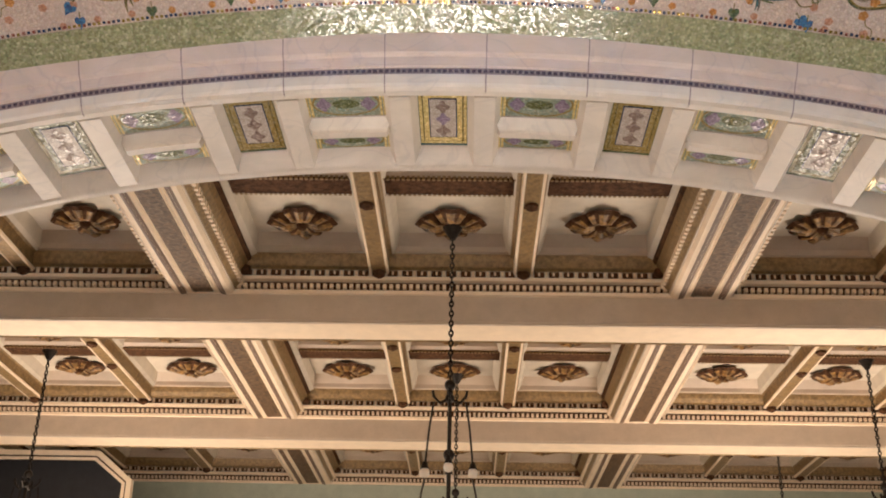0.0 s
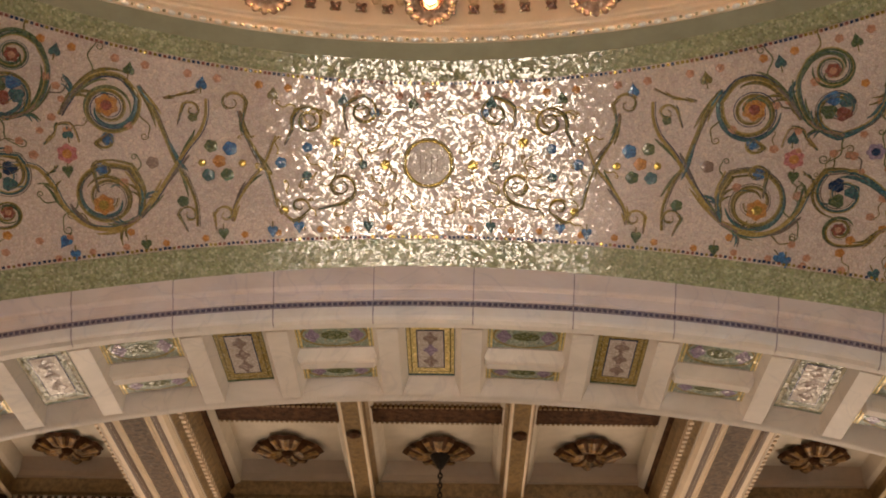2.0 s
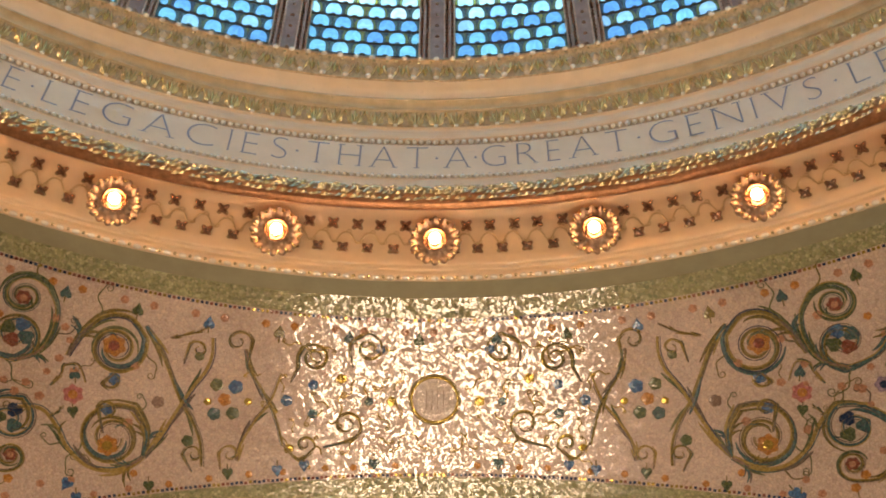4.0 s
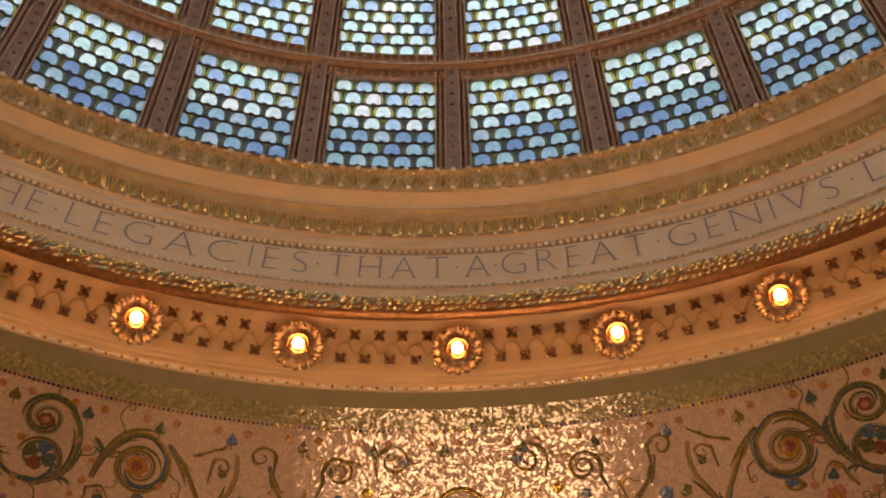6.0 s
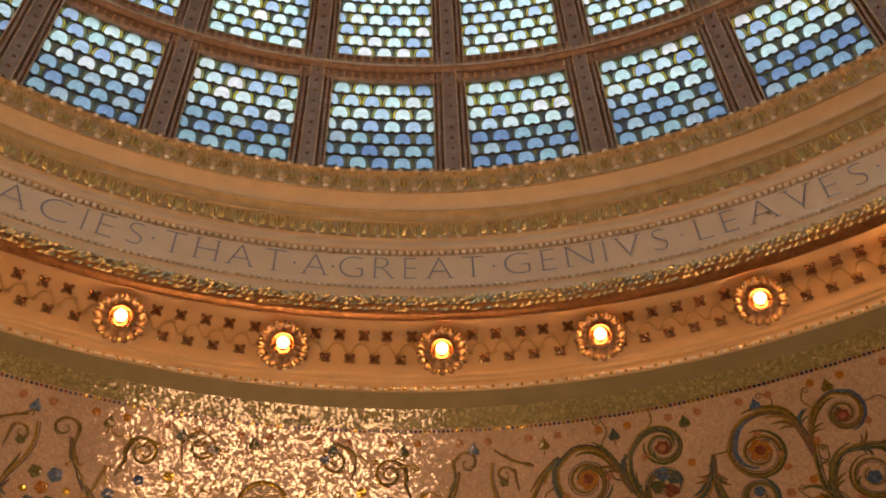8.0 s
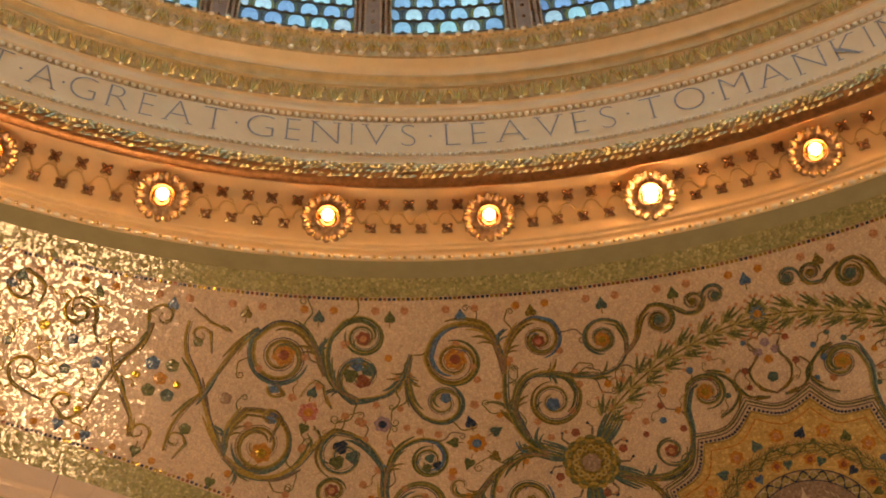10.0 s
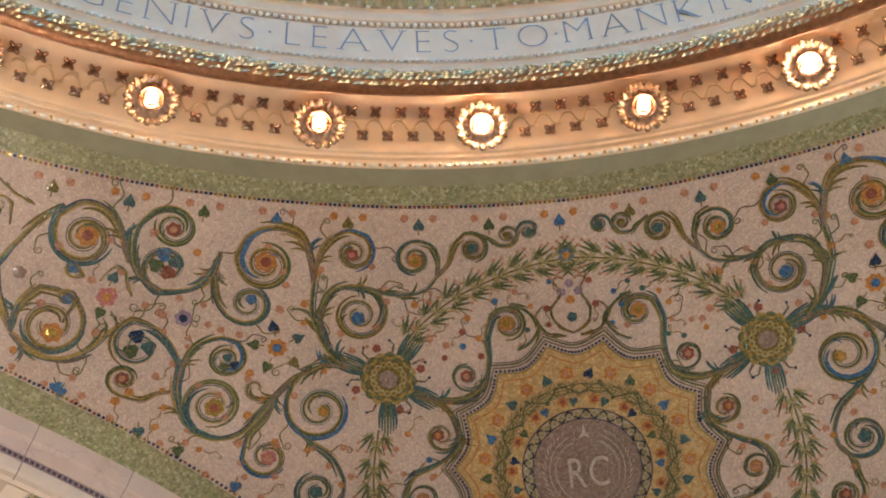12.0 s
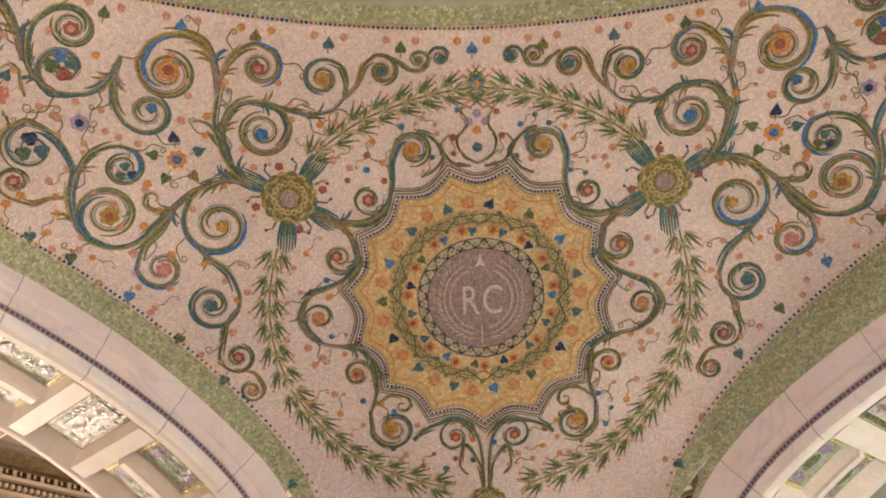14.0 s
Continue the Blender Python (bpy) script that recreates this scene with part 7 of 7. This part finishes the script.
for ya, yb in bays_y:
    for side, y in ((-1, yb), (1, ya)):
        # the face of the girder above the beams: dentils, frets and coves
        run("fascia_fillet", [(0, BEAM_Z + 0.0), (side * 0.025, BEAM_Z + 0.012), (side * 0.03, BEAM_Z + 0.05), (0.0, BEAM_Z + 0.055)], y, -14, 14, M_CREAM)
        if side < 0:
            # a dark umber strip behind the dentils, so that their gaps look dark
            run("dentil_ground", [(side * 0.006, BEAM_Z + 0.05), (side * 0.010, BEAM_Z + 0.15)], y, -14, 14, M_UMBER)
            dentils(y, BEAM_Z + 0.065, -14, 14, 0.038, 0.075, 0.06, M_CREAM, 0.05)
            run("fret_shelf", [(side * 0.01, BEAM_Z + 0.15), (side * 0.09, BEAM_Z + 0.155), (side * 0.10, BEAM_Z + 0.19), (side * 0.05, BEAM_Z + 0.20)], y, -14, 14, M_CREAM)
            run("fret_ground", [(side * 0.05, BEAM_Z + 0.20), (side * 0.06, BEAM_Z + 0.285)], y, -14, 14, M_COFFER)
            dentils(y + side * 0.055, BEAM_Z + 0.212, -14, 14, 0.115, 0.165, 0.014, M_UMBER, 0.065)
            dentils(y + side * 0.060, BEAM_Z + 0.225, -14, 14, 0.022, 0.0825, 0.018, M_CREAM, 0.04)
        run("gilt_cove", [(side * 0.06, BEAM_Z + 0.285), (side * 0.13, BEAM_Z + 0.30), (side * 0.17, BEAM_Z + 0.36), (side * 0.20, BEAM_Z + 0.43)], y, -14, 14, M_OCHRE)
        run("beige_cove", [(side * 0.20, BEAM_Z + 0.43), (side * 0.24, BEAM_Z + 0.44), (side * 0.25, BEAM_Z + 0.50), (side * 0.31, BEAM_Z + 0.56), (side * 0.36, COFFER_Z)], y, -14, 14, M_BEAM)
    for xa, xb in spans:
        w = (xb - xa) / 3
        h = (yb - ya) / 3
        for i in (1, 2):
            x = xa + (0.36 + (xb - xa - 0.72) * i / 3)
            bm = bmesh.new()
            block(bm, x - 0.085, x + 0.085, ya, yb, BEAM_Z + 0.24, COFFER_Z)
            part("coffer_rib", bm, M_OCHRE, ceiling, "gilt coffer rib")
            for s in (-1, 1):
                run("rib_edge", [(s * 0.080, BEAM_Z + 0.236), (s * 0.10, BEAM_Z + 0.234), (s * 0.115, BEAM_Z + 0.26), (s * 0.10, BEAM_Z + 0.28)], x, ya, yb, M_CREAM, False)
                run("rib_cove", [(s * 0.10, BEAM_Z + 0.28), (s * 0.12, BEAM_Z + 0.40), (s * 0.15, BEAM_Z + 0.42)], x, ya, yb, M_OCHRE, False)
                run("rib_cream", [(s * 0.15, BEAM_Z + 0.42), (s * 0.19, BEAM_Z + 0.46), (s * 0.24, COFFER_Z)], x, ya, yb, M_COFFER, False)
            rib_knot(x, yb - 0.12, BEAM_Z + 0.22)
            for y in (ya + 1.80, yb - 1.80):
                rib_knot(x, y, BEAM_Z + 0.24)
        for y in (ya + 1.80, yb - 1.80):
            bm = bmesh.new()
            block(bm, xa + 0.36, xb - 0.36, y - 0.16, y + 0.16, BEAM_Z + 0.44, COFFER_Z)
            part("coffer_rib", bm, M_UMBER, ceiling, "umber coffer rib")
            for s in (-1, 1):
                dentils(y + s * 0.15, BEAM_Z + 0.43, xa + 0.36, xb - 0.36, 0.03, 0.05, 0.03, M_OCHRE, 0.04, s)
            for s in (-1, 1):
                run("rib_cove", [(s * 0.165, BEAM_Z + 0.46), (s * 0.20, BEAM_Z + 0.48), (s * 0.24, BEAM_Z + 0.50), (s * 0.27, COFFER_Z)], y, xa + 0.4, xb - 0.4, M_BEAM)
        for i in range(3):
            for q in range(3):
                ob = new("coffer_rosette", ROSETTE)
                ob.parent = ceiling
                ob.location = (xa + 0.36 + (xb - xa - 0.72) * (i + 0.5) / 3, (ya + 0.70, (ya + yb) / 2, yb - 0.70)[q], COFFER_Z - 0.004)
                ob.scale = (1.08, 1.08, 1.15)
        for s, x in ((1, xa + 0.40), (-1, xb - 0.40)):
            rib_knot(x + s * 0.06, yb - 0.14, BEAM_Z + 0.25)

# tall flat black sheet in the third bay, with a cream chamfered frame
EDGE = [(-13.9, 5.74), (-5.98, 5.74), (-5.48, 5.36), (-5.48, 0.0)]
dark_sheet = anchor("partition_screen", "tall black partition with a chamfered cream frame", "partition")
bm = bmesh.new()
face = [bm.verts.new((x, 19.35, z)) for x, z in EDGE + [(-13.9, 0.0)]]
back = [bm.verts.new((x, 19.43, z)) for x, z in EDGE + [(-13.9, 0.0)]]
bm.faces.new(face)
bm.faces.new(back[::-1])
for i in range(5):
    bm.faces.new((face[i], back[i], back[(i + 1) % 5], face[(i + 1) % 5]))
part("black_panel", bm, M_DARK, dark_sheet, "black panel")
for w0, w1, y, mat in ((0.0, 0.05, 19.31, M_CREAM), (0.05, 0.075, 19.33, M_UMBER), (0.075, 0.16, 19.30, M_CREAM)):
    out = []
    for w in (w0, w1):
        out.append([(-13.9, 5.74 + w), (-5.98 + 0.42 * w, 5.74 + w), (-5.48 + w, 5.36 + 0.42 * w), (-5.48 + w, 0.0)])
    rows = [[(x, y, z) for x, z in out[0]], [(x, y, z) for x, z in out[1]], [(x, 19.44, z) for x, z in out[1]]]
    part("frame", grid_mesh(rows), mat, dark_sheet)


# ---- chandeliers ----
def chandelier():
    top = anchor("chandelier", "black iron chain chandelier with small frosted globes", "chandelier", "chandeliers of the north hall")
    bm = bmesh.new()
    bmesh.ops.create_cone(bm, segments=16, radius1=0.03, radius2=0.11, depth=0.14, cap_ends=True, matrix=Matrix.Translation((0, 0, -0.07)))
    part("canopy", bm, M_IRON, top)
    verts, faces = [], []
    z, k = -0.14, 0
    while z > -1.75:
        pts = []
        for i in range(13):
            t = 2 * math.pi * i / 12
            x, h = 0.020 * math.cos(t), 0.036 * math.sin(t)
            pts.append((x, 0, z - 0.03 + h) if k % 2 else (0, x, z - 0.03 + h))
        v, f = tube(pts, 0.010, 5)
        o = len(verts)
        verts += v
        faces += [tuple(i + o for i in q) for q in f]
        z -= 0.055
        k += 1
    raw("chain", verts, faces, M_IRON, top, "twisted black iron chain", True)
    bm = bmesh.new()
    for dz, r in ((-1.78, 0.06), (-1.86, 0.035), (-1.92, 0.05)):
        bmesh.ops.create_uvsphere(bm, u_segments=10, v_segments=8, radius=r, matrix=Matrix.Translation((0, 0, dz)))
    part("hub", bm, M_IRON, top, "", True)
    vs, fs = tube([(0, 0, -1.75), (0, 0, -3.2)], 0.022, 6)
    raw("stem", vs, fs, M_IRON, top)
    bm = bmesh.new()
    for dz, r in ((-2.50, 0.06), (-2.58, 0.03)):
        bmesh.ops.create_uvsphere(bm, u_segments=10, v_segments=8, radius=r, matrix=Matrix.Translation((0, 0, dz)))
    part("knop", bm, M_IRON, top, "", True)
    for k in range(4):
        a = radians(90 * k)
        c, s = math.cos(a), math.sin(a)
        vs, fs = tube([(0, 0, -1.92), (0.10 * c, 0.10 * s, -1.97), (0.165 * c, 0.165 * s, -1.90), (0.175 * c, 0.175 * s, -1.84)], 0.016, 6)
        arm = raw("arm", vs, fs, M_IRON, top)
        vs, fs = tube([(0.165 * c, 0.165 * s, -1.96), (0.205 * c, 0.205 * s, -2.25), (0.236 * c, 0.236 * s, -2.60)], 0.011, 5)
        raw("hanging_rod", vs, fs, M_IRON, arm)
        bm = bmesh.new()
        bmesh.ops.create_uvsphere(bm, u_segments=14, v_segments=10, radius=0.05, matrix=Matrix.Translation((0.238 * c, 0.238 * s, -2.68)))
        part("globe", bm, M_FROST, top, "small frosted glowing globe", True)
        bm = bmesh.new()
        bmesh.ops.create_cone(bm, segments=10, radius1=0.045, radius2=0.02, depth=0.07, cap_ends=True, matrix=Matrix.Translation((0.238 * c, 0.238 * s, -2.61)))
        part("cap", bm, M_IRON, top)
        vs, fs = tube([(0.238 * c, 0.238 * s, -2.74), (0.27 * c, 0.27 * s, -2.9), (0.29 * c, 0.29 * s, -3.1)], 0.010, 5)
        raw("wire", vs, fs, M_IRON, top)
    return top


first = chandelier()
first.location = (0.02, 12.15, 6.64)
for x, y, z in ((0.03, 17.29, 6.64), (-5.79, 16.19, 6.57), (5.79, 16.19, 6.57), (5.72, 20.82, 6.57)):
    copy_thing(first, Matrix.Translation((x, y, z)))
